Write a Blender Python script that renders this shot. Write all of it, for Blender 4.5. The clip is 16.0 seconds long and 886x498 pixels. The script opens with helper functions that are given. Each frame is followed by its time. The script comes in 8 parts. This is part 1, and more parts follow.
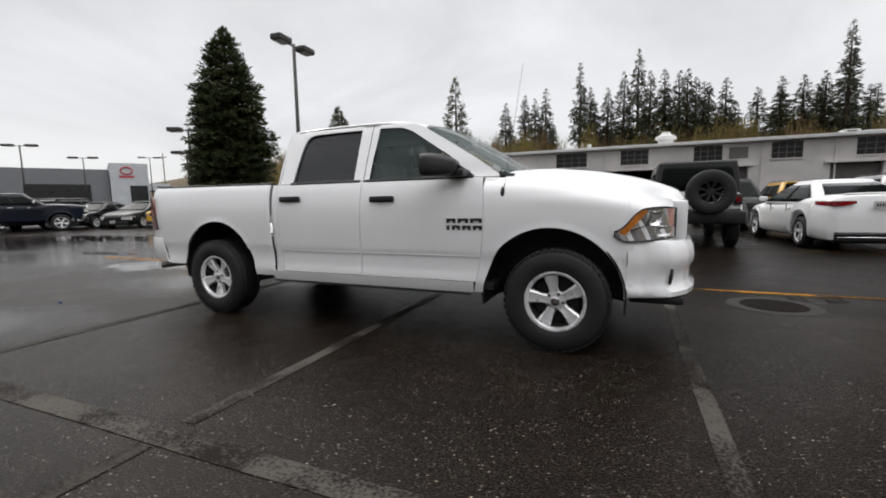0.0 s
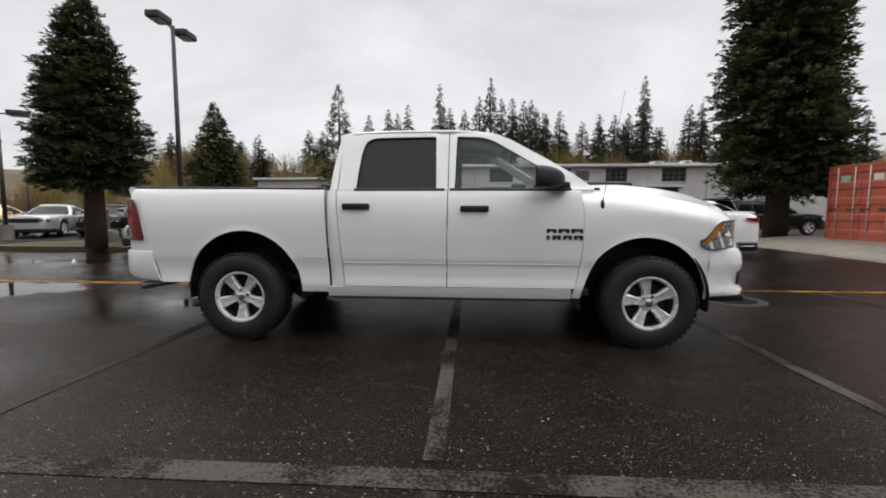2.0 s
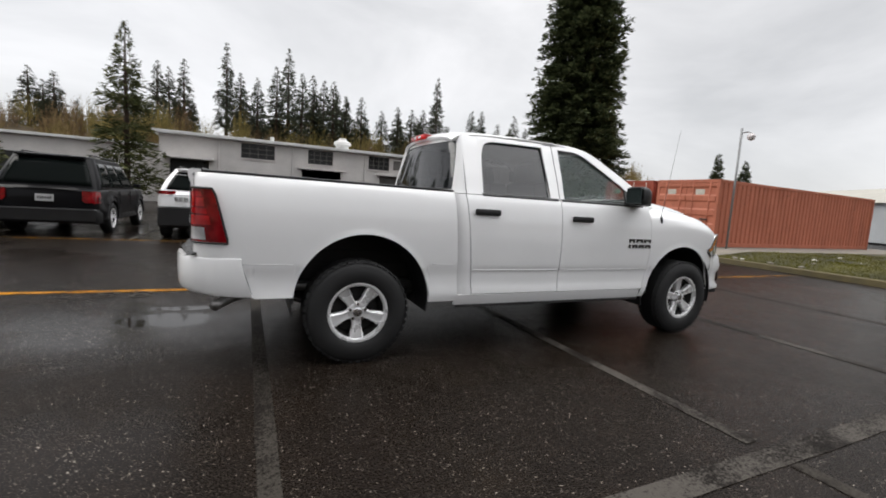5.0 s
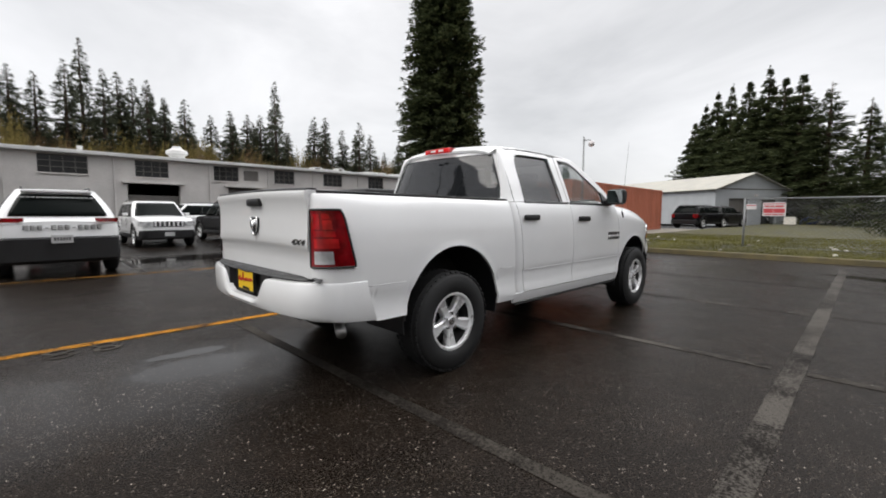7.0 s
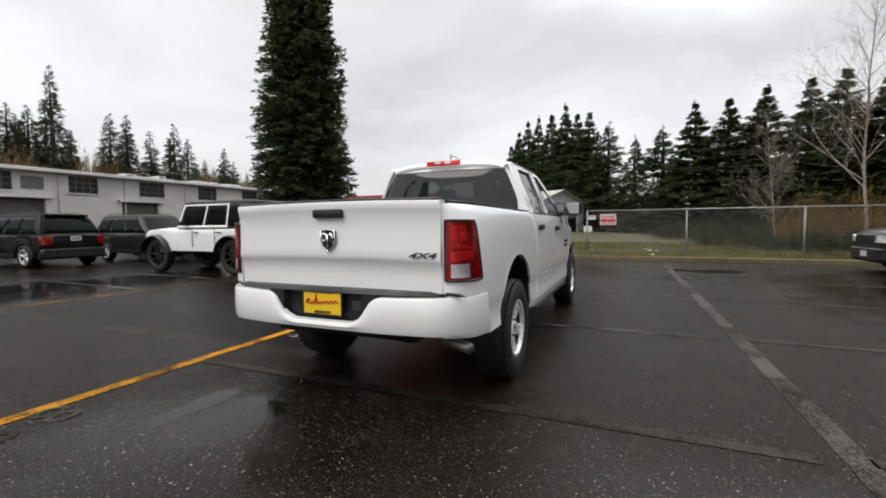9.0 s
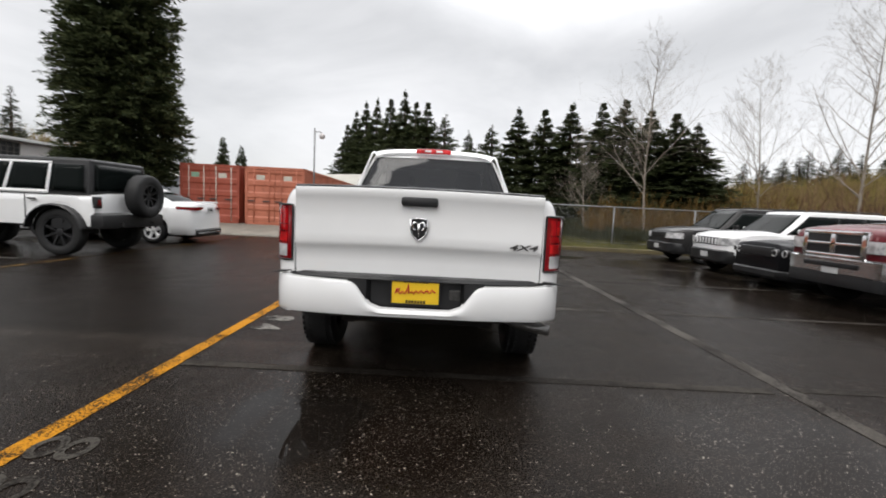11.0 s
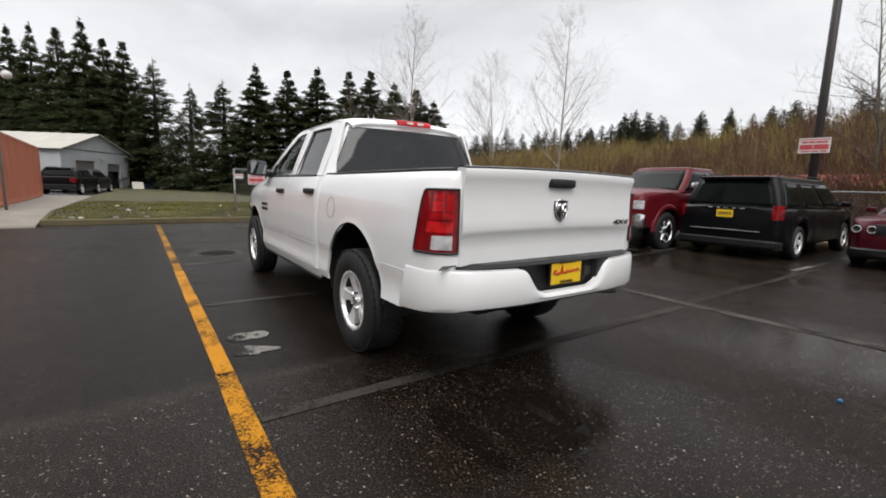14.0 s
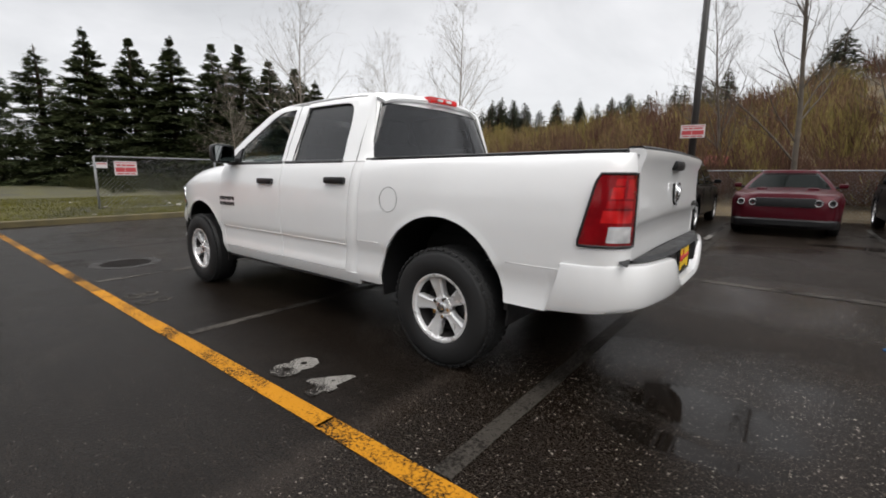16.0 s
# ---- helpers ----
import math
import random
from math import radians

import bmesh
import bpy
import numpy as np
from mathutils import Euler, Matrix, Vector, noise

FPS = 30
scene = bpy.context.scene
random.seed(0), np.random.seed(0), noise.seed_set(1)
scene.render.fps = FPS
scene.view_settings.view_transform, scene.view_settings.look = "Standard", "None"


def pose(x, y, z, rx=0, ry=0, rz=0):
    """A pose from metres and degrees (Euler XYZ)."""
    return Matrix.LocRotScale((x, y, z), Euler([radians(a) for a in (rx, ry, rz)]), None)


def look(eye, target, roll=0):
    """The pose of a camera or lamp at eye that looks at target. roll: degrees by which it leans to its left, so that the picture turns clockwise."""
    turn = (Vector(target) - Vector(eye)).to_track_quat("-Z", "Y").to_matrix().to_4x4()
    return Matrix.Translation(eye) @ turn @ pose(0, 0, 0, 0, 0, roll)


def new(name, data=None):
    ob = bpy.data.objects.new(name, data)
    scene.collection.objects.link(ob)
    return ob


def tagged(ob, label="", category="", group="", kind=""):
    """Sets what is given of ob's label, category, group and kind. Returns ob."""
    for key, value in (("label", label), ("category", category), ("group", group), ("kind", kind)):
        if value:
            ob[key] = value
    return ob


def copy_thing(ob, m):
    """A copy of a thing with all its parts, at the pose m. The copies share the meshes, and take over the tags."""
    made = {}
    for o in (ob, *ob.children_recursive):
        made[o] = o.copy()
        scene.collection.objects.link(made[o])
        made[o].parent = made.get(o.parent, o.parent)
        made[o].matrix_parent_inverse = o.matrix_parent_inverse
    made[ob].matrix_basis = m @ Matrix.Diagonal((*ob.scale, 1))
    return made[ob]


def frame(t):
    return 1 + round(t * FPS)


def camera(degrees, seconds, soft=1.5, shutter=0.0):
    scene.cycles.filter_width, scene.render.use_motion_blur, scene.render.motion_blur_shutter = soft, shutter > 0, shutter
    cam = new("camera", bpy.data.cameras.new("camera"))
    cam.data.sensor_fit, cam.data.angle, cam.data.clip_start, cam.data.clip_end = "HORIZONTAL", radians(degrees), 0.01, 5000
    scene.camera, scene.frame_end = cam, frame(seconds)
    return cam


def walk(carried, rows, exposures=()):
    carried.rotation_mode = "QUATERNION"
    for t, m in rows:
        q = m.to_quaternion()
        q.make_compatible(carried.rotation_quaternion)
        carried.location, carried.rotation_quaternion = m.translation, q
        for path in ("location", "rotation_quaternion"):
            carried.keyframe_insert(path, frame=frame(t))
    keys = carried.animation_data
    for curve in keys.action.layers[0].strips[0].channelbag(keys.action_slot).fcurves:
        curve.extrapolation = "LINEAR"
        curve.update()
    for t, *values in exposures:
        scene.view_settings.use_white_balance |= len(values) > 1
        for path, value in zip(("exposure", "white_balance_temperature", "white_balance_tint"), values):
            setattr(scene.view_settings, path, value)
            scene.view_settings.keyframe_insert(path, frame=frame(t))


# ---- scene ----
cam = camera(91.5, 16.0, 1.8, 0.3)
PATH = [
    (0, (2.288, -4.222, 1.163), (1.498, -2.398, 0.941), -1.1),
    (0.5, (1.821, -4.373, 1.158), (1.15, -2.499, 0.965), -1.5),
    (1, (1.329, -4.542, 1.16), (0.826, -2.612, 1.013), 0.9),
    (1.5, (0.845, -4.63, 1.166), (0.518, -2.665, 0.986), 0.1),
    (2, (0.317, -4.666, 1.166), (0.174, -2.679, 0.991), 0.1),
    (2.5, (-0.177, -4.684, 1.159), (-0.184, -2.694, 0.951), 1.1),
    (3, (-0.64, -4.584, 1.147), (-0.512, -2.598, 0.946), 1.4),
    (3.2, (-0.845, -4.573, 1.139), (-0.62, -2.592, 0.981), 1.5),
    (5.3, (-2.783, -4.093, 1.276), (-1.873, -2.323, 1.053), 2.6),
    (5.5, (-2.953, -4.058, 1.254), (-1.976, -2.323, 1.061), 1.4),
    (6, (-3.442, -3.769, 1.262), (-2.306, -2.132, 1.085), 1.2),
    (6.5, (-3.793, -3.557, 1.243), (-2.575, -1.978, 1.091), 1.1),
    (7, (-4.174, -3.302, 1.245), (-2.774, -1.884, 1.078), 0.2),
    (7.5, (-4.489, -2.927, 1.243), (-2.967, -1.639, 1.08), 1.3),
    (8, (-4.81, -2.599, 1.251), (-3.136, -1.519, 1.08), 0.9),
    (8.5, (-5.006, -2.199, 1.247), (-3.231, -1.289, 1.105), -0.2),
    (8.7, (-5.087, -2.042, 1.232), (-3.289, -1.176, 1.103), -0.4),
    (10.8, (-5.648, -0.411, 1.294), (-3.657, -0.296, 1.14), 2.1),
    (11, (-5.679, -0.193, 1.278), (-3.688, -0.179, 1.095), 2.8),
    (11.5, (-5.659, 0.25, 1.3), (-3.684, 0.006, 1.094), 1.7),
    (12, (-5.515, 0.67, 1.281), (-3.577, 0.206, 1.072), 2.4),
    (12.5, (-5.401, 1.11, 1.273), (-3.531, 0.424, 1.064), 1.5),
    (13, (-5.214, 1.525, 1.277), (-3.425, 0.665, 1.032), 0.1),
    (13.5, (-5.004, 1.907, 1.272), (-3.287, 0.918, 1.001), 1.5),
    (14, (-4.809, 2.243, 1.273), (-3.182, 1.114, 0.99), 1.6),
    (14.5, (-4.518, 2.517, 1.272), (-2.966, 1.293, 0.967), 2.9),
    (15, (-4.235, 2.8, 1.27), (-2.813, 1.434, 0.938), 0.8),
    (15.5, (-3.856, 2.95, 1.257), (-2.533, 1.484, 0.94), 0.5),
    (16, (-3.482, 3.065, 1.249), (-2.248, 1.528, 0.912), 0.4),
]
walk(cam, [(t, look(eye, target, roll)) for t, eye, target, roll in PATH],
     exposures=[(0, 0.03), (3.2, 0.03), (5.3, 0.17), (7, 0.21), (13.5, 0.21), (16, 0.14)])

# ---- world and light ----
world = bpy.data.worlds.new("overcast_sky")
scene.world = world
world.use_nodes = True
wn, wl = world.node_tree.nodes, world.node_tree.links
wn.clear()
w_out = wn.new("ShaderNodeOutputWorld")
w_bg = wn.new("ShaderNodeBackground")
w_sky = wn.new("ShaderNodeTexSky")
w_sky.sky_type = "NISHITA"
w_sky.sun_disc = False
w_sky.sun_elevation, w_sky.sun_rotation = radians(52), radians(298)
w_skys = wn.new("ShaderNodeMix")
w_skys.data_type, w_skys.blend_type = "RGBA", "MULTIPLY"
w_skys.inputs[0].default_value = 1.0
w_skys.inputs[7].default_value = (0.1, 0.1, 0.1, 1)
w_tc = wn.new("ShaderNodeTexCoord")
w_map = wn.new("ShaderNodeMapping")
w_map.inputs["Scale"].default_value = (1.0, 1.0, 2.4)
w_n1 = wn.new("ShaderNodeTexNoise")
w_n1.inputs["Scale"].default_value, w_n1.inputs["Detail"].default_value = 1.7, 7
w_n1.inputs["Roughness"].default_value, w_n1.inputs["Distortion"].default_value = 0.55, 0.5
w_r1 = wn.new("ShaderNodeValToRGB")
w_r1.color_ramp.elements[0].position, w_r1.color_ramp.elements[0].color = 0.32, (0.62, 0.622, 0.632, 1)
w_r1.color_ramp.elements[1].position, w_r1.color_ramp.elements[1].color = 0.68, (0.90, 0.895, 0.905, 1)
# an overcast sky is brighter towards the zenith and where the sun stands behind the cloud
w_sep = wn.new("ShaderNodeVectorMath")
w_sep.operation = "DOT_PRODUCT"
w_sep.inputs[1].default_value = (0.50, -0.14, 0.855)
w_zr = wn.new("ShaderNodeMapRange")
w_zr.inputs["From Min"].default_value, w_zr.inputs["From Max"].default_value = 0.76, 0.985
w_zr.interpolation_type = "SMOOTHSTEP"
w_zr.inputs["To Min"].default_value, w_zr.inputs["To Max"].default_value = 1.0, 4.4
w_mul = wn.new("ShaderNodeMix")
w_mul.data_type, w_mul.blend_type = "RGBA", "MULTIPLY"
w_mul.inputs[0].default_value = 1.0
w_mix = wn.new("ShaderNodeMix")
w_mix.data_type = "RGBA"
w_mix.inputs[0].default_value = 0.9
wl.new(w_tc.outputs["Generated"], w_map.inputs["Vector"])
wl.new(w_map.outputs[0], w_n1.inputs["Vector"])
wl.new(w_n1.outputs["Fac"], w_r1.inputs[0])
wl.new(w_tc.outputs["Generated"], w_sep.inputs[0])
wl.new(w_sep.outputs["Value"], w_zr.inputs["Value"])
wl.new(w_r1.outputs[0], w_mul.inputs[6])
wl.new(w_zr.outputs[0], w_mul.inputs[7])
wl.new(w_sky.outputs[0], w_skys.inputs[6])
wl.new(w_skys.outputs[2], w_mix.inputs[6])
wl.new(w_mul.outputs[2], w_mix.inputs[7])
wl.new(w_mix.outputs[2], w_bg.inputs["Color"])
w_bg.inputs["Strength"].default_value = 1.02
wl.new(w_bg.outputs[0], w_out.inputs["Surface"])

sun = new("sun", bpy.data.lights.new("sun", "SUN"))
sun.data.energy, sun.data.angle, sun.data.color = 1.95, radians(50), (1.0, 0.97, 0.93)
sun.matrix_world = look((-26, 14, 38), (0, 0, 0))

# ---- materials ----
def mat_nodes(name):
    m = bpy.data.materials.new(name)
    m.use_nodes = True
    n, l = m.node_tree.nodes, m.node_tree.links
    return m, n, l, n["Principled BSDF"]


def coords(n, l, scale=(1, 1, 1), kind="Object"):
    tc, mp = n.new("ShaderNodeTexCoord"), n.new("ShaderNodeMapping")
    mp.inputs["Scale"].default_value = scale
    l.new(tc.outputs[kind], mp.inputs["Vector"])
    return mp.outputs[0]


def noise_tex(n, l, vec, scale, detail=4, rough=0.55):
    t = n.new("ShaderNodeTexNoise")
    t.inputs["Scale"].default_value, t.inputs["Detail"].default_value, t.inputs["Roughness"].default_value = scale, detail, rough
    l.new(vec, t.inputs["Vector"])
    return t.outputs["Fac"]


def ramp(n, l, fac, stops):
    r = n.new("ShaderNodeValToRGB")
    e = r.color_ramp.elements
    while len(e) < len(stops):
        e.new(0.5)
    for k, (p, c) in zip(e, stops):
        k.position, k.color = p, (*c, 1) if len(c) == 3 else c
    l.new(fac, r.inputs[0])
    return r.outputs[0]


def maprange(n, l, fac, a, b, c, d):
    r = n.new("ShaderNodeMapRange")
    for k, v in zip(("From Min", "From Max", "To Min", "To Max"), (a, b, c, d)):
        r.inputs[k].default_value = v
    l.new(fac, r.inputs["Value"])
    return r.outputs[0]


def math2(n, l, op, a, b):
    m = n.new("ShaderNodeMath")
    m.operation = op
    for k, v in zip((0, 1), (a, b)):
        if isinstance(v, (int, float)):
            m.inputs[k].default_value = v
        else:
            l.new(v, m.inputs[k])
    return m.outputs[0]


def mixc(n, l, fac, a, b, blend="MIX"):
    m = n.new("ShaderNodeMix")
    m.data_type, m.blend_type = "RGBA", blend
    for k, v in zip((0, 6, 7), (fac, a, b)):
        if isinstance(v, (int, float)):
            m.inputs[k].default_value = v
        elif isinstance(v, tuple):
            m.inputs[k].default_value = (*v, 1)
        else:
            l.new(v, m.inputs[k])
    return m.outputs[2]


def bump(n, l, bsdf, height, strength, dist):
    b = n.new("ShaderNodeBump")
    b.inputs["Strength"].default_value, b.inputs["Distance"].default_value = strength, dist
    l.new(height, b.inputs["Height"])
    l.new(b.outputs[0], bsdf.inputs["Normal"])


def grainy(name, col, rough=0.6, metal=0.0, var=0.15, scale=6.0, fine=60.0, bmp=0.0, coat=0.0, kind="Object", rvar=0.1):
    """A plain stuff with grain and stains at two scales."""
    m, n, l, p = mat_nodes(name)
    v = coords(n, l, kind=kind)
    a, b = noise_tex(n, l, v, scale, 5), noise_tex(n, l, v, fine, 3)
    lo, hi = tuple(c * (1 - var) for c in col), tuple(min(1, c * (1 + var)) for c in col)
    c1 = ramp(n, l, a, [(0.3, lo), (0.7, hi)])
    c2 = ramp(n, l, b, [(0.3, (1 - var * 0.7,) * 3), (0.7, (1, 1, 1))])
    l.new(mixc(n, l, 1.0, c1, c2, "MULTIPLY"), p.inputs["Base Color"])
    l.new(maprange(n, l, a, 0.3, 0.7, max(0.02, rough - rvar), min(1, rough + rvar)), p.inputs["Roughness"])
    p.inputs["Metallic"].default_value = metal
    p.inputs["Coat Weight"].default_value = coat
    p.inputs["Coat Roughness"].default_value = 0.04
    if bmp:
        bump(n, l, p, b, bmp, 0.01)
    return m


def paint(name, col, flake=0.0, rough=0.35, coat=1.0):
    """Car paint: a base coat under a clear coat, with a little road film."""
    m, n, l, p = mat_nodes(name)
    v = coords(n, l)
    a, b = noise_tex(n, l, v, 1.3, 4), noise_tex(n, l, v, 25, 3)
    c = ramp(n, l, a, [(0.3, tuple(x * 0.95 for x in col)), (0.7, col)])
    l.new(c, p.inputs["Base Color"])
    l.new(maprange(n, l, b, 0.3, 0.7, rough - 0.04, rough + 0.06), p.inputs["Roughness"])
    p.inputs["Metallic"].default_value = flake
    p.inputs["Coat Weight"].default_value = coat
    p.inputs["Specular IOR Level"].default_value = 0.5 if coat == 1.0 else 0.08
    p.inputs["Coat IOR"].default_value = 1.5 if coat == 1.0 else 1.33
    l.new(maprange(n, l, a, 0.3, 0.7, 0.02, 0.06), p.inputs["Coat Roughness"])
    return m


def glass_mat(name, tint, alpha, rough=0.01, spec=0.6, ior=1.5):
    """Tinted car glass: partly see-through, fully glossy."""
    m, n, l, p = mat_nodes(name)
    v = coords(n, l)
    a = noise_tex(n, l, v, 9, 3)
    p.inputs["Base Color"].default_value = (*tint, 1)
    l.new(maprange(n, l, a, 0.3, 0.7, rough, rough + 0.03), p.inputs["Roughness"])
    p.inputs["Specular IOR Level"].default_value = spec
    p.inputs["IOR"].default_value = ior
    p.inputs["Alpha"].default_value = alpha
    return m


def lens_mat(name, col, trans=0.3):
    m, n, l, p = mat_nodes(name)
    v = coords(n, l)
    w = n.new("ShaderNodeTexWave")
    w.inputs["Scale"].default_value, w.inputs["Distortion"].default_value = 30, 1.0
    l.new(v, w.inputs["Vector"])
    a = noise_tex(n, l, v, 8, 2)
    c = ramp(n, l, a, [(0.35, tuple(x * 0.45 for x in col)), (0.6, col)])
    l.new(c, p.inputs["Base Color"])
    p.inputs["Roughness"].default_value = 0.08
    p.inputs["Coat Weight"].default_value = 1.0
    bump(n, l, p, w.outputs["Fac"], 0.08, 0.003)
    return m


WHITE = paint("white_paint", (0.84, 0.842, 0.845))
BLACKPL = grainy("black_plastic", (0.012, 0.012, 0.013), 0.45, var=0.2, scale=8, fine=200, bmp=0.08)
# underbody black, also put on the wheels' inner parts in place of shade
DARK = grainy("dark_underbody_and_wheel_shade", (0.012, 0.011, 0.011), 0.75, var=0.3, scale=5, fine=40, bmp=0.2)
RUBBER = grainy("tyre_rubber", (0.010, 0.010, 0.0105), 0.7, var=0.25, scale=5, fine=80, bmp=0.1)
ALLOY = grainy("alloy", (0.82, 0.82, 0.825), 0.30, metal=0.45, var=0.06, scale=8, fine=90)
CHROME = grainy("chrome", (0.86, 0.86, 0.87), 0.14, metal=1.0, var=0.05, scale=8, rvar=0.05)
STEEL = grainy("dark_steel", (0.09, 0.088, 0.085), 0.5, metal=0.7, var=0.3, scale=12, fine=90)
GLASS_DARK = glass_mat("privacy_glass", (0.012, 0.013, 0.015), 0.93)
GLASS_CLEAR = glass_mat("clear_glass", (0.10, 0.15, 0.14), 0.26, spec=0.9)
TINT = glass_mat("tinted_glass", (0.006, 0.008, 0.0075), 0.985, spec=0.22, ior=1.2)
RED_LENS = lens_mat("red_lens", (0.26, 0.004, 0.008))
CLEAR_LENS = lens_mat("clear_lens", (0.62, 0.62, 0.63))
PIPE = grainy("dull_pipe_steel", (0.24, 0.235, 0.23), 0.42, metal=0.8, var=0.25, scale=14, fine=80)
LAMP_CHROME = grainy("lamp_reflector", (0.90, 0.90, 0.91), 0.16, metal=0.85, var=0.05, scale=20, rvar=0.05)
MIRROR = grainy("door_mirror_glass", (0.30, 0.32, 0.32), 0.04, metal=1.0, var=0.05, rvar=0.02)
AMBER_LENS = lens_mat("amber_lens", (0.62, 0.20, 0.03))
YELLOW_PLATE = grainy("yellow_plate", (0.80, 0.52, 0.02), 0.4, var=0.04)
PLATE_RED = grainy("plate_red", (0.45, 0.02, 0.02), 0.4, var=0.05)
CLOTH = grainy("seat_cloth", (0.05, 0.05, 0.052), 0.9, var=0.2, scale=20, fine=200, bmp=0.2)


# ---- building helpers ----
def part(name, bm, material, parent, label="", smooth=False, kind=""):
    """Links a bmesh as one mesh object under a thing, a part or nothing."""
    me = bpy.data.meshes.new(name)
    bmesh.ops.recalc_face_normals(bm, faces=bm.faces[:])
    bm.to_mesh(me)
    bm.free()
    for mt in material if isinstance(material, (list, tuple)) else (material,):
        me.materials.append(mt)
    if smooth:
        me.polygons.foreach_set("use_smooth", [True] * len(me.polygons))
        if smooth != "all":
            me.set_sharp_from_angle(angle=radians(38))
    ob = new(name, me)
    if parent:
        ob.parent = parent
    return tagged(ob, label=label, kind=kind)


def thing(name, label, category, m=None, group="", kind=""):
    ob = new(name)
    ob.empty_display_size = 0.2
    if m is not None:
        ob.matrix_world = m
    return tagged(ob, label, category, group, kind)


def add_box(bm, x0, x1, y0, y1, z0, z1, bev=0.0, m=None):
    x0, x1, y0, y1, z0, z1 = min(x0, x1), max(x0, x1), min(y0, y1), max(y0, y1), min(z0, z1), max(z0, z1)
    r = bmesh.ops.create_cube(bm, size=1.0)
    vs = r["verts"]
    for v in vs:
        v.co = Vector((x0 + (x1 - x0) * (v.co.x + 0.5), y0 + (y1 - y0) * (v.co.y + 0.5), z0 + (z1 - z0) * (v.co.z + 0.5)))
        if m is not None:
            v.co = m @ v.co
    if bev:
        es = list({e for v in vs for e in v.link_edges})
        bmesh.ops.bevel(bm, geom=es, offset=bev, segments=2, affect="EDGES", profile=0.6)
    return bm


def box(x0, x1, y0, y1, z0, z1, bev=0.0, m=None):
    return add_box(bmesh.new(), x0, x1, y0, y1, z0, z1, bev, m)


def add_tube(bm, pts, rad, seg=8, cap=True):
    """A tube along points; rad is one radius or one for each point."""
    pts = [Vector(p) for p in pts]
    rads = rad if isinstance(rad, (list, tuple)) else [rad] * len(pts)
    rings, side = [], None
    for i, p in enumerate(pts):
        d = (pts[min(i + 1, len(pts) - 1)] - pts[max(i - 1, 0)]).normalized()
        if side is None:
            side = d.orthogonal().normalized()
        side = (side - d * side.dot(d)).normalized()
        up = d.cross(side)
        rings.append([bm.verts.new(p + (side * math.cos(a) + up * math.sin(a)) * rads[i]) for a in (2 * math.pi * k / seg for k in range(seg))])
    for a, b in zip(rings, rings[1:]):
        for k in range(seg):
            bm.faces.new((a[k], a[(k + 1) % seg], b[(k + 1) % seg], b[k]))
    if cap and seg > 2:
        bm.faces.new(rings[0][::-1])
        bm.faces.new(rings[-1])
    return bm


def tube(pts, rad, seg=8):
    return add_tube(bmesh.new(), pts, rad, seg)


def add_lathe(bm, prof, seg=32, axis="y", m=None):
    """Turns a profile of (radius, along) round an axis."""
    rings = []
    for r, h in prof:
        ring = []
        for k in range(seg):
            a = 2 * math.pi * k / seg
            c = (r * math.cos(a), h, r * math.sin(a)) if axis == "y" else (r * math.cos(a), r * math.sin(a), h)
            ring.append(bm.verts.new(m @ Vector(c) if m is not None else c))
        rings.append(ring)
    for a, b in zip(rings, rings[1:]):
        for k in range(seg):
            bm.faces.new((a[k], a[(k + 1) % seg], b[(k + 1) % seg], b[k]))
    return bm


def add_grid(bm, rows):
    """Quads over rows of points."""
    vs = [[bm.verts.new(p) for p in row] for row in rows]
    for a, b in zip(vs, vs[1:]):
        for k in range(len(a) - 1):
            bm.faces.new((a[k], a[k + 1], b[k + 1], b[k]))
    return vs


def grid(rows):
    bm = bmesh.new()
    add_grid(bm, rows)
    return bm


def thick(bm, t):
    """Gives a sheet a thickness, away from its normals."""
    bmesh.ops.recalc_face_normals(bm, faces=bm.faces[:])
    bmesh.ops.solidify(bm, geom=bm.faces[:], thickness=t)
    return bm


def lerp_tab(tab, x):
    if x <= tab[0][0]:
        return tab[0][1]
    for (a, b), (c, d) in zip(tab, tab[1:]):
        if x <= c:
            return b + (d - b) * (x - a) / (c - a)
    return tab[-1][1]


def smooth_tab(tab, x):
    """As lerp_tab, on a smooth curve through the points."""
    if x <= tab[0][0]:
        return tab[0][1]
    if x >= tab[-1][0]:
        return tab[-1][1]
    i = next(k for k in range(len(tab) - 1) if x <= tab[k + 1][0])

    def slope(k):
        if k == 0 or k == len(tab) - 1:
            j = min(k, len(tab) - 2)
            return (tab[j + 1][1] - tab[j][1]) / (tab[j + 1][0] - tab[j][0])
        a = (tab[k][1] - tab[k - 1][1]) / (tab[k][0] - tab[k - 1][0])
        b = (tab[k + 1][1] - tab[k][1]) / (tab[k + 1][0] - tab[k][0])
        return 0 if a * b <= 0 else 2 * a * b / (a + b)

    (x0, y0), (x1, y1) = tab[i], tab[i + 1]
    h, u = x1 - x0, (x - x0) / (x1 - x0)
    return (2 * u**3 - 3 * u**2 + 1) * y0 + (u**3 - 2 * u**2 + u) * h * slope(i) + (-2 * u**3 + 3 * u**2) * y1 + (u**3 - u**2) * h * slope(i + 1)


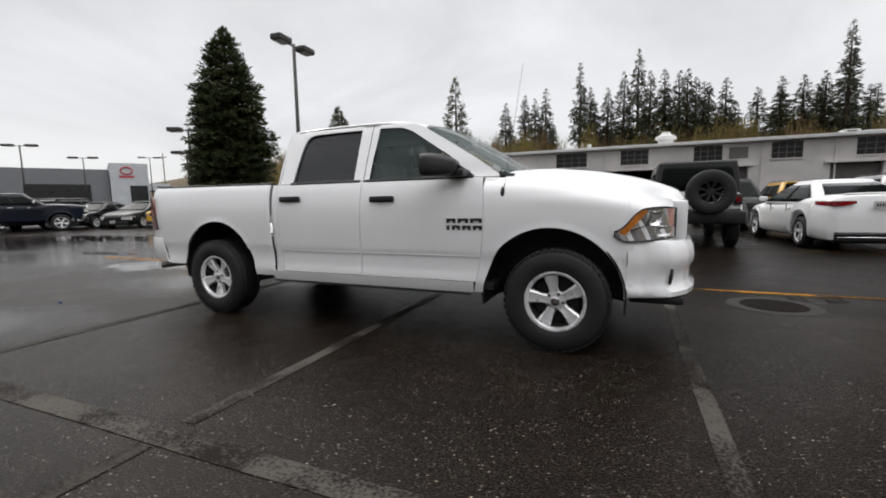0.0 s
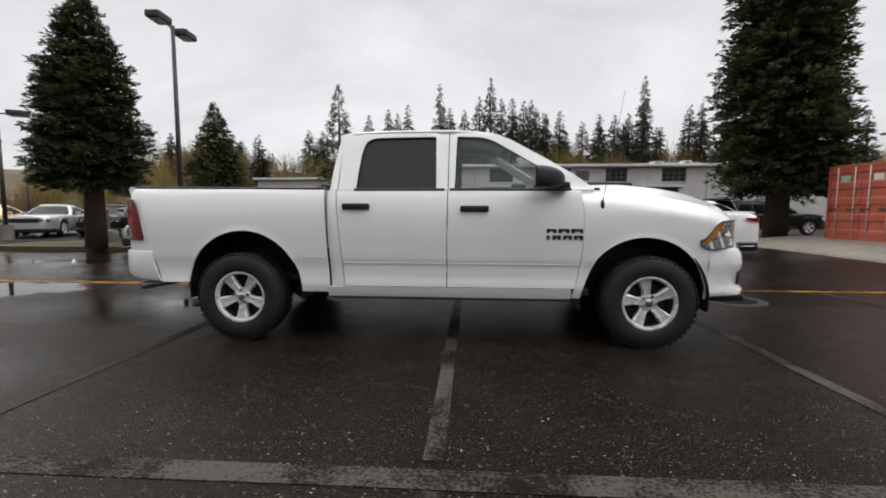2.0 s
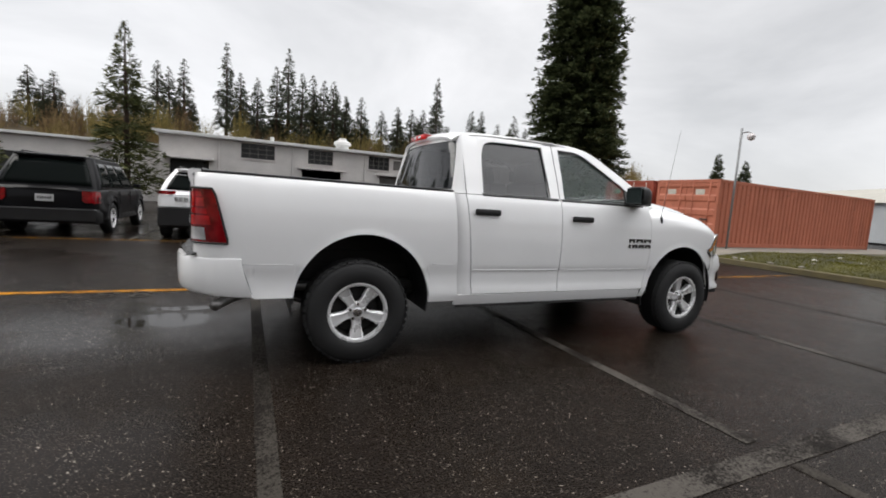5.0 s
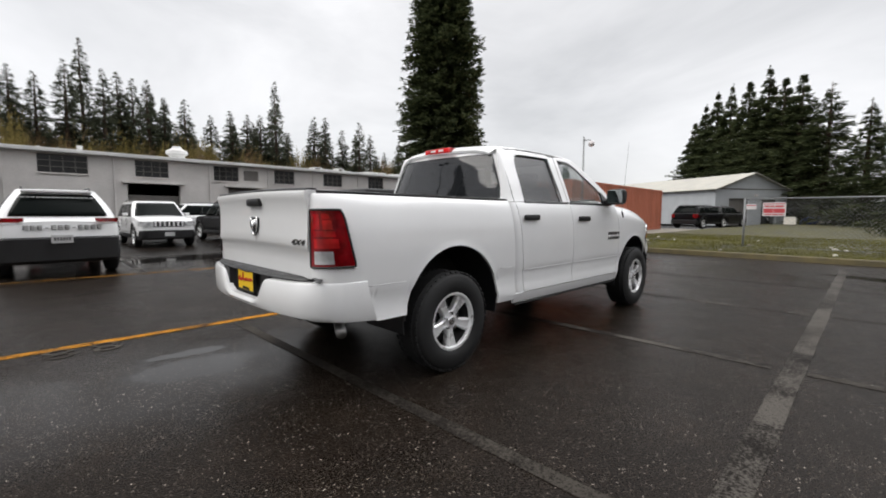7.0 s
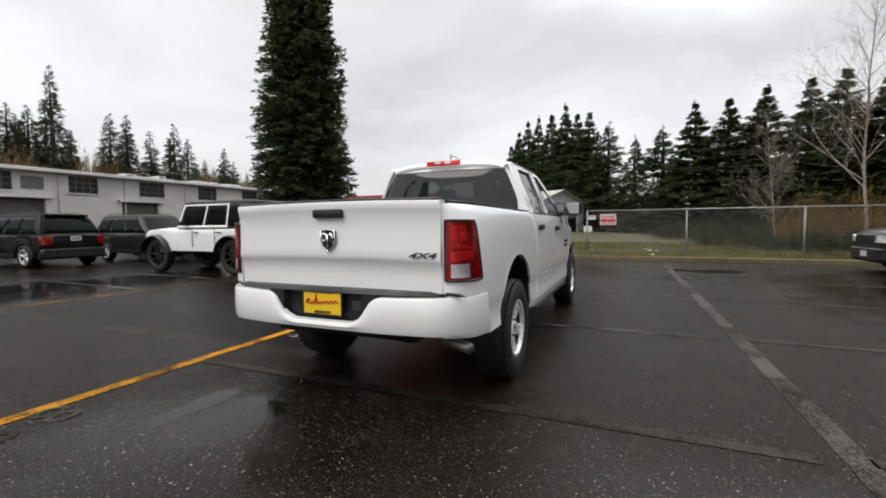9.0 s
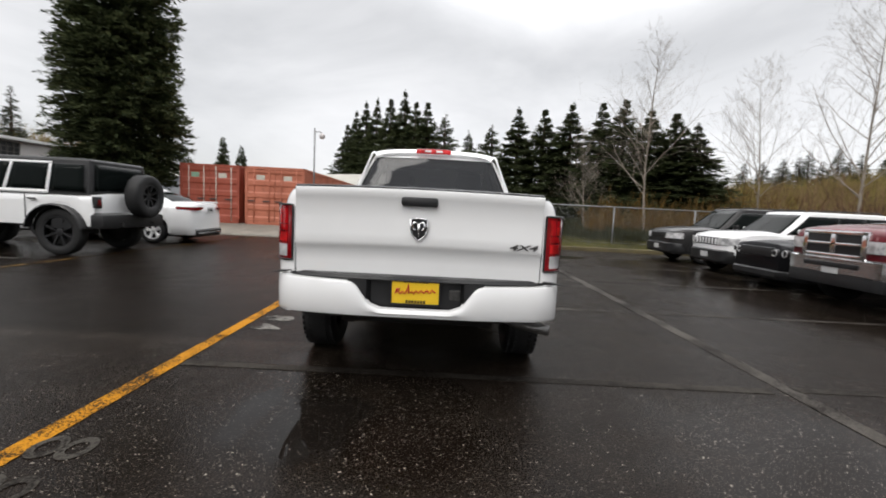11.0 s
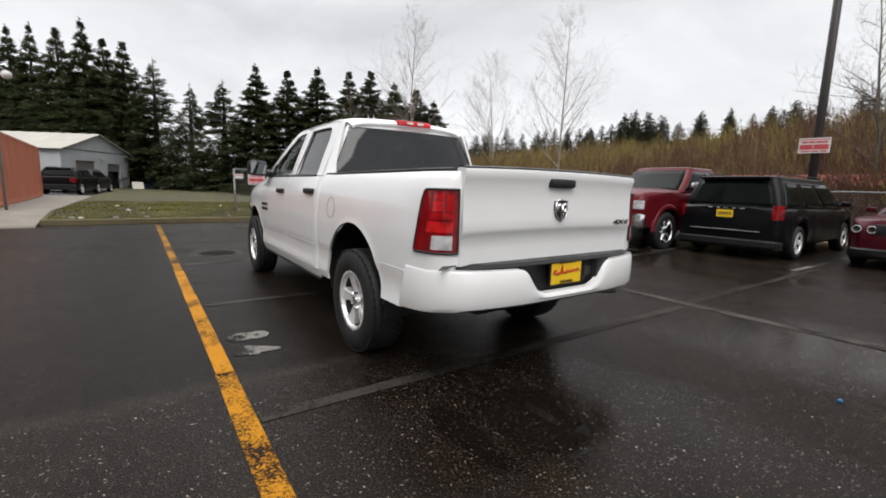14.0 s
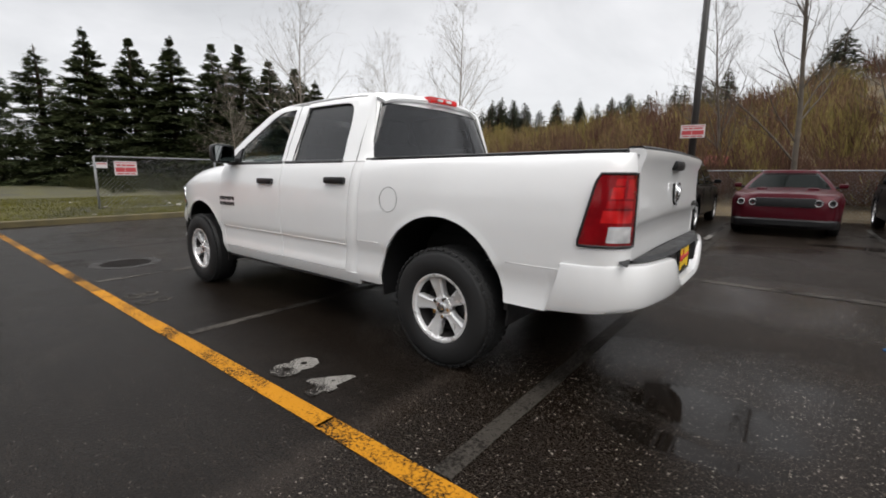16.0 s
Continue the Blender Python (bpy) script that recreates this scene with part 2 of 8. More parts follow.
def add_text(name, words, size, material, m, parent=None, label="", depth=0.002, shear=0.0, bold=0.0):
    cu = bpy.data.curves.new(name, "FONT")
    cu.body, cu.size, cu.extrude, cu.align_x, cu.align_y, cu.shear, cu.offset = words, size, depth, "CENTER", "CENTER", shear, bold
    cu.resolution_u = 2
    tmp = new(name + "_src", cu)
    me = bpy.data.meshes.new_from_object(tmp.evaluated_get(bpy.context.evaluated_depsgraph_get()))
    bpy.data.objects.remove(tmp)
    bpy.data.curves.remove(cu)
    me.materials.clear()
    me.materials.append(material)
    ob = new(name, me)
    ob.matrix_world = m
    if parent:
        ob.parent = parent
    return tagged(ob, label)
lens_bright = lens_mat("brake_red", (0.66, 0.016, 0.018))
lens_deep = lens_mat("deep_red", (0.50, 0.008, 0.012))

# ---- ground ----
def asphalt_mat():
    """Worn wet asphalt with pale aggregate, damp patches and standing water in the low spots."""
    m, n, l, p = mat_nodes("wet_asphalt")
    v = coords(n, l)
    big, mid, fine = noise_tex(n, l, v, 0.22, 5, 0.6), noise_tex(n, l, v, 2.2, 6, 0.65), noise_tex(n, l, v, 110, 3, 0.7)
    vor = n.new("ShaderNodeTexVoronoi")
    vor.inputs["Scale"].default_value = 95
    l.new(v, vor.inputs["Vector"])
    wb = n.new("ShaderNodeTexNoise")
    wb.inputs["Scale"].default_value, wb.inputs["Detail"].default_value = 75, 3
    l.new(v, wb.inputs["Vector"])
    wv = n.new("ShaderNodeVectorMath")
    wv.operation = "MULTIPLY_ADD"
    l.new(wb.outputs["Color"], wv.inputs[0])
    wv.inputs[1].default_value = (0.03, 0.03, 0.03)
    l.new(v, wv.inputs[2])
    spot = n.new("ShaderNodeTexVoronoi")
    spot.inputs["Scale"].default_value = 54
    l.new(wv.outputs[0], spot.inputs["Vector"])
    geo = n.new("ShaderNodeNewGeometry")
    base = ramp(n, l, mid, [(0.25, (0.0024, 0.0016, 0.0011)), (0.5, (0.0046, 0.0032, 0.0023)), (0.78, (0.0125, 0.0088, 0.0064))])
    grit = mixc(n, l, ramp(n, l, fine, [(0.45, (0, 0, 0)), (0.78, (1, 1, 1))]), base, (0.032, 0.0235, 0.018))
    # scattered pale stones
    sep = n.new("ShaderNodeSeparateColor")
    l.new(spot.outputs["Color"], sep.inputs[0])
    stone = math2(n, l, "MULTIPLY", maprange(n, l, spot.outputs["Distance"], 0.14, 0.26, 1, 0), maprange(n, l, sep.outputs[0], 0.74, 0.99, 0, 1))
    sxy = n.new("ShaderNodeSeparateXYZ")
    l.new(geo.outputs["Position"], sxy.inputs[0])
    seam = math2(n, l, "ADD", math2(n, l, "ADD", sxy.outputs[0], 1.90), math2(n, l, "MULTIPLY", math2(n, l, "SUBTRACT", noise_tex(n, l, v, 2.6, 4, 0.6), 0.5), 0.35))
    newer = math2(n, l, "MULTIPLY", maprange(n, l, seam, -0.05, 0.06, 0, 1), maprange(n, l, sxy.outputs[1], 0.75, 1.05, 0, 1))
    lip = math2(n, l, "MULTIPLY", maprange(n, l, math2(n, l, "ABSOLUTE", seam, 0.0), 0.02, 0.14, 1, 0), maprange(n, l, sxy.outputs[1], 0.75, 1.05, 0, 1))
    keep = math2(n, l, "SUBTRACT", 1.0, math2(n, l, "MULTIPLY", newer, 0.55))
    grit = mixc(n, l, math2(n, l, "MULTIPLY", lip, math2(n, l, "MULTIPLY", fine, 0.7)), grit, (0.034, 0.027, 0.022))
    grit = mixc(n, l, math2(n, l, "MULTIPLY", stone, keep), grit, (0.42, 0.37, 0.32))
    spot2 = n.new("ShaderNodeTexVoronoi")
    spot2.inputs["Scale"].default_value = 125
    l.new(wv.outputs[0], spot2.inputs["Vector"])
    sep2 = n.new("ShaderNodeSeparateColor")
    l.new(spot2.outputs["Color"], sep2.inputs[0])
    stone2 = math2(n, l, "MULTIPLY", maprange(n, l, spot2.outputs["Distance"], 0.18, 0.34, 1, 0), maprange(n, l, sep2.outputs[1], 0.62, 0.92, 0, 1))
    grit = mixc(n, l, math2(n, l, "MULTIPLY", stone2, keep), grit, (0.16, 0.135, 0.11))
    # standing water: low spots with soft wandering edges
    dist = wet = None
    for cx, cy, rx, ry, deep in PUDDLES:
        mp = n.new("ShaderNodeMapping")
        mp.inputs["Location"].default_value = (-cx / rx, -cy / ry, 0)
        mp.inputs["Scale"].default_value = (1 / rx, 1 / ry, 0)
        l.new(geo.outputs["Position"], mp.inputs["Vector"])
        ln = n.new("ShaderNodeVectorMath")
        ln.operation = "LENGTH"
        l.new(mp.outputs[0], ln.inputs[0])
        if deep:
            dist = ln.outputs["Value"] if dist is None else math2(n, l, "MINIMUM", dist, ln.outputs["Value"])
        else:
            wet = ln.outputs["Value"] if wet is None else math2(n, l, "MINIMUM", wet, ln.outputs["Value"])
    wob = math2(n, l, "MULTIPLY", math2(n, l, "SUBTRACT", noise_tex(n, l, v, 1.1, 6, 0.62), 0.5), 2.2)
    water = maprange(n, l, math2(n, l, "ADD", dist, wob), 0.70, 1.0, 1, 0)
    sheen = maprange(n, l, math2(n, l, "ADD", wet, wob), 0.55, 1.5, 1, 0)
    damp = maprange(n, l, math2(n, l, "ADD", math2(n, l, "MULTIPLY", big, 1.0), math2(n, l, "MULTIPLY", mid, 0.35)), 0.52, 0.85, 0, 1)
    # the newer paving is finer and blacker, with faint roller marks
    roll = noise_tex(n, l, coords(n, l, (0.5, 6.0, 1.0)), 3.0, 4, 0.6)
    grit = mixc(n, l, math2(n, l, "MULTIPLY", newer, maprange(n, l, roll, 0.3, 0.7, 0.60, 0.20)), grit, (0.0030, 0.0023, 0.0018))
    speck = noise_tex(n, l, v, 46, 5, 0.8)
    grit = mixc(n, l, math2(n, l, "MULTIPLY", newer, maprange(n, l, speck, 0.56, 0.74, 0, 0.8)), grit, (0.036, 0.027, 0.021))
    col = mixc(n, l, math2(n, l, "MULTIPLY", water, 0.55), grit, (0.0060, 0.0050, 0.0044))
    l.new(col, p.inputs["Base Color"])
    rough = math2(n, l, "SUBTRACT", maprange(n, l, fine, 0.3, 0.7, 0.27, 0.48), math2(n, l, "ADD", math2(n, l, "MULTIPLY", damp, 0.16), math2(n, l, "MULTIPLY", sheen, 0.26)))
    rr = n.new("ShaderNodeMix")
    l.new(water, rr.inputs[0])
    l.new(rough, rr.inputs[2])
    rr.inputs[3].default_value = 0.05
    l.new(rr.outputs[0], p.inputs["Roughness"])
    l.new(math2(n, l, "ADD", maprange(n, l, water, 0, 1, 0.053, 0.12), math2(n, l, "MULTIPLY", sheen, 0.05)), p.inputs["Specular IOR Level"])
    hgt = math2(n, l, "ADD", math2(n, l, "MULTIPLY", fine, 0.6), math2(n, l, "MULTIPLY", vor.outputs["Distance"], 0.7))
    dry = math2(n, l, "SUBTRACT", 1.0, math2(n, l, "MAXIMUM", math2(n, l, "MULTIPLY", water, 0.99), math2(n, l, "MULTIPLY", sheen, 0.75)))
    bump(n, l, p, math2(n, l, "MULTIPLY", hgt, dry), 0.42, 0.006)
    return m


# centre, radii and whether water stands there or the surface is only wet
PUDDLES = [(-3.25, 0.55, 0.50, 0.34, 1), (-3.15, 0.92, 0.42, 0.13, 1), (-6.4, 1.3, 1.2, 0.7, 1), (-9.8, 2.4, 1.6, 0.35, 1), (-9.0, 4.6, 1.8, 0.5, 1), (-1.0, 9.8, 2.5, 0.9, 1), (-16, 5.5, 4.0, 1.2, 1), (0.4, -6.2, 1.2, 0.25, 1), (-4.6, -7.6, 0.8, 0.3, 1), (3.9, -6.6, 1.3, 0.35, 1), (7.5, -3.6, 0.5, 0.9, 1), (-9.8, 1.6, 2.6, 2.0, 0), (-14.0, 4.0, 7.0, 2.6, 0), (-3.7, -2.4, 0.9, 0.8, 0), (-2.0, 9.0, 5.0, 1.6, 0), (2.0, -6.0, 4.5, 1.2, 0), (-3.7, 0.4, 1.2, 0.8, 0)]
ASPHALT = asphalt_mat()
GRASS_SOIL = grainy("grass_soil", (0.058, 0.052, 0.010), 0.9, var=0.75, scale=0.9, fine=40, bmp=0.6)
CONCRETE = grainy("concrete", (0.20, 0.18, 0.15), 0.8, var=0.22, scale=2.0, fine=50, bmp=0.25)
KERB = grainy("kerb_concrete", (0.095, 0.076, 0.034), 0.85, var=0.3, scale=3.0, fine=60, bmp=0.3)


def worn_paint(name, col, wear):
    """Road paint worn through to the asphalt in flecks."""
    m, n, l, p = mat_nodes(name)
    v = coords(n, l)
    a, b = noise_tex(n, l, v, 1.5, 5, 0.7), noise_tex(n, l, v, 64, 4, 0.8)
    s = math2(n, l, "ADD", math2(n, l, "MULTIPLY", a, 1.0), math2(n, l, "MULTIPLY", b, 1.0))
    k = maprange(n, l, s, wear - 0.04, wear + 0.08, 1, 0)
    l.new(mixc(n, l, k, (0.0095, 0.0076, 0.0064), col), p.inputs["Base Color"])
    l.new(maprange(n, l, b, 0.3, 0.7, 0.5, 0.7), p.inputs["Roughness"])
    p.inputs["Specular IOR Level"].default_value = 0.05
    bump(n, l, p, b, 0.55, 0.006)
    return m


LINE_WHITE = worn_paint("worn_white_paint", (0.072, 0.065, 0.057), 0.985)
LINE_FAINT = worn_paint("faint_white_paint", (0.044, 0.039, 0.033), 0.975)
LINE_FAR = worn_paint("white_stall_paint", (0.19, 0.18, 0.165), 0.93)
LINE_YELLOW = worn_paint("worn_yellow_paint", (0.43, 0.185, 0.012), 1.055)
LINE_YELLOW_DULL = worn_paint("dull_yellow_paint", (0.30, 0.135, 0.014), 1.0)
LINE_YELLOW_FADED = worn_paint("faded_yellow_paint", (0.15, 0.085, 0.022), 0.955)
LINE_YELLOW_WORN = worn_paint("flecked_yellow_paint", (0.43, 0.185, 0.012), 0.985)

# one sheet that reaches the horizon, finer near the camera
steps = [-1500, -600, -250, -120, -70] + list(range(-50, 51, 5)) + [70, 120, 250, 600, 1500]
ground = part("ground", grid([[(x, y, 0.0) for y in steps] for x in steps]), ASPHALT, None, "dark wet asphalt car park with puddles", kind="structure")
tagged(ground, category="ground")


def strip(name, x0, y0, x1, y1, w, material, label, z=0.004):
    """A painted line on the ground."""
    d = Vector((x1 - x0, y1 - y0, 0))
    L = d.length
    d /= L
    s = Vector((-d.y, d.x, 0)) * w / 2
    k = max(2, int(L / 0.5))
    rng = random.Random(int(abs(x0 * 31 + y0 * 17 + L * 7) * 10))
    rows = []
    for i in range(k + 1):
        c = Vector((x0, y0, z)) + d * L * i / k
        j1, j2 = 1 + rng.uniform(-0.06, 0.06), 1 + rng.uniform(-0.06, 0.06)
        rows.append([c - s * j1, c + s * j2])
    ob = part(name, grid(rows), material, None, label, kind="structure")
    return tagged(ob, category="road marking")


for x in (-5.05, -2.42, 0.10, 2.72, 5.3):
    strip("stall_line", x + 0.06, -7.6, x + 0.04, -2.97, 0.10, LINE_FAINT, "faint worn white stall line")
for x in (-2.47, 0.10, 2.69, 5.3):
    strip("stall_line", x + 0.035, -2.75, x + 0.01, 1.79, 0.10, LINE_WHITE if -1 < x < 4 else LINE_FAINT, "worn white stall line on asphalt")
strip("centre_line", -9.0, -2.99, 9.2, -2.79, 0.145, LINE_WHITE, "worn white line across the stalls")
strip("yellow_line", -9.0, 1.86, -1.74, 1.862, 0.118, LINE_YELLOW_WORN, "yellow painted line worn to flecks")
strip("yellow_line", -1.76, 1.862, 2.2, 1.895, 0.112, LINE_YELLOW, "worn yellow painted line")
strip("yellow_line", 2.2, 1.895, 9.9, 1.965, 0.105, LINE_YELLOW_DULL, "dull worn yellow painted line")
strip("yellow_line", -14.0, 7.7, 0.2, 7.01, 0.09, LINE_YELLOW_DULL, "dull worn yellow painted line")
strip("yellow_line", 0.2, 7.01, 9.6, 6.55, 0.09, LINE_YELLOW_FADED, "yellow painted line faded to a trace")
for x in (-7.6, -4.95, -2.35, 0.3, 2.1, 4.95, 7.4):
    strip("stall_line", x, 7.4, x + 0.1, 12.0, 0.10, LINE_FAR, "white stall line")
for x in (-5.0, -2.2, 0.35, 2.2, 4.2, 6.5, 9.0):
    strip("stall_line", x, -7.0, x, -11.5, 0.10, LINE_FAR, "white stall line")

# kerb and verge beyond the far edge of the lot
bm = bmesh.new()
ky = [4.5 - 0.95 * k for k in range(27)]
add_grid(bm, [[(10.25 + 0.02 * math.sin(y), y, 0.0), (10.27, y, 0.13), (10.30, y, 0.15), (10.42, y, 0.15), (10.44, y, 0.10)] for y in ky])
kerb = tagged(part("kerb", bm, KERB, None, "weathered concrete kerb along the verge", kind="structure", smooth=True), category="kerb")


def verge_z(x, y):
    return 0.12 + 0.16 * min(1, max(0, (x - 10.4) / 1.6)) + 0.05 * noise.noise((x * 0.5, y * 0.5, 3)) * min(1, max(0, (x - 10.44)))


bm = grid([[(x, y, verge_z(x, y)) for y in [4.5 - 0.6 * k for k in range(64)]] for x in [10.43, 10.7, 11.1, 11.6, 12.2, 13, 14, 16, 18.5, 21, 24, 28, 33, 40, 48, 60, 80, 120]])
verge = tagged(part("verge", bm, GRASS_SOIL, None, "rough grass verge behind the kerb", kind="structure", smooth=True), category="grass")
bm = grid([[(x, y, z) for x, z in ((9.7, 0.0), (9.75, 0.05), (11.0, 0.17), (12.2, 0.27), (14, 0.28), (26, 0.28), (26, 0.0))] for y in (4.5, 5.5, 7, 8.5, 10, 11.5, 12.4)])
tagged(part("concrete_pad", thick(bm, 0.02), CONCRETE, None, "pale concrete ramp and pad under the containers", kind="structure"), category="pavement")

# ---- long workshop building ----
STUCCO = grainy("pale_stucco", (0.60, 0.575, 0.555), 0.85, var=0.12, scale=0.6, fine=9, bmp=0.15)
ROOFW = grainy("white_metal_roof", (0.62, 0.62, 0.61), 0.6, var=0.12, scale=0.7, fine=12)
# window panes, and sheets standing for the shade in open doorways
WINDARK = grainy("dark_pane_and_doorway_shade", (0.012, 0.013, 0.014), 0.35, var=0.5, scale=1.5)
FRAMEW = grainy("window_frame_paint", (0.15, 0.14, 0.13), 0.6, var=0.15)

shop = thing("workshop_building", "long pale grey workshop with a flat white roof edge and high windows", "building", pose(0, 31.2, 0, 0, 0, 0.6), kind="structure")
X0, X1, ZT = -8.2, 46.0, 4.72
WINS = [(-2.0, 2.3), (2.5, 1.9), (7.2, 1.75), (11.7, 1.7), (16.2, 1.9), (20.9, 1.8), (25.4, 1.8), (30.0, 1.8), (34.5, 1.8)]
last = X0
for wx, ww in WINS:
    part("wall", box(last, wx - ww / 2, 0, 0.25, 3.55, 4.62), STUCCO, shop)
    last = wx + ww / 2
part("wall", box(last, X1, 0, 0.25, 3.55, 4.62), STUCCO, shop)
part("wall", box(X0, X1, 0, 0.25, 4.62, ZT), STUCCO, shop)
# lower wall with openings for the garage doors
doors = [(-7.6, -5.2), (1.1, 4.1), (7.3, 9.6), (14.0, 16.6)]
last = X0
for a, b in doors:
    part("wall", box(last, a, 0, 0.25, 0, 3.1), STUCCO, shop)
    last = b
part("wall", box(last, X1, 0, 0.25, 0, 3.1), STUCCO, shop)
part("wall", box(X0, X1, 0, 0.25, 3.1, 3.55), STUCCO, shop)
part("wall", box(X0, X1, 22, 22.3, 0, ZT), STUCCO, shop)
part("wall", box(X0, X0 + 0.25, 0.25, 22, 0, ZT), STUCCO, shop)
part("wall", box(X1 - 0.25, X1, 0.25, 22, 0, ZT), STUCCO, shop)
roof = part("roof", box(X0 - 0.35, X1 + 0.3, -0.45, 22.5, ZT, ZT + 0.22, 0.03), ROOFW, shop, "flat roof with a white metal edge")
for x, h, r in ((-2.9, 0.45, 0.10), (-0.9, 0.65, 0.16), (9.0, 0.35, 0.08)):
    part("vent_pipe", tube([(x, 3.0, ZT + 0.15), (x, 3.0, ZT + 0.2 + h)], r, 10), ROOFW, roof, "roof vent pipe")
bm = bmesh.new()
add_lathe(bm, [(0.55, ZT + 0.2), (0.55, ZT + 0.75), (0.75, ZT + 0.85), (0.72, ZT + 1.05), (0.35, ZT + 1.25), (0.3, ZT + 1.4), (0.001, ZT + 1.42)], 12, "z", pose(4.75, 3.0, 0))
for x, y, w, h in ((15.4, 1.6, 0.9, 0.38), (16.6, 1.9, 1.1, 0.30), (17.7, 1.5, 0.7, 0.42), (18.6, 1.8, 0.8, 0.28)):
    hv = part("roof_unit", box(x - w / 2, x + w / 2, y - 0.4, y + 0.4, ZT + 0.16, ZT + 0.18 + h, 0.05), ROOFW, roof, "white roof air unit", smooth=True)
    part("unit_grille", box(x - w * 0.3, x + w * 0.3, y - 0.415, y - 0.40, ZT + 0.24, ZT + 0.12 + h, 0.01), FRAMEW, hv)
part("roof_ventilator", bm, ROOFW, roof, "round white roof ventilator", smooth=True)
for x, w in ((22.0, 1.3), (23.6, 0.9), (25.5, 1.6)):
    part("roof_unit", box(x, x + w, 3, 4.4, ZT + 0.2, ZT + 0.75, 0.03), ROOFW, roof, "roof-top unit")
for wx, ww in WINS:
    win = part("window", box(wx - ww / 2, wx + ww / 2, 0.14, 0.16, 3.55, 4.62), WINDARK, shop, "dark multi-pane workshop window")
    bm = bmesh.new()
    for k in range(5):
        x = wx - ww / 2 + ww * k / 4
        add_box(bm, x - 0.02, x + 0.02, 0.08, 0.14, 3.55, 4.62)
    for k in range(4):
        z = 3.55 + 1.07 * k / 3
        add_box(bm, wx - ww / 2, wx + ww / 2, 0.09, 0.13, z - 0.018, z + 0.018)
    part("window_frame", bm, FRAMEW, win, "grey window bars")
    part("window_sill", box(wx - ww / 2 - 0.06, wx + ww / 2 + 0.06, -0.08, 0.14, 3.46, 3.55, 0.01), STUCCO, win)
part("louvre", box(8.45, 9.55, -0.03, 0.0, 3.66, 4.42, 0.01), FRAMEW, shop, "grey louvred panel")
for k, (a, b) in enumerate(doors):
    part("garage_door", box(a, b, 0.35, 0.42, 0, 3.1 if k != 1 else 2.35), FRAMEW if k != 0 else WINDARK, shop, "sectional workshop door")
    part("awning", box(a - 0.3, b + 0.3, -0.9 if k == 0 else -0.25, 0, 3.1, 3.25, 0.02), STUCCO, shop, "narrow awning over a door")
for x in (-4.6, 0.4, 6.0, 10.3, 14.2, 18.8):
    part("downpipe", tube([(x, -0.06, 0), (x, -0.06, 4.6)], 0.045, 6), STUCCO, shop, "downpipe")

# lower shed beside it
shed = thing("side_shed", "small pale grey flat-roofed shed beside the workshop", "shed", pose(-14.5, 33.0, 0), kind="structure")
part("wall", box(-4.5, 6.0, 0, 8, 0, 3.9), STUCCO, shed)
part("roof", box(-4.8, 6.3, -0.4, 8.3, 3.9, 4.08, 0.02), ROOFW, shed, "flat white roof")
# dark panel laid on the wall: the opening's shade put into its colour
part("door", box(-3.0, 1.0, -0.03, 0.0, 0, 2.8), WINDARK, shed, "dark sheet for the shade in a door opening")

# ---- shipping containers ----
def rust_paint(name, col):
    m, n, l, p = mat_nodes(name)
    v = coords(n, l, (1, 1, 0.35))
    a, b = noise_tex(n, l, v, 1.4, 6, 0.65), noise_tex(n, l, v, 14, 4, 0.7)
    c = ramp(n, l, a, [(0.25, tuple(x * 0.75 for x in col)), (0.5, col), (0.75, tuple(min(1, x * 1.18 + 0.02) for x in col))])
    k = ramp(n, l, b, [(0.62, (0, 0, 0)), (0.72, (1, 1, 1))])
    l.new(mixc(n, l, k, c, (0.085, 0.035, 0.018)), p.inputs["Base Color"])
    p.inputs["Roughness"].default_value = 0.6
    bump(n, l, p, b, 0.15, 0.01)
    return m


CONT_A = rust_paint("faded_salmon_paint", (0.44, 0.138, 0.078))
CONT_B = rust_paint("faded_rust_red_paint", (0.32, 0.065, 0.035))
LABEL_PALE = grainy("pale_label", (0.55, 0.52, 0.45), 0.7, var=0.15)
LABEL_GREEN = grainy("green_label", (0.25, 0.42, 0.30), 0.7, var=0.15)


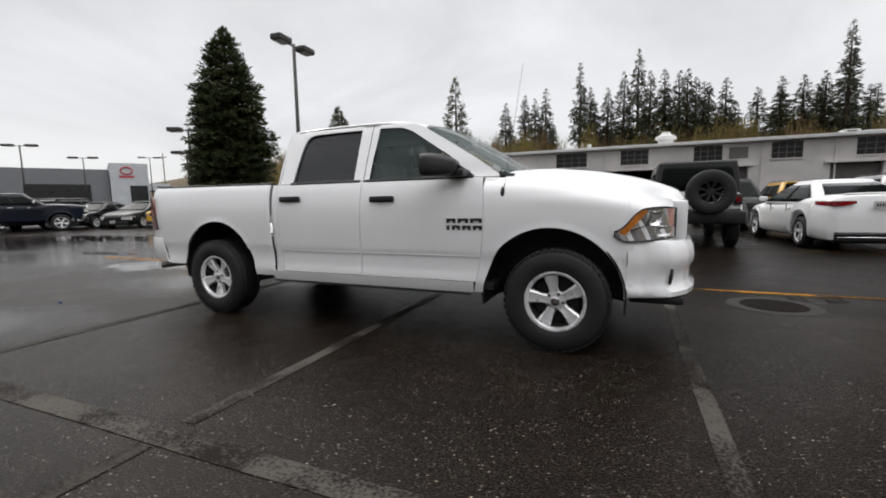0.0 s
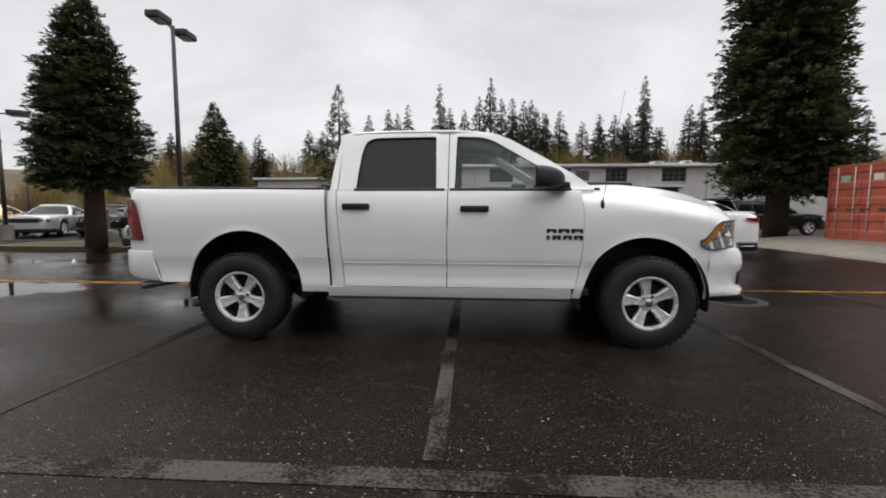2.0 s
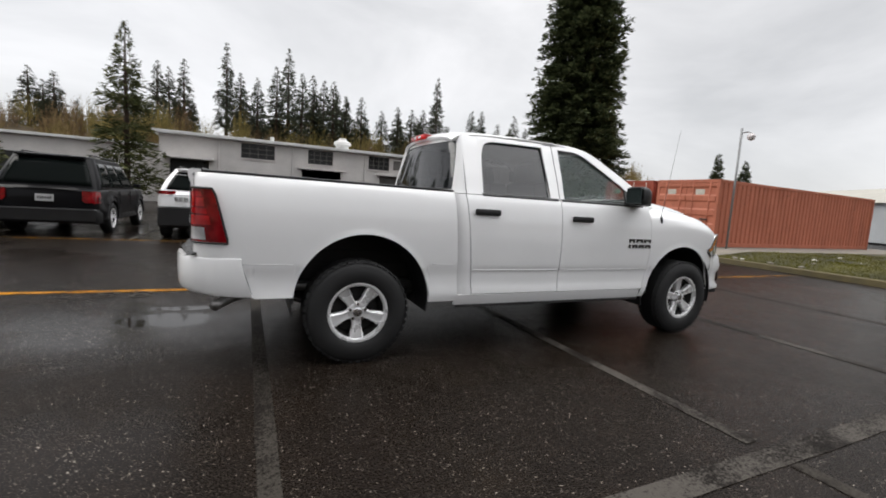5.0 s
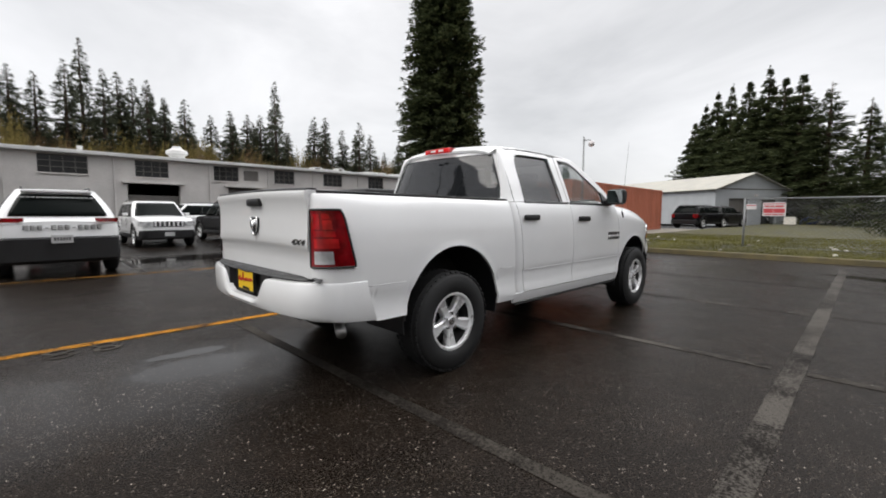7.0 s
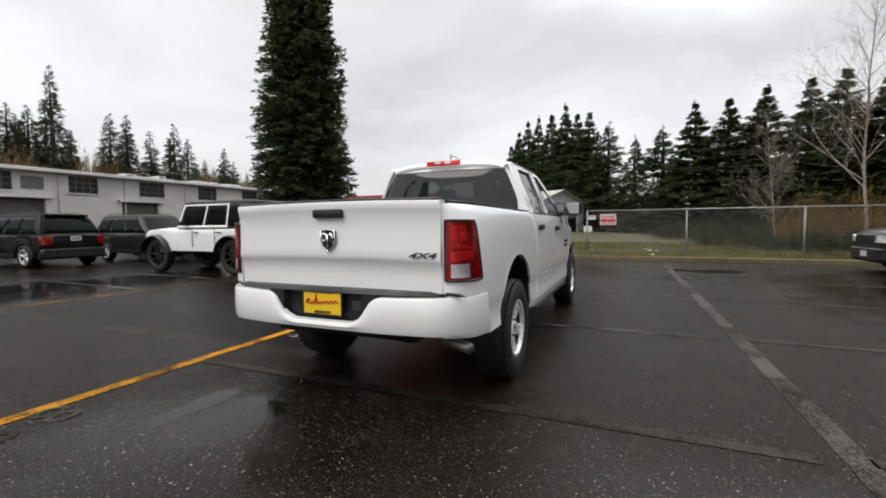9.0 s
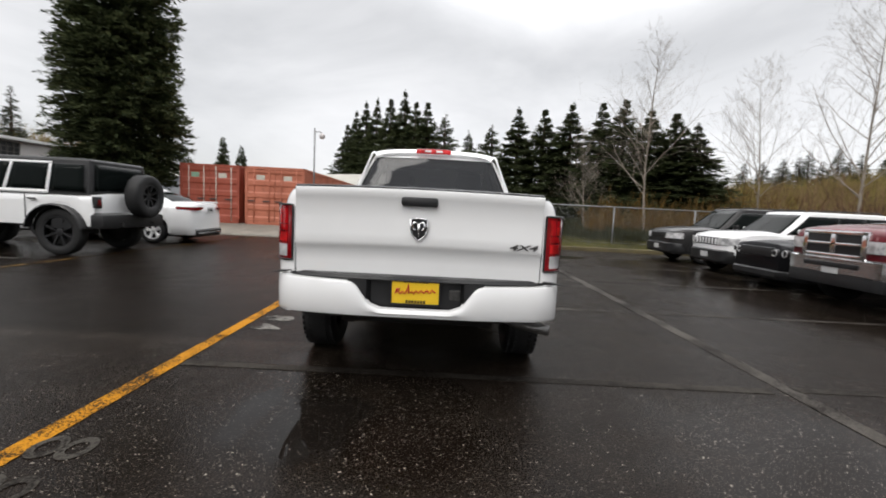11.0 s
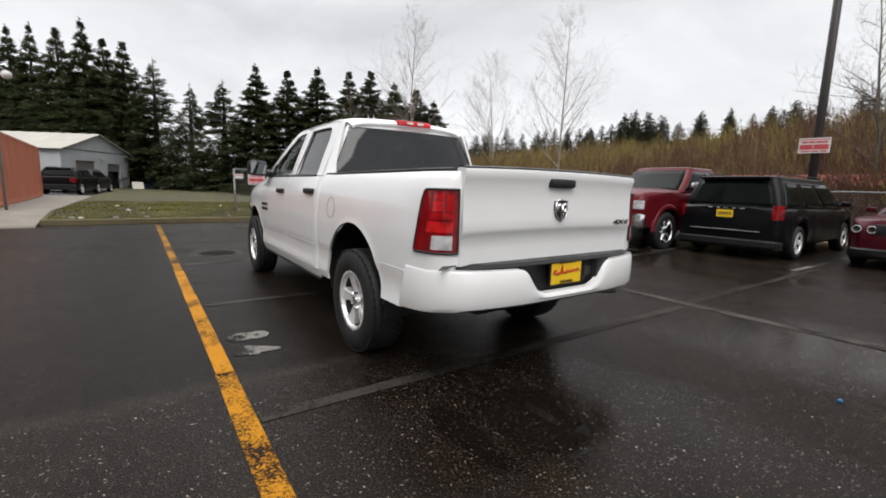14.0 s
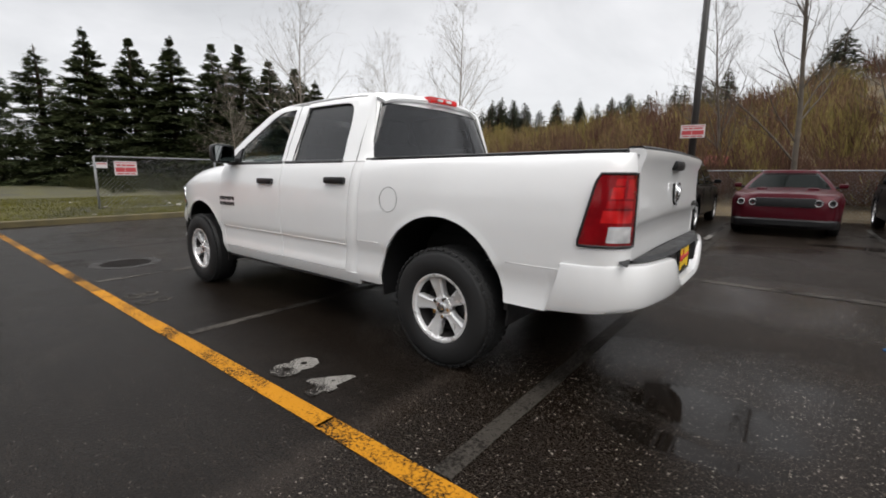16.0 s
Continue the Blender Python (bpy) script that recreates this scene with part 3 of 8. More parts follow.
def container(name, label, m, length, material, green):
    """A shipping container whose door end looks along -x; origin at the door end's ground, mid-width."""
    c = thing(name, label, "container", m)
    w, h = 2.438, 2.40
    for sgn in (1, -1):
        bm = bmesh.new()
        n = int(length / 0.28)
        rows = []
        for k in range(n):
            x = 0.12 + (length - 0.24) * k / n
            st = (length - 0.24) / n
            for f, d in ((0.0, 0), (0.25, 0), (0.37, 0.036), (0.62, 0.036), (0.75, 0)):
                rows.append([(x + st * f, sgn * (w / 2 - 0.02 - d), z) for z in (0.16, h - 0.1)])
        add_grid(bm, rows)
        part("side_wall", thick(bm, 0.004), material, c, "corrugated side wall")
    part("roof", box(0.05, length - 0.05, -w / 2 + 0.03, w / 2 - 0.03, h - 0.06, h - 0.02), material, c)
    part("back_wall", box(length - 0.06, length - 0.02, -w / 2 + 0.05, w / 2 - 0.05, 0.1, h - 0.05), material, c)
    part("floor", box(0.05, length - 0.05, -w / 2 + 0.05, w / 2 - 0.05, 0.08, 0.16), DARK, c)
    bm = bmesh.new()
    for x in (0.0, length - 0.12):
        for y in (-w / 2, w / 2 - 0.1):
            add_box(bm, x, x + 0.12, y, y + 0.1, 0, h, 0.008)
        add_box(bm, x, x + 0.12, -w / 2, w / 2, 0, 0.14, 0.008)
        add_box(bm, x, x + 0.12, -w / 2, w / 2, h - 0.12, h, 0.008)
    for y in (-w / 2, w / 2 - 0.08):
        add_box(bm, 0, length, y, y + 0.08, 0.02, 0.16, 0.006)
        add_box(bm, 0, length, y, y + 0.08, h - 0.1, h, 0.006)
    part("frame", bm, material, c, "corner posts and rails")
    for s in (1, -1):
        y0, y1 = (0.01, w / 2 - 0.11) if s > 0 else (-w / 2 + 0.11, -0.01)
        bm = bmesh.new()
        rows = []
        for f, d in ((0, 0), (0.06, 0), (0.09, 0.03), (0.20, 0.03), (0.23, 0), (0.30, 0), (0.33, 0.03), (0.44, 0.03), (0.47, 0), (0.54, 0), (0.57, 0.03), (0.68, 0.03), (0.71, 0), (0.78, 0), (0.81, 0.03), (0.92, 0.03), (0.95, 0), (1, 0)):
            z = 0.15 + (h - 0.28) * f
            rows.append([(0.03 + d, y, z) for y in (y0, y1)])
        add_grid(bm, rows)
        door = part("door", thick(bm, 0.03), material, c, "corrugated door leaf")
        for y in (y0 + 0.22, y1 - 0.26):
            part("lock_rod", tube([(0.0, y, 0.1), (0.0, y, h - 0.08)], 0.018, 8), LABEL_PALE if material is CONT_B else material, door, "upright lock rod", smooth="all")
            part("handle", box(-0.03, 0.0, y - 0.03, y + 0.26, 0.95, 1.0, 0.008), STEEL, door, "lock handle")
        part("door_label", box(0.022, 0.03, y0 + 0.42, y1 - 0.35, 1.75, 2.05), LABEL_GREEN if (green and s > 0) else LABEL_PALE, door, "faded label patch")
        part("door_label", box(0.022, 0.03, y0 + 0.45, y1 - 0.40, 0.9, 1.25), material, door)
    return c


container("shipping_container", "long faded salmon-orange steel shipping container on a concrete pad", pose(12.35, 7.05, 0.27, 0, 0, 2.6), 12.19, CONT_A, False)
container("shipping_container", "weathered rust-red shipping container with upright lock rods", pose(12.30, 9.75, 0.27, 0, 0, 2.0), 12.19, CONT_B, True)

# ---- the white pickup ----
truck = thing("pickup_truck", "white crew-cab pickup truck with black door handles and alloy wheels", "pickup truck", pose(0, -0.012, 0))

PLAN = [(-2.88, 0.808), (-2.873, 0.848), (-2.855, 0.886), (-2.82, 0.919), (-2.77, 0.943), (-2.69, 0.962), (-2.58, 0.973), (-2.3, 0.979), (-1.0, 0.980),
        (1.0, 0.980), (1.5, 0.977), (1.9, 0.965), (2.2, 0.934), (2.36, 0.89), (2.46, 0.84), (2.54, 0.77), (2.59, 0.68), (2.625, 0.55), (2.645, 0.35), (2.655, 0.0)]
WIDE = [(0.40, 0.950), (0.46, 0.972), (0.52, 0.984), (0.60, 0.972), (0.70, 0.972), (0.72, 0.982), (0.80, 0.987), (0.95, 0.988), (1.10, 0.980), (1.22, 0.962), (1.33, 0.928), (1.36, 0.905), (1.38, 0.885), (1.41, 0.85)]
UPPER = [(1.30, 0.925), (1.345, 0.905), (1.36, 0.893), (1.50, 0.840), (1.65, 0.775), (1.80, 0.712), (1.86, 0.685), (1.89, 0.658), (1.915, 0.60)]


def flare(x, z):
    out = 0.0
    for cx, cz, r in ((-1.73, 0.475, 0.516), (1.745, 0.425, 0.525)):
        d = math.hypot(x - cx, z - cz)
        out += 0.005 * math.exp(-(((d - r - 0.005) / 0.022) ** 2)) * max(0.0, min(1.0, (z - 0.5) / 0.2))
    return out


def body_y(x, z):
    return smooth_tab(PLAN, x) * smooth_tab(WIDE, z) / 0.988 + (flare(x, z) if z < 1.1 else 0)


def fender_y(x, z):
    top = fender_top(x)
    t = max(0.0, (z - (top - 0.17)) / 0.17)
    return smooth_tab(PLAN, x) * smooth_tab(WIDE, min(z, 1.2)) / 0.988 + flare(x, z) - 0.12 * t**2.5


def fender_top(x):
    return smooth_tab([(1.1, 1.345), (1.3, 1.338), (1.6, 1.32), (2.0, 1.275), (2.3, 1.215), (2.48, 1.165), (2.66, 1.125)], x)


def cab_y(x, z):
    y = smooth_tab(UPPER, z)
    if x < -0.86:
        y -= 0.9 * (-0.86 - x) ** 2 * 6
    if x > 0.75:
        y -= 0.10 * (x - 0.75) ** 2
    return y


def spaced(a, b, step, extra=()):
    n = max(2, int(round((b - a) / step)))
    return sorted({round(a + (b - a) * i / n, 4) for i in range(n + 1)} | {round(e, 4) for e in extra if a < e < b})


def side_panel(name, xs, zlo, zhi, n, yfun, side, material, lean=None, t=0.016, label="", parent=None, out=0.0):
    """A body panel in columns along the truck, from zlo(x) up to zhi(x), on the surface y = yfun(x, z)."""
    rows = []
    for x in xs:
        lo, hi = zlo(x), zhi(x)
        row = []
        for k in range(n + 1):
            z = lo + (hi - lo) * k / n
            xx = x + (lean(x, z) if lean else 0.0)
            row.append((xx, side * (yfun(xx, z) + out), z))
        rows.append(row)
    bm = grid(rows)
    cen = Vector((0, 0, 0.9))
    for f in bm.faces:
        f.normal_update()
    f0 = bm.faces[:]
    if f0[len(f0) // 2].normal.y * side < 0:
        bmesh.ops.reverse_faces(bm, faces=f0)
    bmesh.ops.solidify(bm, geom=bm.faces[:], thickness=t)
    return part(name, bm, material, parent or truck, label, smooth=True)


def arch(x, cx, cz, r, base):
    d = r * r - (x - cx) ** 2
    return max(base, cz + math.sqrt(d)) if d > 0 else base


def bed_low(x):
    if x < -2.585:
        return 0.79
    if x < -2.50:
        return 0.79 - (x + 2.585) / 0.085 * 0.265
    if x < -2.243:
        return 0.525
    return arch(x, -1.73, 0.475, 0.516, 0.455)


def bed_top(x):
    return 1.352 + 0.012 * max(0, (-1.0 - x)) / 1.9


for side, sname in ((1, "left"), (-1, "right")):
    # bed side with its wheel arch, round to the tailgate
    xs = sorted(set(spaced(-2.5, -1.0, 0.03)) | set(spaced(-2.27, -1.19, 0.012)) | set(spaced(-2.62, -2.48, 0.01)) | {-2.2475, -2.2425, -1.2165, -1.213}
                | {round(-2.88 + 0.29 * (k / 22) ** 2, 4) for k in range(22)})
    side_panel("bed_side", xs, bed_low, bed_top, 22, body_y, side, WHITE,
               lean=lambda x, z: 0.055 * max(0.0, min(1.0, (x + 1.3) / 0.3)) * (1.34 - z) / 0.88)
    # black rail cap along the top of the bed
    bm = grid([[(x, side * (body_y(x, bt) - 0.004 - 0.075 * k / 3), bt + (0.016, 0.021, 0.021, 0.004)[k]) for k in range(4)] for x in spaced(-2.83, -1.0, 0.1) for bt in (bed_top(x),)])
    part("rail_cap", thick(bm, 0.012), BLACKPL, truck, "black plastic bed rail cap", smooth=True)
    # inner wall of the bed
    part("bed_wall", box(-2.81, -1.02, side * 0.80 - 0.02, side * 0.80 + 0.02, 1.04, bed_top(-2) - 0.01, 0.005), WHITE, truck)
    # wheel liners
    for cx, cz, r, nm in ((-1.73, 0.475, 0.531, "rear"), (1.745, 0.425, 0.54, "front")):
        rows = []
        for k in range(25):
            a = math.pi * (-0.06 + 1.12 * k / 24)
            rows.append([(cx + r * math.cos(a), side * y, cz + r * math.sin(a)) for y in (0.945, 0.90, 0.7, 0.5)])
        bm = grid(rows)
        add_grid(bm, [[(cx + rr * math.cos(math.pi * (-0.06 + 1.12 * k / 24)), side * 0.5, cz + rr * math.sin(math.pi * (-0.06 + 1.12 * k / 24))) for k in range(25)] for rr in (r, 0.2)])
        part("wheel_liner", thick(bm, 0.01), BLACKPL, truck, "black wheel arch liner", smooth=True)
    # mud guards behind and ahead of the wheels
    part("mud_guard", box(-2.262, -2.238, side * 0.80, side * 0.958, 0.475, 0.70, 0.004), BLACKPL, truck, "black mud guard")
    part("mud_guard", box(1.20, 1.23, side * 0.78, side * 0.945, 0.40, 0.62, 0.004), BLACKPL, truck, "black mud guard")
    # cab corner behind the rear door
    rear = lambda z: -0.985 + 0.05 * (1.34 - z) / 0.88
    rows = []
    for k in range(15):
        z = 0.455 + (1.345 - 0.455) * k / 14
        a, b = rear(z), -0.898 + 0.078 * (1.345 - z) / 0.81
        rows.append([(a + (b - a) * j / 4, side * (body_y(a + (b - a) * j / 4, z) - 0.03 * (1 - j / 4) ** 3), z) for j in range(5)])
    part("cab_corner", thick(grid(rows), 0.02), WHITE, truck, smooth=True)
    # doors below the glass
    rear_edge = lambda z: -0.890 + 0.078 * (1.345 - z) / 0.81
    mid = lambda z: 0.088 - 0.004 * (1.345 - z)
    front_edge = lambda z: smooth_tab([(0.44, 1.150), (0.60, 1.190), (0.80, 1.222), (1.0, 1.236), (1.2, 1.233), (1.345, 1.215)], z)
    for nm, e0, e1 in (("rear_door", rear_edge, lambda z: mid(z) - 0.004), ("front_door", lambda z: mid(z) + 0.004, lambda z: front_edge(z) - 0.004)):
        rows = []
        for k in range(31):
            z = 0.512 + (1.345 - 0.512) * k / 30
            a, b = e0(z), e1(z)
            row = []
            for j in range(23):
                x = a + (b - a) * j / 22
                fade = max(0.0, min(1.0, (z - 0.512) / 0.1)) * max(0.0, min(1.0, (0.72 - z) / 0.02))
                row.append((x, side * (body_y(x, z) - 0.0), z))
            rows.append(row)
        bm = thick(grid(rows), 0.022)
        door = part(nm, bm, WHITE, truck, smooth=True)
        hx, hz = ((-0.705, 1.205) if nm == "rear_door" else (0.318, 1.187))
        bm = bmesh.new()
        hy = body_y(hx, hz)
        add_box(bm, hx - 0.122, hx + 0.122, side * hy - 0.006, side * hy + side * 0.034, hz - 0.026, hz + 0.026, 0.016)
        part("handle", bm, BLACKPL, door, "black door handle", smooth=True)
        cz = 0.715
        part("crease", tube([(x, side * (body_y(x, cz) - 0.0025), cz) for x in spaced(e0(cz) + 0.006, e1(cz) - 0.006, 0.1)], 0.0042, 6), WHITE, door, "pressed body line", smooth="all")
        # black weather strip along the belt
        x0, x1 = ((-0.735, 0.06) if nm == "rear_door" else (0.105, 1.135))
        rows = [[(x, side * (body_y(x, 1.345) + o), z) for o, z in ((0.002, 1.338), (0.007, 1.350), (0.0, 1.362), (-0.03, 1.366))] for x in spaced(x0, x1, 0.1)]
        part("belt_strip", thick(grid(rows), 0.006), BLACKPL, door, "black rubber belt strip", smooth=True)
    # rocker under the doors
    side_panel("rocker", spaced(-0.965, 1.142, 0.06), lambda x: 0.418, lambda x: 0.504, 6, body_y, side, WHITE)
    part("rocker_lip", box(-0.95, 1.12, side * 0.955 - 0.02, side * 0.955 + 0.006, 0.400, 0.418, 0.004), DARK, truck)
    # front fender
    xs = sorted(set(spaced(1.152, 2.58, 0.03)) | set(spaced(1.20, 2.30, 0.012)) | {1.2195, 1.2215, 2.2685, 2.271})

    def fen_low(x):
        if x > 2.282:
            return 0.84
        return arch(x, 1.745, 0.425, 0.525, 0.425)

    side_panel("fender", xs, fen_low, fender_top, 24, fender_y, side, WHITE,
               lean=lambda x, z: max(0.0, 1 - (x - 1.152) / 0.2) * (front_edge(z) - 1.152) if x < 1.352 else 0.0)
    # the strip between arch and bumper
    side_panel("fender_end", spaced(2.2825, 2.32, 0.012), lambda x: 0.46, lambda x: 0.84, 8, fender_y, side, WHITE)
    # cab side above the belt: pillars and roof rail in one pressing, with the two window openings
    roof_line = lambda x: smooth_tab([(-0.985, 1.345), (-0.965, 1.47), (-0.94, 1.62), (-0.905, 1.80), (-0.875, 1.862), (-0.80, 1.885), (-0.5, 1.897), (0.0, 1.897), (0.3, 1.888), (0.48, 1.862), (0.60, 1.818), (0.80, 1.706), (1.0, 1.588), (1.2, 1.462), (1.34, 1.36)], x)

    def win_top(x):
        if x < -0.722 or -0.012 < x < 0.145 or x > 0.965:
            return 1.352
        if x < 0:
            t = smooth_tab([(-0.722, 1.352), (-0.711, 1.52), (-0.698, 1.66), (-0.680, 1.745), (-0.655, 1.792), (-0.61, 1.818), (-0.54, 1.828), (-0.3, 1.833), (-0.06, 1.834)], x)
            return min(t, 1.352 + (-0.012 - x) * 30) if x > -0.035 else t
        t = smooth_tab([(0.16, 1.834), (0.36, 1.826), (0.46, 1.800), (0.60, 1.722), (0.80, 1.598), (0.93, 1.512), (0.952, 1.47), (0.965, 1.352)], x)
        return min(t, 1.352 + (x - 0.145) * 30) if x < 0.162 else t

    xs = sorted(set(spaced(-0.985, 1.335, 0.02)) | set(spaced(-0.73, -0.60, 0.004)) | set(spaced(-0.04, -0.008, 0.004)) | set(spaced(0.14, 0.17, 0.004)) | set(spaced(0.93, 0.97, 0.004)) | set(spaced(-0.985, -0.85, 0.006)))
    side_panel("cab_side", xs, lambda x: min(win_top(x), roof_line(x) - 0.004), roof_line, 8, cab_y, side, WHITE, t=0.02)
    # door seams on the pillars
    for sx, z0, z1 in ((0.09, 1.352, 1.868), (-0.885, 1.352, 1.80)):
        bm = grid([[(sx + (0.03 if sx < 0 else 0) * max(0, (z - 1.35)) + o, side * (cab_y(sx, z) + 0.0015), z) for o in (-0.0035, 0.0035)] for z in spaced(z0, z1, 0.06)])
        part("door_seam", thick(bm, 0.001), DARK, truck)
    # window seals and glass
    for nm, x0, x1, gm in (("rear_side_window", -0.75, 0.01, GLASS_DARK), ("front_side_window", 0.125, 0.99, GLASS_CLEAR)):
        xs2 = spaced(x0, x1, 0.03)
        rows = [[(x, side * (cab_y(x, z) - 0.024), z) for z in (1.335 + (min(roof_line(x) - 0.015, 1.86) - 1.335) * k / 6 for k in range(7))] for x in xs2]
        if side > 0 and x0 > 0:
            # the driver's window stands open but for a hand's width
            rows = [[(x, side * (cab_y(x, z) - 0.024), z) for z in (1.335, 1.38, 1.42)] for x in xs2]
        g = part(nm, grid(rows), gm, truck, "dark privacy glass side window" if x0 < 0 else "clear front side window", smooth="all")
        ring = []
        sx = spaced(-0.722, -0.012, 0.01) if x0 < 0 else spaced(0.145, 0.965, 0.01)
        for x in sx:
            z = win_top(x)
            ring.append((x, side * (cab_y(x, z) - 0.010), z - 0.002))
        part("window_seal", tube(ring, 0.0055, 6), BLACKPL, g, "black rubber window seal", smooth="all")
    # seal posts beside the B pillar and a black mirror triangle
    for x in (-0.014, 0.147):
        part("window_seal", tube([(x, side * (cab_y(x, z) - 0.008), z) for z in (1.36, 1.5, 1.65, 1.82)], 0.0055, 6), BLACKPL, truck, "black rubber window seal", smooth="all")
    bm = bmesh.new()
    vs = [bm.verts.new((x, side * (cab_y(x, z) + 0.004), z)) for x, z in ((0.90, 1.356), (1.135, 1.356), (1.10, 1.385), (0.96, 1.475), (0.91, 1.50))]
    bm.faces.new(vs)
    part("mirror_base", thick(bm, 0.016), BLACKPL, truck, "black mirror mounting triangle")
    # door mirror
    rows = []
    for fx, sc in ((0.80, 0.90), (0.803, 0.97), (0.82, 1.0), (0.87, 0.99), (0.92, 0.94), (0.97, 0.85), (1.01, 0.70), (1.04, 0.50), (1.052, 0.26)):
        out = 1.105 - 0.085 * max(0.0, (fx - 0.85) / 0.20)
        rows.append([(fx, side * (out + 0.112 * sc * math.copysign(abs(math.cos(a)) ** 0.5, math.cos(a))), 1.440 - 0.03 * (1 - sc) + 0.090 * sc * math.copysign(abs(math.sin(a)) ** 0.5, math.sin(a))) for a in (2 * math.pi * k / 28 for k in range(29))])
    bm = grid(rows)
    add_box(bm, 0.93, 1.10, side * 0.86, side * 1.05, 1.352, 1.408, 0.02)
    mir = part("door_mirror", bm, BLACKPL, truck, "large black door mirror", smooth=True)
    part("mirror_glass", box(0.795, 0.801, side * 1.005, side * 1.185, 1.37, 1.512, 0.002), MIRROR, mir, "mirror glass")
    # head lamp round the corner
    hl_top = lambda x: smooth_tab([(2.195, 0.925), (2.215, 0.930), (2.25, 0.952), (2.34, 1.055), (2.39, 1.082), (2.50, 1.090), (2.60, 1.080)], x)
    hl_bot = lambda x: smooth_tab([(2.195, 0.890), (2.215, 0.878), (2.25, 0.858), (2.28, 0.852), (2.40, 0.858), (2.50, 0.866), (2.60, 0.872)], x)
    lamp = side_panel("head_lamp", spaced(2.195, 2.595, 0.01), hl_bot, hl_top, 12, lambda x, z: smooth_tab(PLAN, x) * 0.999 - 0.005 + 0.004 * math.sin(x * 55 + z * 26), side, LAMP_CHROME, t=0.03, label="clear head lamp with bright reflectors", out=0.008)
    side_panel("turn_signal", spaced(2.225, 2.40, 0.01), lambda x: min(0.905 + max(0, x - 2.27) * 1.15, hl_top(x) - 0.010), lambda x: hl_top(x) - 0.008, 4, lambda x, z: smooth_tab(PLAN, x) * 0.999 + 0.003 * math.sin(x * 160), side, AMBER_LENS, t=0.006, label="amber turn signal", parent=lamp, out=0.0125)
    for xa, xb, za, zb_ in ((2.41, 2.50, 0.965, 1.06), (2.46, 2.57, 0.885, 0.955)):
        side_panel("reflector", spaced(xa, xb, 0.01), lambda x: za, lambda x: zb_, 6, lambda x, z: smooth_tab(PLAN, x) * 0.999 - 0.020 * math.sin(math.pi * (z - za) / (zb_ - za)) * math.sin(math.pi * min(1, max(0, (x - xa) / (xb - xa)))), side, LAMP_CHROME, t=0.003, parent=lamp, out=0.0125, label="bowl reflector")
    for pts in (((2.30, 0.93), (2.40, 0.965), (2.585, 0.958)), ((2.40, 0.965), (2.44, 1.075))):
        part("lamp_divider", tube([(x, side * (smooth_tab(PLAN, x) + 0.009), z) for x, z in pts], 0.0045, 5), STEEL, lamp, "dark line between the reflectors", smooth="all")
    rim_pts = [(x, side * (smooth_tab(PLAN, x) + 0.008), hl_top(x)) for x in spaced(2.195, 2.595, 0.03)] + [(x, side * (smooth_tab(PLAN, x) + 0.008), hl_bot(x)) for x in reversed(spaced(2.195, 2.595, 0.03))]
    part("lamp_rim", tube(rim_pts + rim_pts[:1], 0.006, 5), BLACKPL, lamp, "black lamp rim", smooth="all")
    # tail lamp, from the side round to the tailgate
    tl_top, tl_bot = (lambda x: 1.245 + 0.03 * (-2.66 - x) / 0.25), (lambda x: 0.905 + 0.012 * (-2.66 - x) / 0.25)
    front = lambda z: -2.655 - 0.085 * (z - 0.9) / 0.35 - 0.012 * max(0.0, (z - 1.2) / 0.06) ** 2 - 0.010 * max(0.0, (0.93 - z) / 0.03) ** 2
    us = [(k / 20) ** 0.55 for k in range(21)]
    lo_z, hi_z = 0.905, 1.262

    def lamp_rows(z0, z1, x_in, nz, out):
        rows = []
        for k in range(nz + 1):
            z = z0 + (z1 - z0) * k / nz
            a = front(z)
            row = []
            for u in us:
                x = a + (x_in - a) * u
                row.append((x - out * max(0, (-2.77 - x) / 0.11), side * (smooth_tab(PLAN, max(x, -2.88)) + out * (1 - max(0, (-2.77 - x) / 0.11))), z))
            rows.append(row)
        return rows

    tl = part("tail_lamp", thick(grid(lamp_rows(lo_z, hi_z, -2.878, 14, 0.010)), 0.02), RED_LENS, truck, "red tail lamp with clear lower part", smooth=True)
    rows = lamp_rows(lo_z + 0.020, lo_z + 0.100, -2.876, 3, 0.0135)
    part("reverse_lamp", thick(grid([r[8:20] for r in rows]), 0.004), CLEAR_LENS, tl, "clear reverse lamp", smooth=True)
    # brighter cells behind the lens, tier over tier
    for z0, z1, c0, c1, lm in ((0.118, 0.178, 4, 20, lens_bright), (0.190, 0.226, 5, 20, lens_deep), (0.236, 0.292, 6, 14, lens_bright), (0.236, 0.330, 15, 20, lens_deep), (0.300, 0.332, 7, 14, lens_deep)):
        rows = lamp_rows(lo_z + z0, lo_z + z1, -2.876, 3, 0.0125)
        part("lamp_cell", thick(grid([r[c0:c1] for r in rows]), 0.003), lm, tl, "bright red lamp cell" if lm is lens_bright else "deep red lamp cell", smooth=True)
    edge = lamp_rows(lo_z, hi_z, -2.878, 14, 0.009)
    ring = edge[0] + [r[-1] for r in edge[1:]] + edge[-1][::-1][1:] + [r[0] for r in edge[::-1][1:]]
    part("lamp_seal", tube(ring, 0.007, 5), BLACKPL, tl, "black lamp seal", smooth="all")

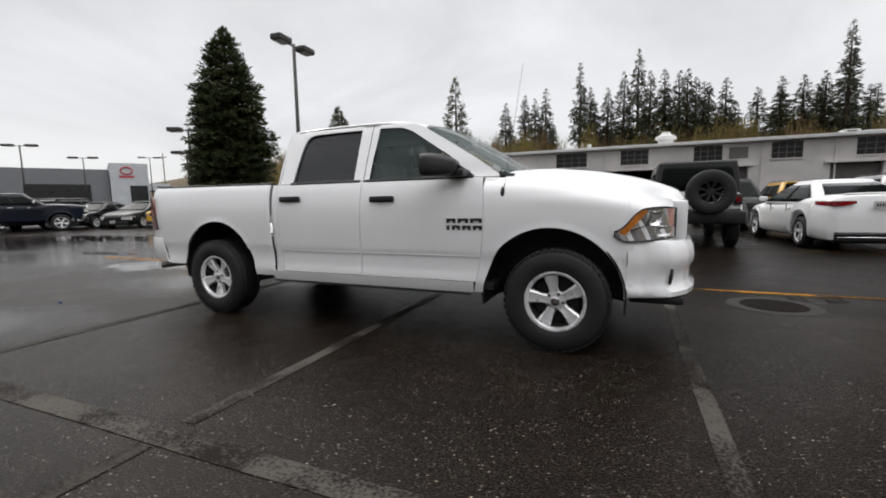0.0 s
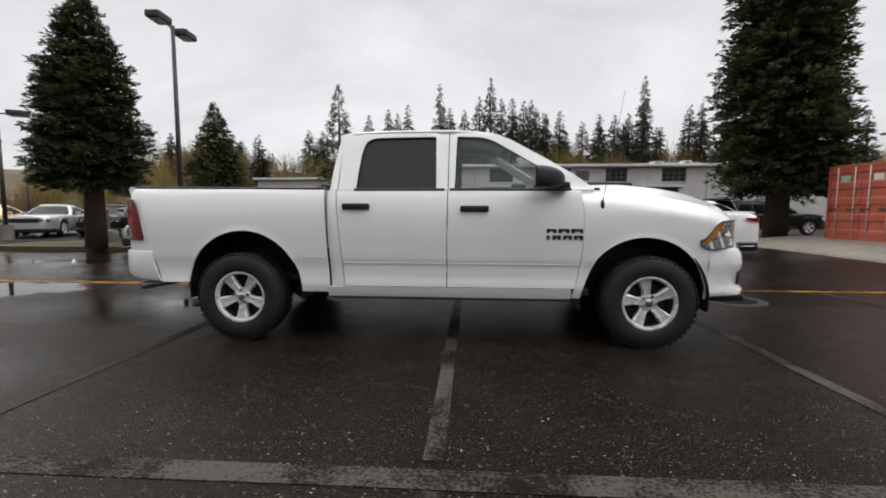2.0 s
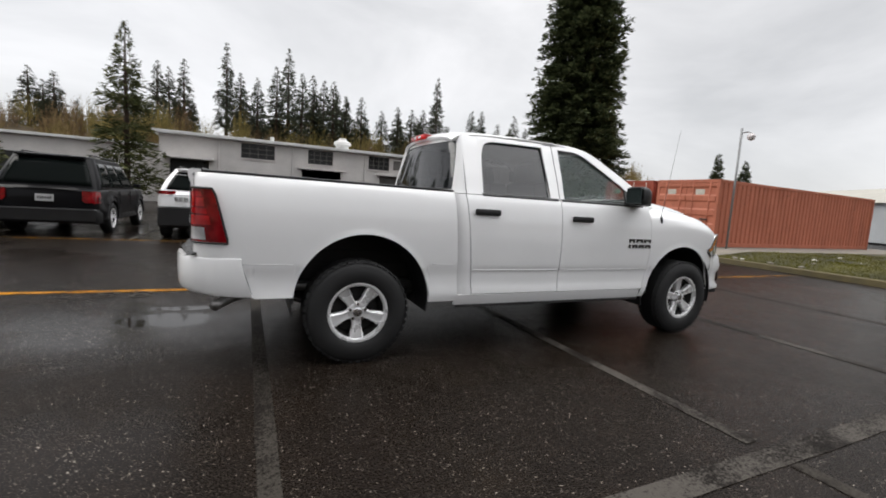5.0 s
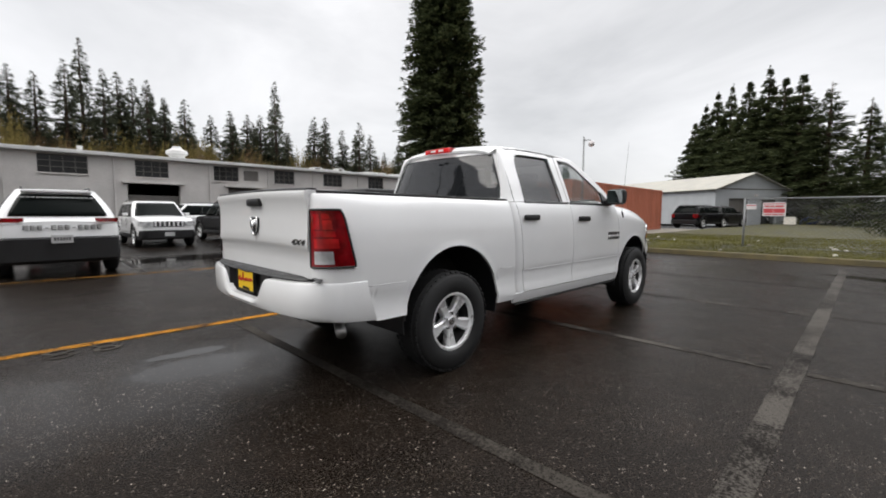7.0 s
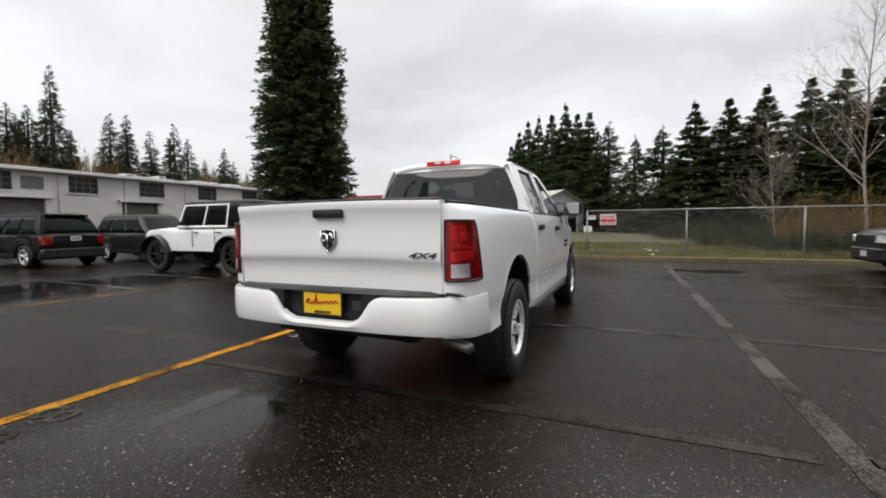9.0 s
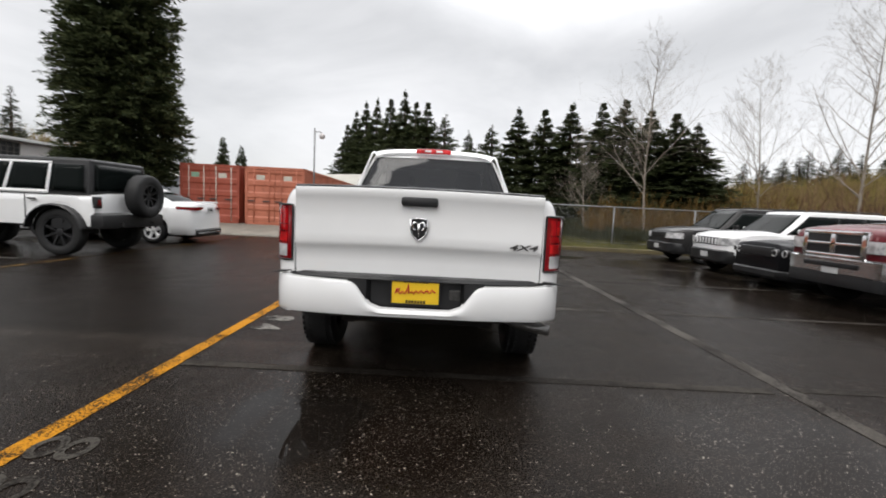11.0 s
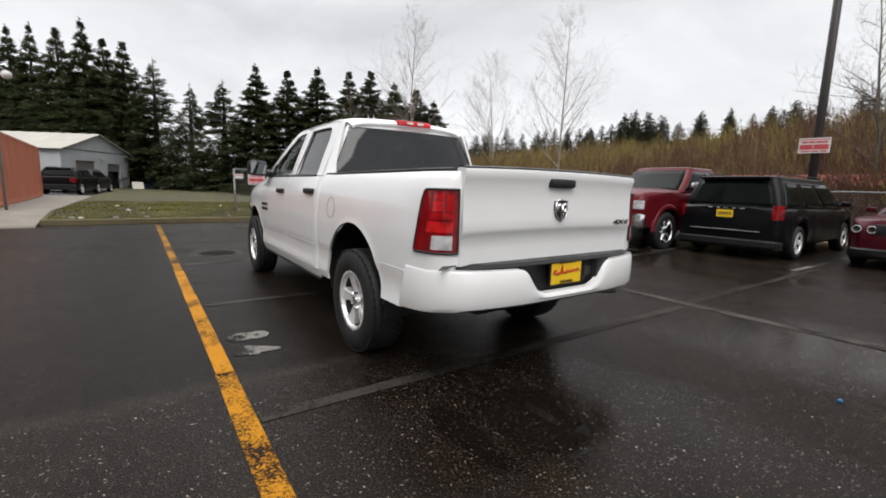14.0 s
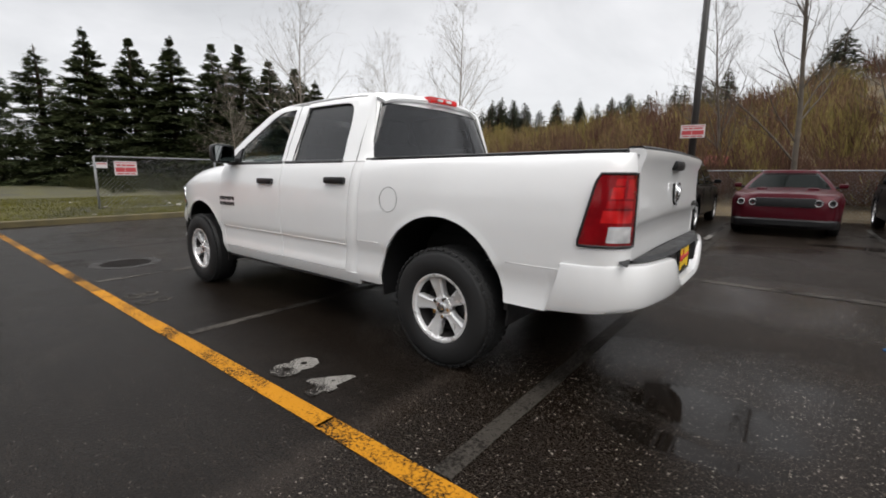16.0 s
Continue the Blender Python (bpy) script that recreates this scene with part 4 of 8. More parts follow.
# tailgate
TG = [(-2.83, 1.398), (-2.89, 1.398), (-2.908, 1.388), (-2.912, 1.368), (-2.904, 1.335), (-2.892, 1.300), (-2.892, 1.20), (-2.896, 1.10), (-2.9, 1.045), (-2.892, 1.018), (-2.878, 1.0), (-2.874, 0.92), (-2.872, 0.83), (-2.855, 0.818)]
gate = part("tailgate", thick(grid([[(x, y, z - 0.012 * (abs(y) / 0.80) ** 2) for x, z in TG] for y in spaced(-0.797, 0.797, 0.055)]), 0.03), WHITE, truck, "white tailgate with a spoiler lip", smooth=True)
part("gate_cap", thick(grid([[(x, y, z - 0.012 * (abs(y) / 0.80) ** 2) for x, z in ((-2.9, 1.402), (-2.885, 1.409), (-2.83, 1.409), (-2.815, 1.39))] for y in spaced(-0.795, 0.795, 0.1)]), 0.008), BLACKPL, gate, "black tailgate cap", smooth=True)
bm = box(-2.925, -2.87, -0.118, 0.118, 1.288, 1.346, 0.018)
part("gate_handle", bm, BLACKPL, gate, "black tailgate handle", smooth=True)
# shield emblem
bm = bmesh.new()
sh = [(0.052, 1.206), (0.055, 1.15), (0.042, 1.105), (0.0, 1.072), (-0.042, 1.105), (-0.055, 1.15), (-0.052, 1.206), (0, 1.212)]
bm.faces.new([bm.verts.new((-2.905, y, z)) for y, z in sh])
emb = part("emblem", thick(bm, 0.014), BLACKPL, gate, "chrome and black shield emblem")
bm = bmesh.new()
add_tube(bm, [(-2.913, y, z) for y, z in sh + sh[:1]], 0.005, 5)
for sgn in (1, -1):
    add_tube(bm, [(-2.916, sgn * y, z) for y, z in ((0.008, 1.180), (0.030, 1.186), (0.040, 1.160), (0.030, 1.135), (0.018, 1.142))], [0.008, 0.011, 0.011, 0.009, 0.005], 6)
add_tube(bm, [(-2.916, 0, 1.180), (-2.922, 0, 1.14), (-2.916, 0, 1.095)], [0.012, 0.010, 0.005], 6)
part("emblem_relief", bm, CHROME, emb, "chrome relief", smooth="all")
add_text("badge_letters", "4X4", 0.050, STEEL, Matrix.Translation((-2.902, -0.675, 1.052)) @ Matrix(((0, 0, -1, 0), (-1, 0, 0, 0), (0, 1, 0, 0), (0, 0, 0, 1))) @ Matrix.Diagonal((2.1, 1, 1, 1)), gate, "grey drive badge letters", 0.003, 0.25, 0.001)

# rear bumper: painted wrap-round with a cut-out for the plate
BUMP = [(-3.025, 0.0), (-3.023, 0.25), (-3.015, 0.45), (-2.98, 0.68), (-2.945, 0.80), (-2.885, 0.885), (-2.81, 0.935), (-2.72, 0.962), (-2.62, 0.978), (-2.515, 0.986)]


def bump_plan(s):
    k = min(int(s * (len(BUMP) - 1)), len(BUMP) - 2)
    u = s * (len(BUMP) - 1) - k
    p = [BUMP[max(0, k - 1)], BUMP[k], BUMP[k + 1], BUMP[min(len(BUMP) - 1, k + 2)]]
    return tuple(0.5 * (2 * p[1][i] + (p[2][i] - p[0][i]) * u + (2 * p[0][i] - 5 * p[1][i] + 4 * p[2][i] - p[3][i]) * u * u + (3 * p[1][i] - p[0][i] - 3 * p[2][i] + p[3][i]) * u**3) for i in (0, 1))


rows = []
stations = [-1 + 2 * k / 120 for k in range(121)]
for s in stations:
    x, y = bump_plan(abs(s))
    y = math.copysign(y, s)
    top = lerp_tab([(0, 0.640), (0.225, 0.640), (0.30, 0.668), (0.375, 0.775), (0.42, 0.805), (0.9, 0.812), (0.97, 0.806), (1.1, 0.800)], abs(y))
    low = lerp_tab([(-3.07, 0.585), (-2.92, 0.572), (-2.75, 0.545), (-2.5, 0.528)], x)
    inx = 0.02
    end = max(0.0, min(1.0, (x + 2.75) / 0.22))
    rows.append([(x + (0.05 if x < -2.92 else 0.0), y * 0.965, low), (x + 0.01, y * 0.992, low + 0.006), (x, y, low + 0.03), (x - 0.004 - 0.03 * end, y, (low + top) / 2), (x - 0.065 * end, y, top - 0.02), (x + 0.008 - 0.07 * end, y * 0.996, top - 0.004), (x + 0.05 - 0.11 * end, y * 0.975, top)])
bumper = part("rear_bumper", thick(grid(rows), 0.012), WHITE, truck, "white painted rear bumper", smooth=True)
# black step pad and the recess round the plate
bm = bmesh.new()
pad = []
for s in stations[6:-6]:
    x, y = bump_plan(abs(s))
    y = math.copysign(y, s)
    pad.append([(max(x + 0.035, -3), y * 0.965, 0.812), (max(x + 0.05, -2.97), y * 0.95, 0.828), (-2.9 + (0.12 if abs(y) > 0.9 else 0), y * 0.92, 0.830), (-2.87 + (0.12 if abs(y) > 0.9 else 0), y * 0.92, 0.80)])
add_grid(bm, pad)
part("step_pad", thick(bm, 0.01), BLACKPL, bumper, "black plastic step pad", smooth=True)
bm = grid([[(-2.995 + 0.05 * (abs(y) < 0.30) , y, z) for z in (0.60, 0.66, 0.74, 0.815)] for y in (-0.43, -0.36, -0.31, -0.29, 0.29, 0.31, 0.36, 0.43)])
recess = part("plate_recess", thick(bm, 0.02), BLACKPL, bumper, "black plastic plate recess", smooth=True)
part("hitch_socket", box(-2.962, -2.94, -0.285, -0.215, 0.70, 0.765, 0.006), STEEL, recess, "trailer socket")
part("lock_cap", tube([(-2.98, -0.085, 0.812), (-2.94, -0.085, 0.812)], 0.016, 10), DARK, recess)
plate = part("plate", box(-2.985, -2.976, -0.152, 0.152, 0.668, 0.822, 0.006), YELLOW_PLATE, bumper, "yellow dealer plate in a black frame")
bm = bmesh.new()
for a in ((-0.16, 0.16, 0.660, 0.672), (-0.16, 0.16, 0.818, 0.828), (-0.16, -0.150, 0.660, 0.828), (0.150, 0.16, 0.660, 0.828)):
    add_box(bm, -2.991, -2.974, a[0], a[1], a[2], a[3], 0.002)
part("plate_frame", bm, BLACKPL, plate, "black plate frame")
bm = bmesh.new()
script = [(0.125, 0.735), (0.118, 0.765), (0.100, 0.768), (0.110, 0.748), (0.095, 0.733), (0.080, 0.75), (0.068, 0.735), (0.055, 0.752), (0.045, 0.797), (0.040, 0.738), (0.022, 0.752), (0.012, 0.736), (-0.005, 0.758), (-0.02, 0.742), (-0.038, 0.760), (-0.052, 0.742), (-0.072, 0.762), (-0.090, 0.744), (-0.105, 0.764), (-0.128, 0.748)]
add_tube(bm, [(-2.987, y, z) for y, z in script], 0.0055, 5)
part("script_mark", bm, PLATE_RED, plate, "red painted script mark")
for z0, z1, y0, y1 in ((0.806, 0.816, -0.08, 0.08), (0.676, 0.694, -0.065, 0.065)):
    bm = bmesh.new()
    for k in range(7):
        w = (y1 - y0) / 7
        add_box(bm, -2.9872, -2.9855, y0 + w * k, y0 + w * (k + 0.7), z0, z1)
    part("print", bm, BLACKPL, plate)

# rear wall of the cab with its window
def back_x(z):
    return smooth_tab([(1.30, -0.995), (1.40, -0.985), (1.60, -0.950), (1.80, -0.912), (1.865, -0.885)], z)


def back_half(z):
    return smooth_tab([(1.30, 0.86), (1.40, 0.845), (1.52, 0.795), (1.65, 0.735), (1.80, 0.665), (1.87, 0.60)], z)


wz = [1.30 + (1.865 - 1.30) * k / 20 for k in range(21)]
bm = bmesh.new()
hole = lambda y, z: abs(y) < back_half(z) - 0.045 and 1.405 < z < 1.800
fr = [-1, -0.97, -0.94, -0.9] + [-0.8 + 0.2 * k for k in range(9)] + [0.9, 0.94, 0.97, 1]
bow = lambda u: -0.065 * (1 - u * u)
vs = [[bm.verts.new((back_x(z) + bow(u) + 0.05 * abs(u) ** 8, u * back_half(z), z)) for u in fr] for z in wz]
for i in range(len(wz) - 1):
    for j in range(len(fr) - 1):
        zc, uc = (wz[i] + wz[i + 1]) / 2, (fr[j] + fr[j + 1]) / 2
        if not (1.39 < zc < 1.80 and abs(uc) < 0.935):
            bm.faces.new((vs[i][j], vs[i][j + 1], vs[i + 1][j + 1], vs[i + 1][j]))
part("cab_rear", thick(bm, 0.02), WHITE, truck, smooth=True)
g = part("rear_window", grid([[(back_x(z) - 0.002 + bow(u) + 0.03 * abs(u) ** 8, u * (back_half(z) * 0.955), z) for u in fr] for z in [1.38 + 0.43 * k / 8 for k in range(9)]]), GLASS_DARK, truck, "dark privacy glass rear window", smooth="all")
bm = bmesh.new()
for z, r in ((1.385, 0.005), (1.806, 0.004)):
    add_tube(bm, [(back_x(z) - 0.004 + bow(u) + 0.03 * abs(u) ** 8, u * back_half(z) * 0.955, z) for u in fr], r, 5)
for sgn in (1, -1):
    add_tube(bm, [(back_x(z) + 0.022, sgn * back_half(z) * 0.957, z) for z in (1.385, 1.5, 1.65, 1.806)], 0.0045, 5)
part("window_seal", bm, BLACKPL, g, "black rubber window seal", smooth="all")
chmsl = part("high_brake_lamp", box(-1.018, -0.92, -0.185, 0.185, 1.856, 1.908, 0.012), lens_bright, truck, "red high-mounted brake lamp", smooth=True)
for y in (-0.06, 0.06):
    part("cargo_lens", box(-1.024, -0.98, y - 0.035, y + 0.035, 1.872, 1.894, 0.006), CLEAR_LENS, chmsl, "clear cargo lens")

# roof
rows = []
for x in spaced(-0.93, 0.60, 0.05) :
    zr = smooth_tab([(-0.93, 1.845), (-0.90, 1.872), (-0.86, 1.888), (-0.7, 1.905), (-0.3, 1.915), (0.1, 1.913), (0.4, 1.893), (0.6, 1.845)], x)
    row = []
    for k in range(25):
        u = -1 + 2 * k / 24
        hw = 0.682 - (0.06 * (-0.80 - x) / 0.13 if x < -0.80 else 0) - (0.03 * max(0, x - 0.4) / 0.2)
        row.append((x - 0.065 * (1 - u * u) * max(0.0, min(1.0, (-0.6 - x) / 0.3)), u * hw, zr + 0.026 * (1 - u * u) - 0.03 * abs(u) ** 10))
    rows.append(row)
part("roof", thick(grid(rows), 0.025), WHITE, truck, "white roof panel", smooth=True)

# windscreen, cowl and hood
ws = []
for k in range(9):
    t = k / 8
    x, z, hw = 0.56 + 0.80 * t, 1.866 - 0.475 * t - 0.02 * math.sin(math.pi * t) * -1, 0.615 + 0.14 * t
    ws.append([(x - 0.21 * (1 - t * 0.2) * u * u + 0.12, u * hw, z) for u in (-1, -0.8, -0.5, -0.2, 0, 0.2, 0.5, 0.8, 1)])
part("windscreen", thick(grid(ws), 0.006), GLASS_CLEAR, truck, "clear raked windscreen", smooth="all")
part("cowl", box(1.22, 1.42, -0.74, 0.74, 1.335, 1.375, 0.01), BLACKPL, truck, "black cowl panel")
for y0 in (0.52, -0.10):
    part("wiper", tube([(1.36, y0, 1.40), (1.33, y0 - 0.3, 1.415), (1.29, y0 - 0.52, 1.425)], 0.008, 6), BLACKPL, truck, "black wiper")
rows = []
for x in spaced(1.36, 2.70, 0.05):
    zc = smooth_tab([(1.36, 1.418), (1.6, 1.424), (1.9, 1.402), (2.2, 1.356), (2.42, 1.305), (2.56, 1.258), (2.64, 1.222), (2.68, 1.19), (2.70, 1.15)], x)
    he = smooth_tab(PLAN, min(x, 2.54)) - 0.155 - 0.05 * max(0, x - 2.3)
    ze = fender_top(x)
    row = []
    for k in range(29):
        u = -1 + 2 * k / 28
        s = abs(u)
        zz = zc - (zc - ze) * smooth_tab([(0, 0), (0.5, 0.04), (0.66, 0.20), (0.8, 0.52), (0.93, 0.86), (1, 1.0)], s)
        row.append((x - 0.10 * s**3 * max(0, (x - 2.2) / 0.5), u * he, zz))
    rows.append(row)
part("hood", thick(grid(rows), 0.02), WHITE, truck, "white sculpted hood", smooth=True)

# front end: grille, bumper, valance
grille = part("grille", box(2.54, 2.60, -0.50, 0.50, 0.84, 1.11, 0.02), BLACKPL, truck, "black grille with a body-colour surround", smooth=True)
bm = bmesh.new()
for sgn in (1, -1):
    add_box(bm, 2.55, 2.682, sgn * 0.55 - 0.05, sgn * 0.55 + 0.05, 0.83, 1.133, 0.03)
add_box(bm, 2.56, 2.685, -0.56, 0.56, 1.075, 1.135, 0.02)
add_box(bm, 2.56, 2.685, -0.56, 0.56, 0.825, 0.86, 0.015)
add_box(bm, 2.57, 2.69, -0.045, 0.045, 0.84, 1.10, 0.015)
add_box(bm, 2.57, 2.685, -0.54, 0.54, 0.955, 0.99, 0.012)
part("grille_surround", bm, WHITE, grille, "white cross-bar grille surround", smooth=True)
for k in range(6):
    z = 0.88 + 0.035 * k
    if abs(z - 0.97) > 0.02:
        part("grille_bar", box(2.595, 2.615, -0.5, 0.5, z - 0.004, z + 0.004), STEEL, grille)
FB = [(2.785, 0.0), (2.775, 0.25), (2.745, 0.50), (2.685, 0.69), (2.60, 0.82), (2.50, 0.895), (2.39, 0.94), (2.288, 0.955)]
rows = []
for k in range(81):
    s = -1 + k / 40
    q = abs(s) * (len(FB) - 1)
    j = min(int(q), len(FB) - 2)
    x, y = (FB[j][i] + (FB[j + 1][i] - FB[j][i]) * (q - j) for i in (0, 1))
    y = math.copysign(y, s)
    tp = lerp_tab([(2.26, 0.835), (2.34, 0.845), (2.55, 0.858), (2.79, 0.835)], x)
    lo = 0.445 if x > 2.3 else 0.455
    flat = max(0.0, min(1.0, (2.56 - x) / 0.16))
    if x < 2.56:
        y = math.copysign(abs(y) * (1 - flat) + (smooth_tab(PLAN, x) + 0.003) * flat, s)
    e = lambda c: c + (1 - c) * 0.85 * flat
    rows.append([(x - 0.06 * (x > 2.5), y * e(0.93), tp + 0.004), (x - 0.03, y * e(0.965), tp), (x - 0.012, y * e(0.985), tp - 0.035), (x, y, 0.735), (x - 0.004, y * e(0.998), 0.68), (x - 0.028, y * e(0.982), 0.64), (x - 0.032, y * e(0.98), 0.56), (x - 0.02, y * e(0.987), 0.52), (x + 0.004, y * 1.0, 0.495), (x, y, 0.46), (x - 0.03, y * e(0.98), lo)])
fb = part("front_bumper", grid(rows), WHITE, truck, "white painted front bumper", smooth=True)
part("valance", box(2.30, 2.66, -0.78, 0.78, 0.385, 0.45, 0.02), BLACKPL, fb, "black lower valance", smooth=True)
for sgn in (1, -1):
    part("air_slot", tube([(2.575, sgn * 0.822, 0.655), (2.57, sgn * 0.826, 0.60), (2.56, sgn * 0.832, 0.545)], [0.008, 0.013, 0.009], 8), DARK, fb, "dark vertical air slot", smooth="all")

# badges on the front doors: plain dark blocks of the letters' sizes
for side in (1, -1):
    for z0, z1, cells in ((0.984, 1.020, ((0.0, 0.078), (0.098, 0.088), (0.204, 0.096))), (0.928, 0.964, ((0.0, 0.026), (0.048, 0.070), (0.136, 0.072), (0.226, 0.074)))):
        for a, w in cells:
            x0 = (0.925 + a) if side < 0 else (1.225 - a - w)
            yy = body_y(1.07, 0.97)
            bm = bmesh.new()
            t = 0.010
            bars = ((0, w, (z0 + z1) / 2 - 0.003, (z0 + z1) / 2 + 0.006), (0.004, w - 0.004, z1 - t, z1), (0, 0.024, z0, z1), (w - 0.024, w, z0, z1 - 0.004)) if w > 0.03 else ((0, w, z0, z1),)
            for b0, b1, c0, c1 in bars:
                add_box(bm, x0 + b0, x0 + b1, side * (yy - 0.002), side * (yy + 0.005), c0, c1)
            part("badge_block", bm, STEEL, truck, "dark chrome badge block")
# antenna on the right fender
mast = part("antenna", tube([(1.385, -0.935, 1.215), (1.40, -0.93, 1.30), (1.47, -0.93, 1.72), (1.54, -0.93, 2.16)], [0.005, 0.0028, 0.0018, 0.0014], 6), STEEL, truck, "thin whip antenna", smooth="all")
bm = bmesh.new()
add_lathe(bm, [(0.0, -0.03), (0.014, -0.026), (0.018, -0.01), (0.018, 0.01), (0.010, 0.04), (0.0, 0.05)], 10, "z", pose(1.385, -0.945, 1.215))
part("antenna_base", bm, BLACKPL, mast, "black antenna base", smooth="all")
for side in (1, -1):
    for x0, x1 in ((-2.575, -2.25), (-1.19, -0.99)):
        cz = 0.765
        part("crease", tube([(x, side * (body_y(x, cz) - 0.0025), cz) for x in spaced(x0, x1, 0.05)], 0.0042, 6), WHITE, truck, "pressed body line", smooth="all")
    part("crease", tube([(x, side * (fender_y(x, 0.705) - 0.0025), 0.705) for x in (1.225, 1.24, 1.27)], 0.0042, 6), WHITE, truck, "pressed body line", smooth="all")
# fuel filler door on the left bed side
bm = bmesh.new()
ring = [(-1.30 + 0.085 * math.cos(a), body_y(-1.3, 1.08 + 0.085 * math.sin(a)) + 0.001, 1.08 + 0.085 * math.sin(a)) for a in (2 * math.pi * k / 32 for k in range(33))]
add_tube(bm, ring, 0.0016, 5)
part("fuel_door_seam", bm, DARK, truck, smooth="all")

# bed floor, front wall and underbody
part("bed_floor", box(-2.83, -1.02, -0.49, 0.49, 0.83, 0.87, 0.005), WHITE, truck)
for y0, y1 in ((0.49, 0.80), (-0.80, -0.49)):
    for x0, x1 in ((-2.83, -2.32), (-1.16, -1.02)):
        part("bed_floor", box(x0, x1, y0, y1, 0.83, 0.87, 0.005), WHITE, truck)
for y0, y1 in ((0.49, 0.80), (-0.80, -0.49)):
    rows = [[(-1.74 + 0.565 * math.cos(a), y, 0.475 + 0.565 * math.sin(a)) for y in (y0, y1)] for a in (math.pi * (0.22 + 0.56 * k / 12) for k in range(13))]
    part("wheel_house", thick(grid(rows), 0.012), WHITE, truck, "white wheel house in the bed", smooth=True)
part("bed_front", box(-1.06, -1.02, -0.83, 0.83, 0.85, 1.345, 0.005), WHITE, truck)
part("bed_pillar", box(-2.87, -2.81, 0.74, 0.80, 0.84, 1.36, 0.005), WHITE, truck)
part("bed_pillar", box(-2.87, -2.81, -0.80, -0.74, 0.84, 1.36, 0.005), WHITE, truck)
part("under_floor", box(-0.98, 1.3, -0.93, 0.93, 0.44, 0.50, 0.01), DARK, truck, "dark underbody")
part("engine_bay", box(1.2, 2.56, -0.48, 0.48, 0.42, 1.05, 0.02), DARK, truck, "dark engine bay")
part("bed_underside", box(-2.83, -0.98, -0.52, 0.52, 0.70, 0.82, 0.01), DARK, truck, "dark bed underside")
for y in (-0.48, 0.48):
    part("frame_rail", box(-2.72, 2.40, y - 0.05, y + 0.05, 0.46, 0.58, 0.01), DARK, truck, "black frame rail")
for x in (-1.772, 1.79):
    part("axle", tube([(x, -0.75, 0.405), (x, -0.2, 0.40), (x, 0.2, 0.40), (x, 0.75, 0.405)], [0.05, 0.06, 0.06, 0.05], 10), STEEL, truck, "steel axle", smooth="all")
bm = bmesh.new()
bmesh.ops.create_icosphere(bm, subdivisions=2, radius=0.16, matrix=pose(-1.785, 0, 0.40) @ Matrix.Diagonal((0.9, 1, 0.95, 1)))
part("differential", bm, STEEL, truck, "dark differential housing", smooth="all")
part("fuel_tank", box(-0.9, 0.2, 0.45, 0.80, 0.36, 0.50, 0.04), DARK, truck, "dark fuel tank", smooth=True)
part("muffler", tube([(-0.6, -0.42, 0.42), (-0.55, -0.42, 0.42), (0.1, -0.42, 0.42), (0.15, -0.42, 0.42)], [0.04, 0.11, 0.11, 0.04], 12), STEEL, truck, "steel muffler", smooth="all")
part("tail_pipe", tube([(-1.2, -0.55, 0.52), (-2.2, -0.58, 0.53), (-2.50, -0.62, 0.505), (-2.64, -0.72, 0.485), (-2.74, -0.92, 0.475)], 0.036, 12), PIPE, truck, "dull steel tail pipe", smooth="all")
part("hitch_bar", tube([(-2.80, -0.5, 0.54), (-2.80, 0.5, 0.54)], 0.045, 8), DARK, truck, "black hitch bar", smooth="all")
for y in (-0.60, 0.60):
    part("leaf_spring", tube([(-2.5, y, 0.55), (-2.1, y, 0.40), (-1.785, y, 0.36), (-1.4, y, 0.40), (-1.1, y, 0.52)], 0.028, 6), STEEL, truck, "steel spring", smooth="all")

# cabin
part("dashboard", box(0.86, 1.24, -0.74, 0.74, 0.95, 1.345, 0.06), BLACKPL, truck, "grey dashboard", smooth=True)
for x, names in ((0.20, "front_seat"), (-0.62, "rear_seat")):
    for y in (-0.40, 0.40):
        bm = bmesh.new()
        add_box(bm, x - 0.05, x + 0.48, y - 0.27, y + 0.27, 0.80, 0.98, 0.06)
        add_box(bm, -0.09, 0.09, y - 0.26, y + 0.26, 0.0, 0.62, 0.06, pose(x - 0.02, 0, 0.92, 0, -14, 0))
        add_box(bm, -0.055, 0.055, y - 0.13, y + 0.13, 0.60, 0.80, 0.045, pose(x - 0.02, 0, 0.92, 0, -14, 0))
        part(names, bm, CLOTH, truck, "grey cloth seat with head restraint", smooth=True)
bm = bmesh.new()
wm = pose(0.72, 0.40, 1.20, 0, 62, 0)
add_tube(bm, [wm @ Vector((0.19 * math.cos(a), 0.19 * math.sin(a), 0)) for a in (2 * math.pi * k / 24 for k in range(25))], 0.016, 6)
add_box(bm, -0.06, 0.06, -0.17, 0.17, -0.02, 0.02, 0.01, wm)
add_tube(bm, [wm @ Vector((0, 0, 0)), (0.95, 0.40, 1.10)], 0.03, 6)
part("steering_wheel", bm, BLACKPL, truck, "black steering wheel", smooth="all")
part("inner_mirror", box(0.68, 0.70, -0.12, 0.12, 1.68, 1.75, 0.01), BLACKPL, truck, "inner rear-view mirror")

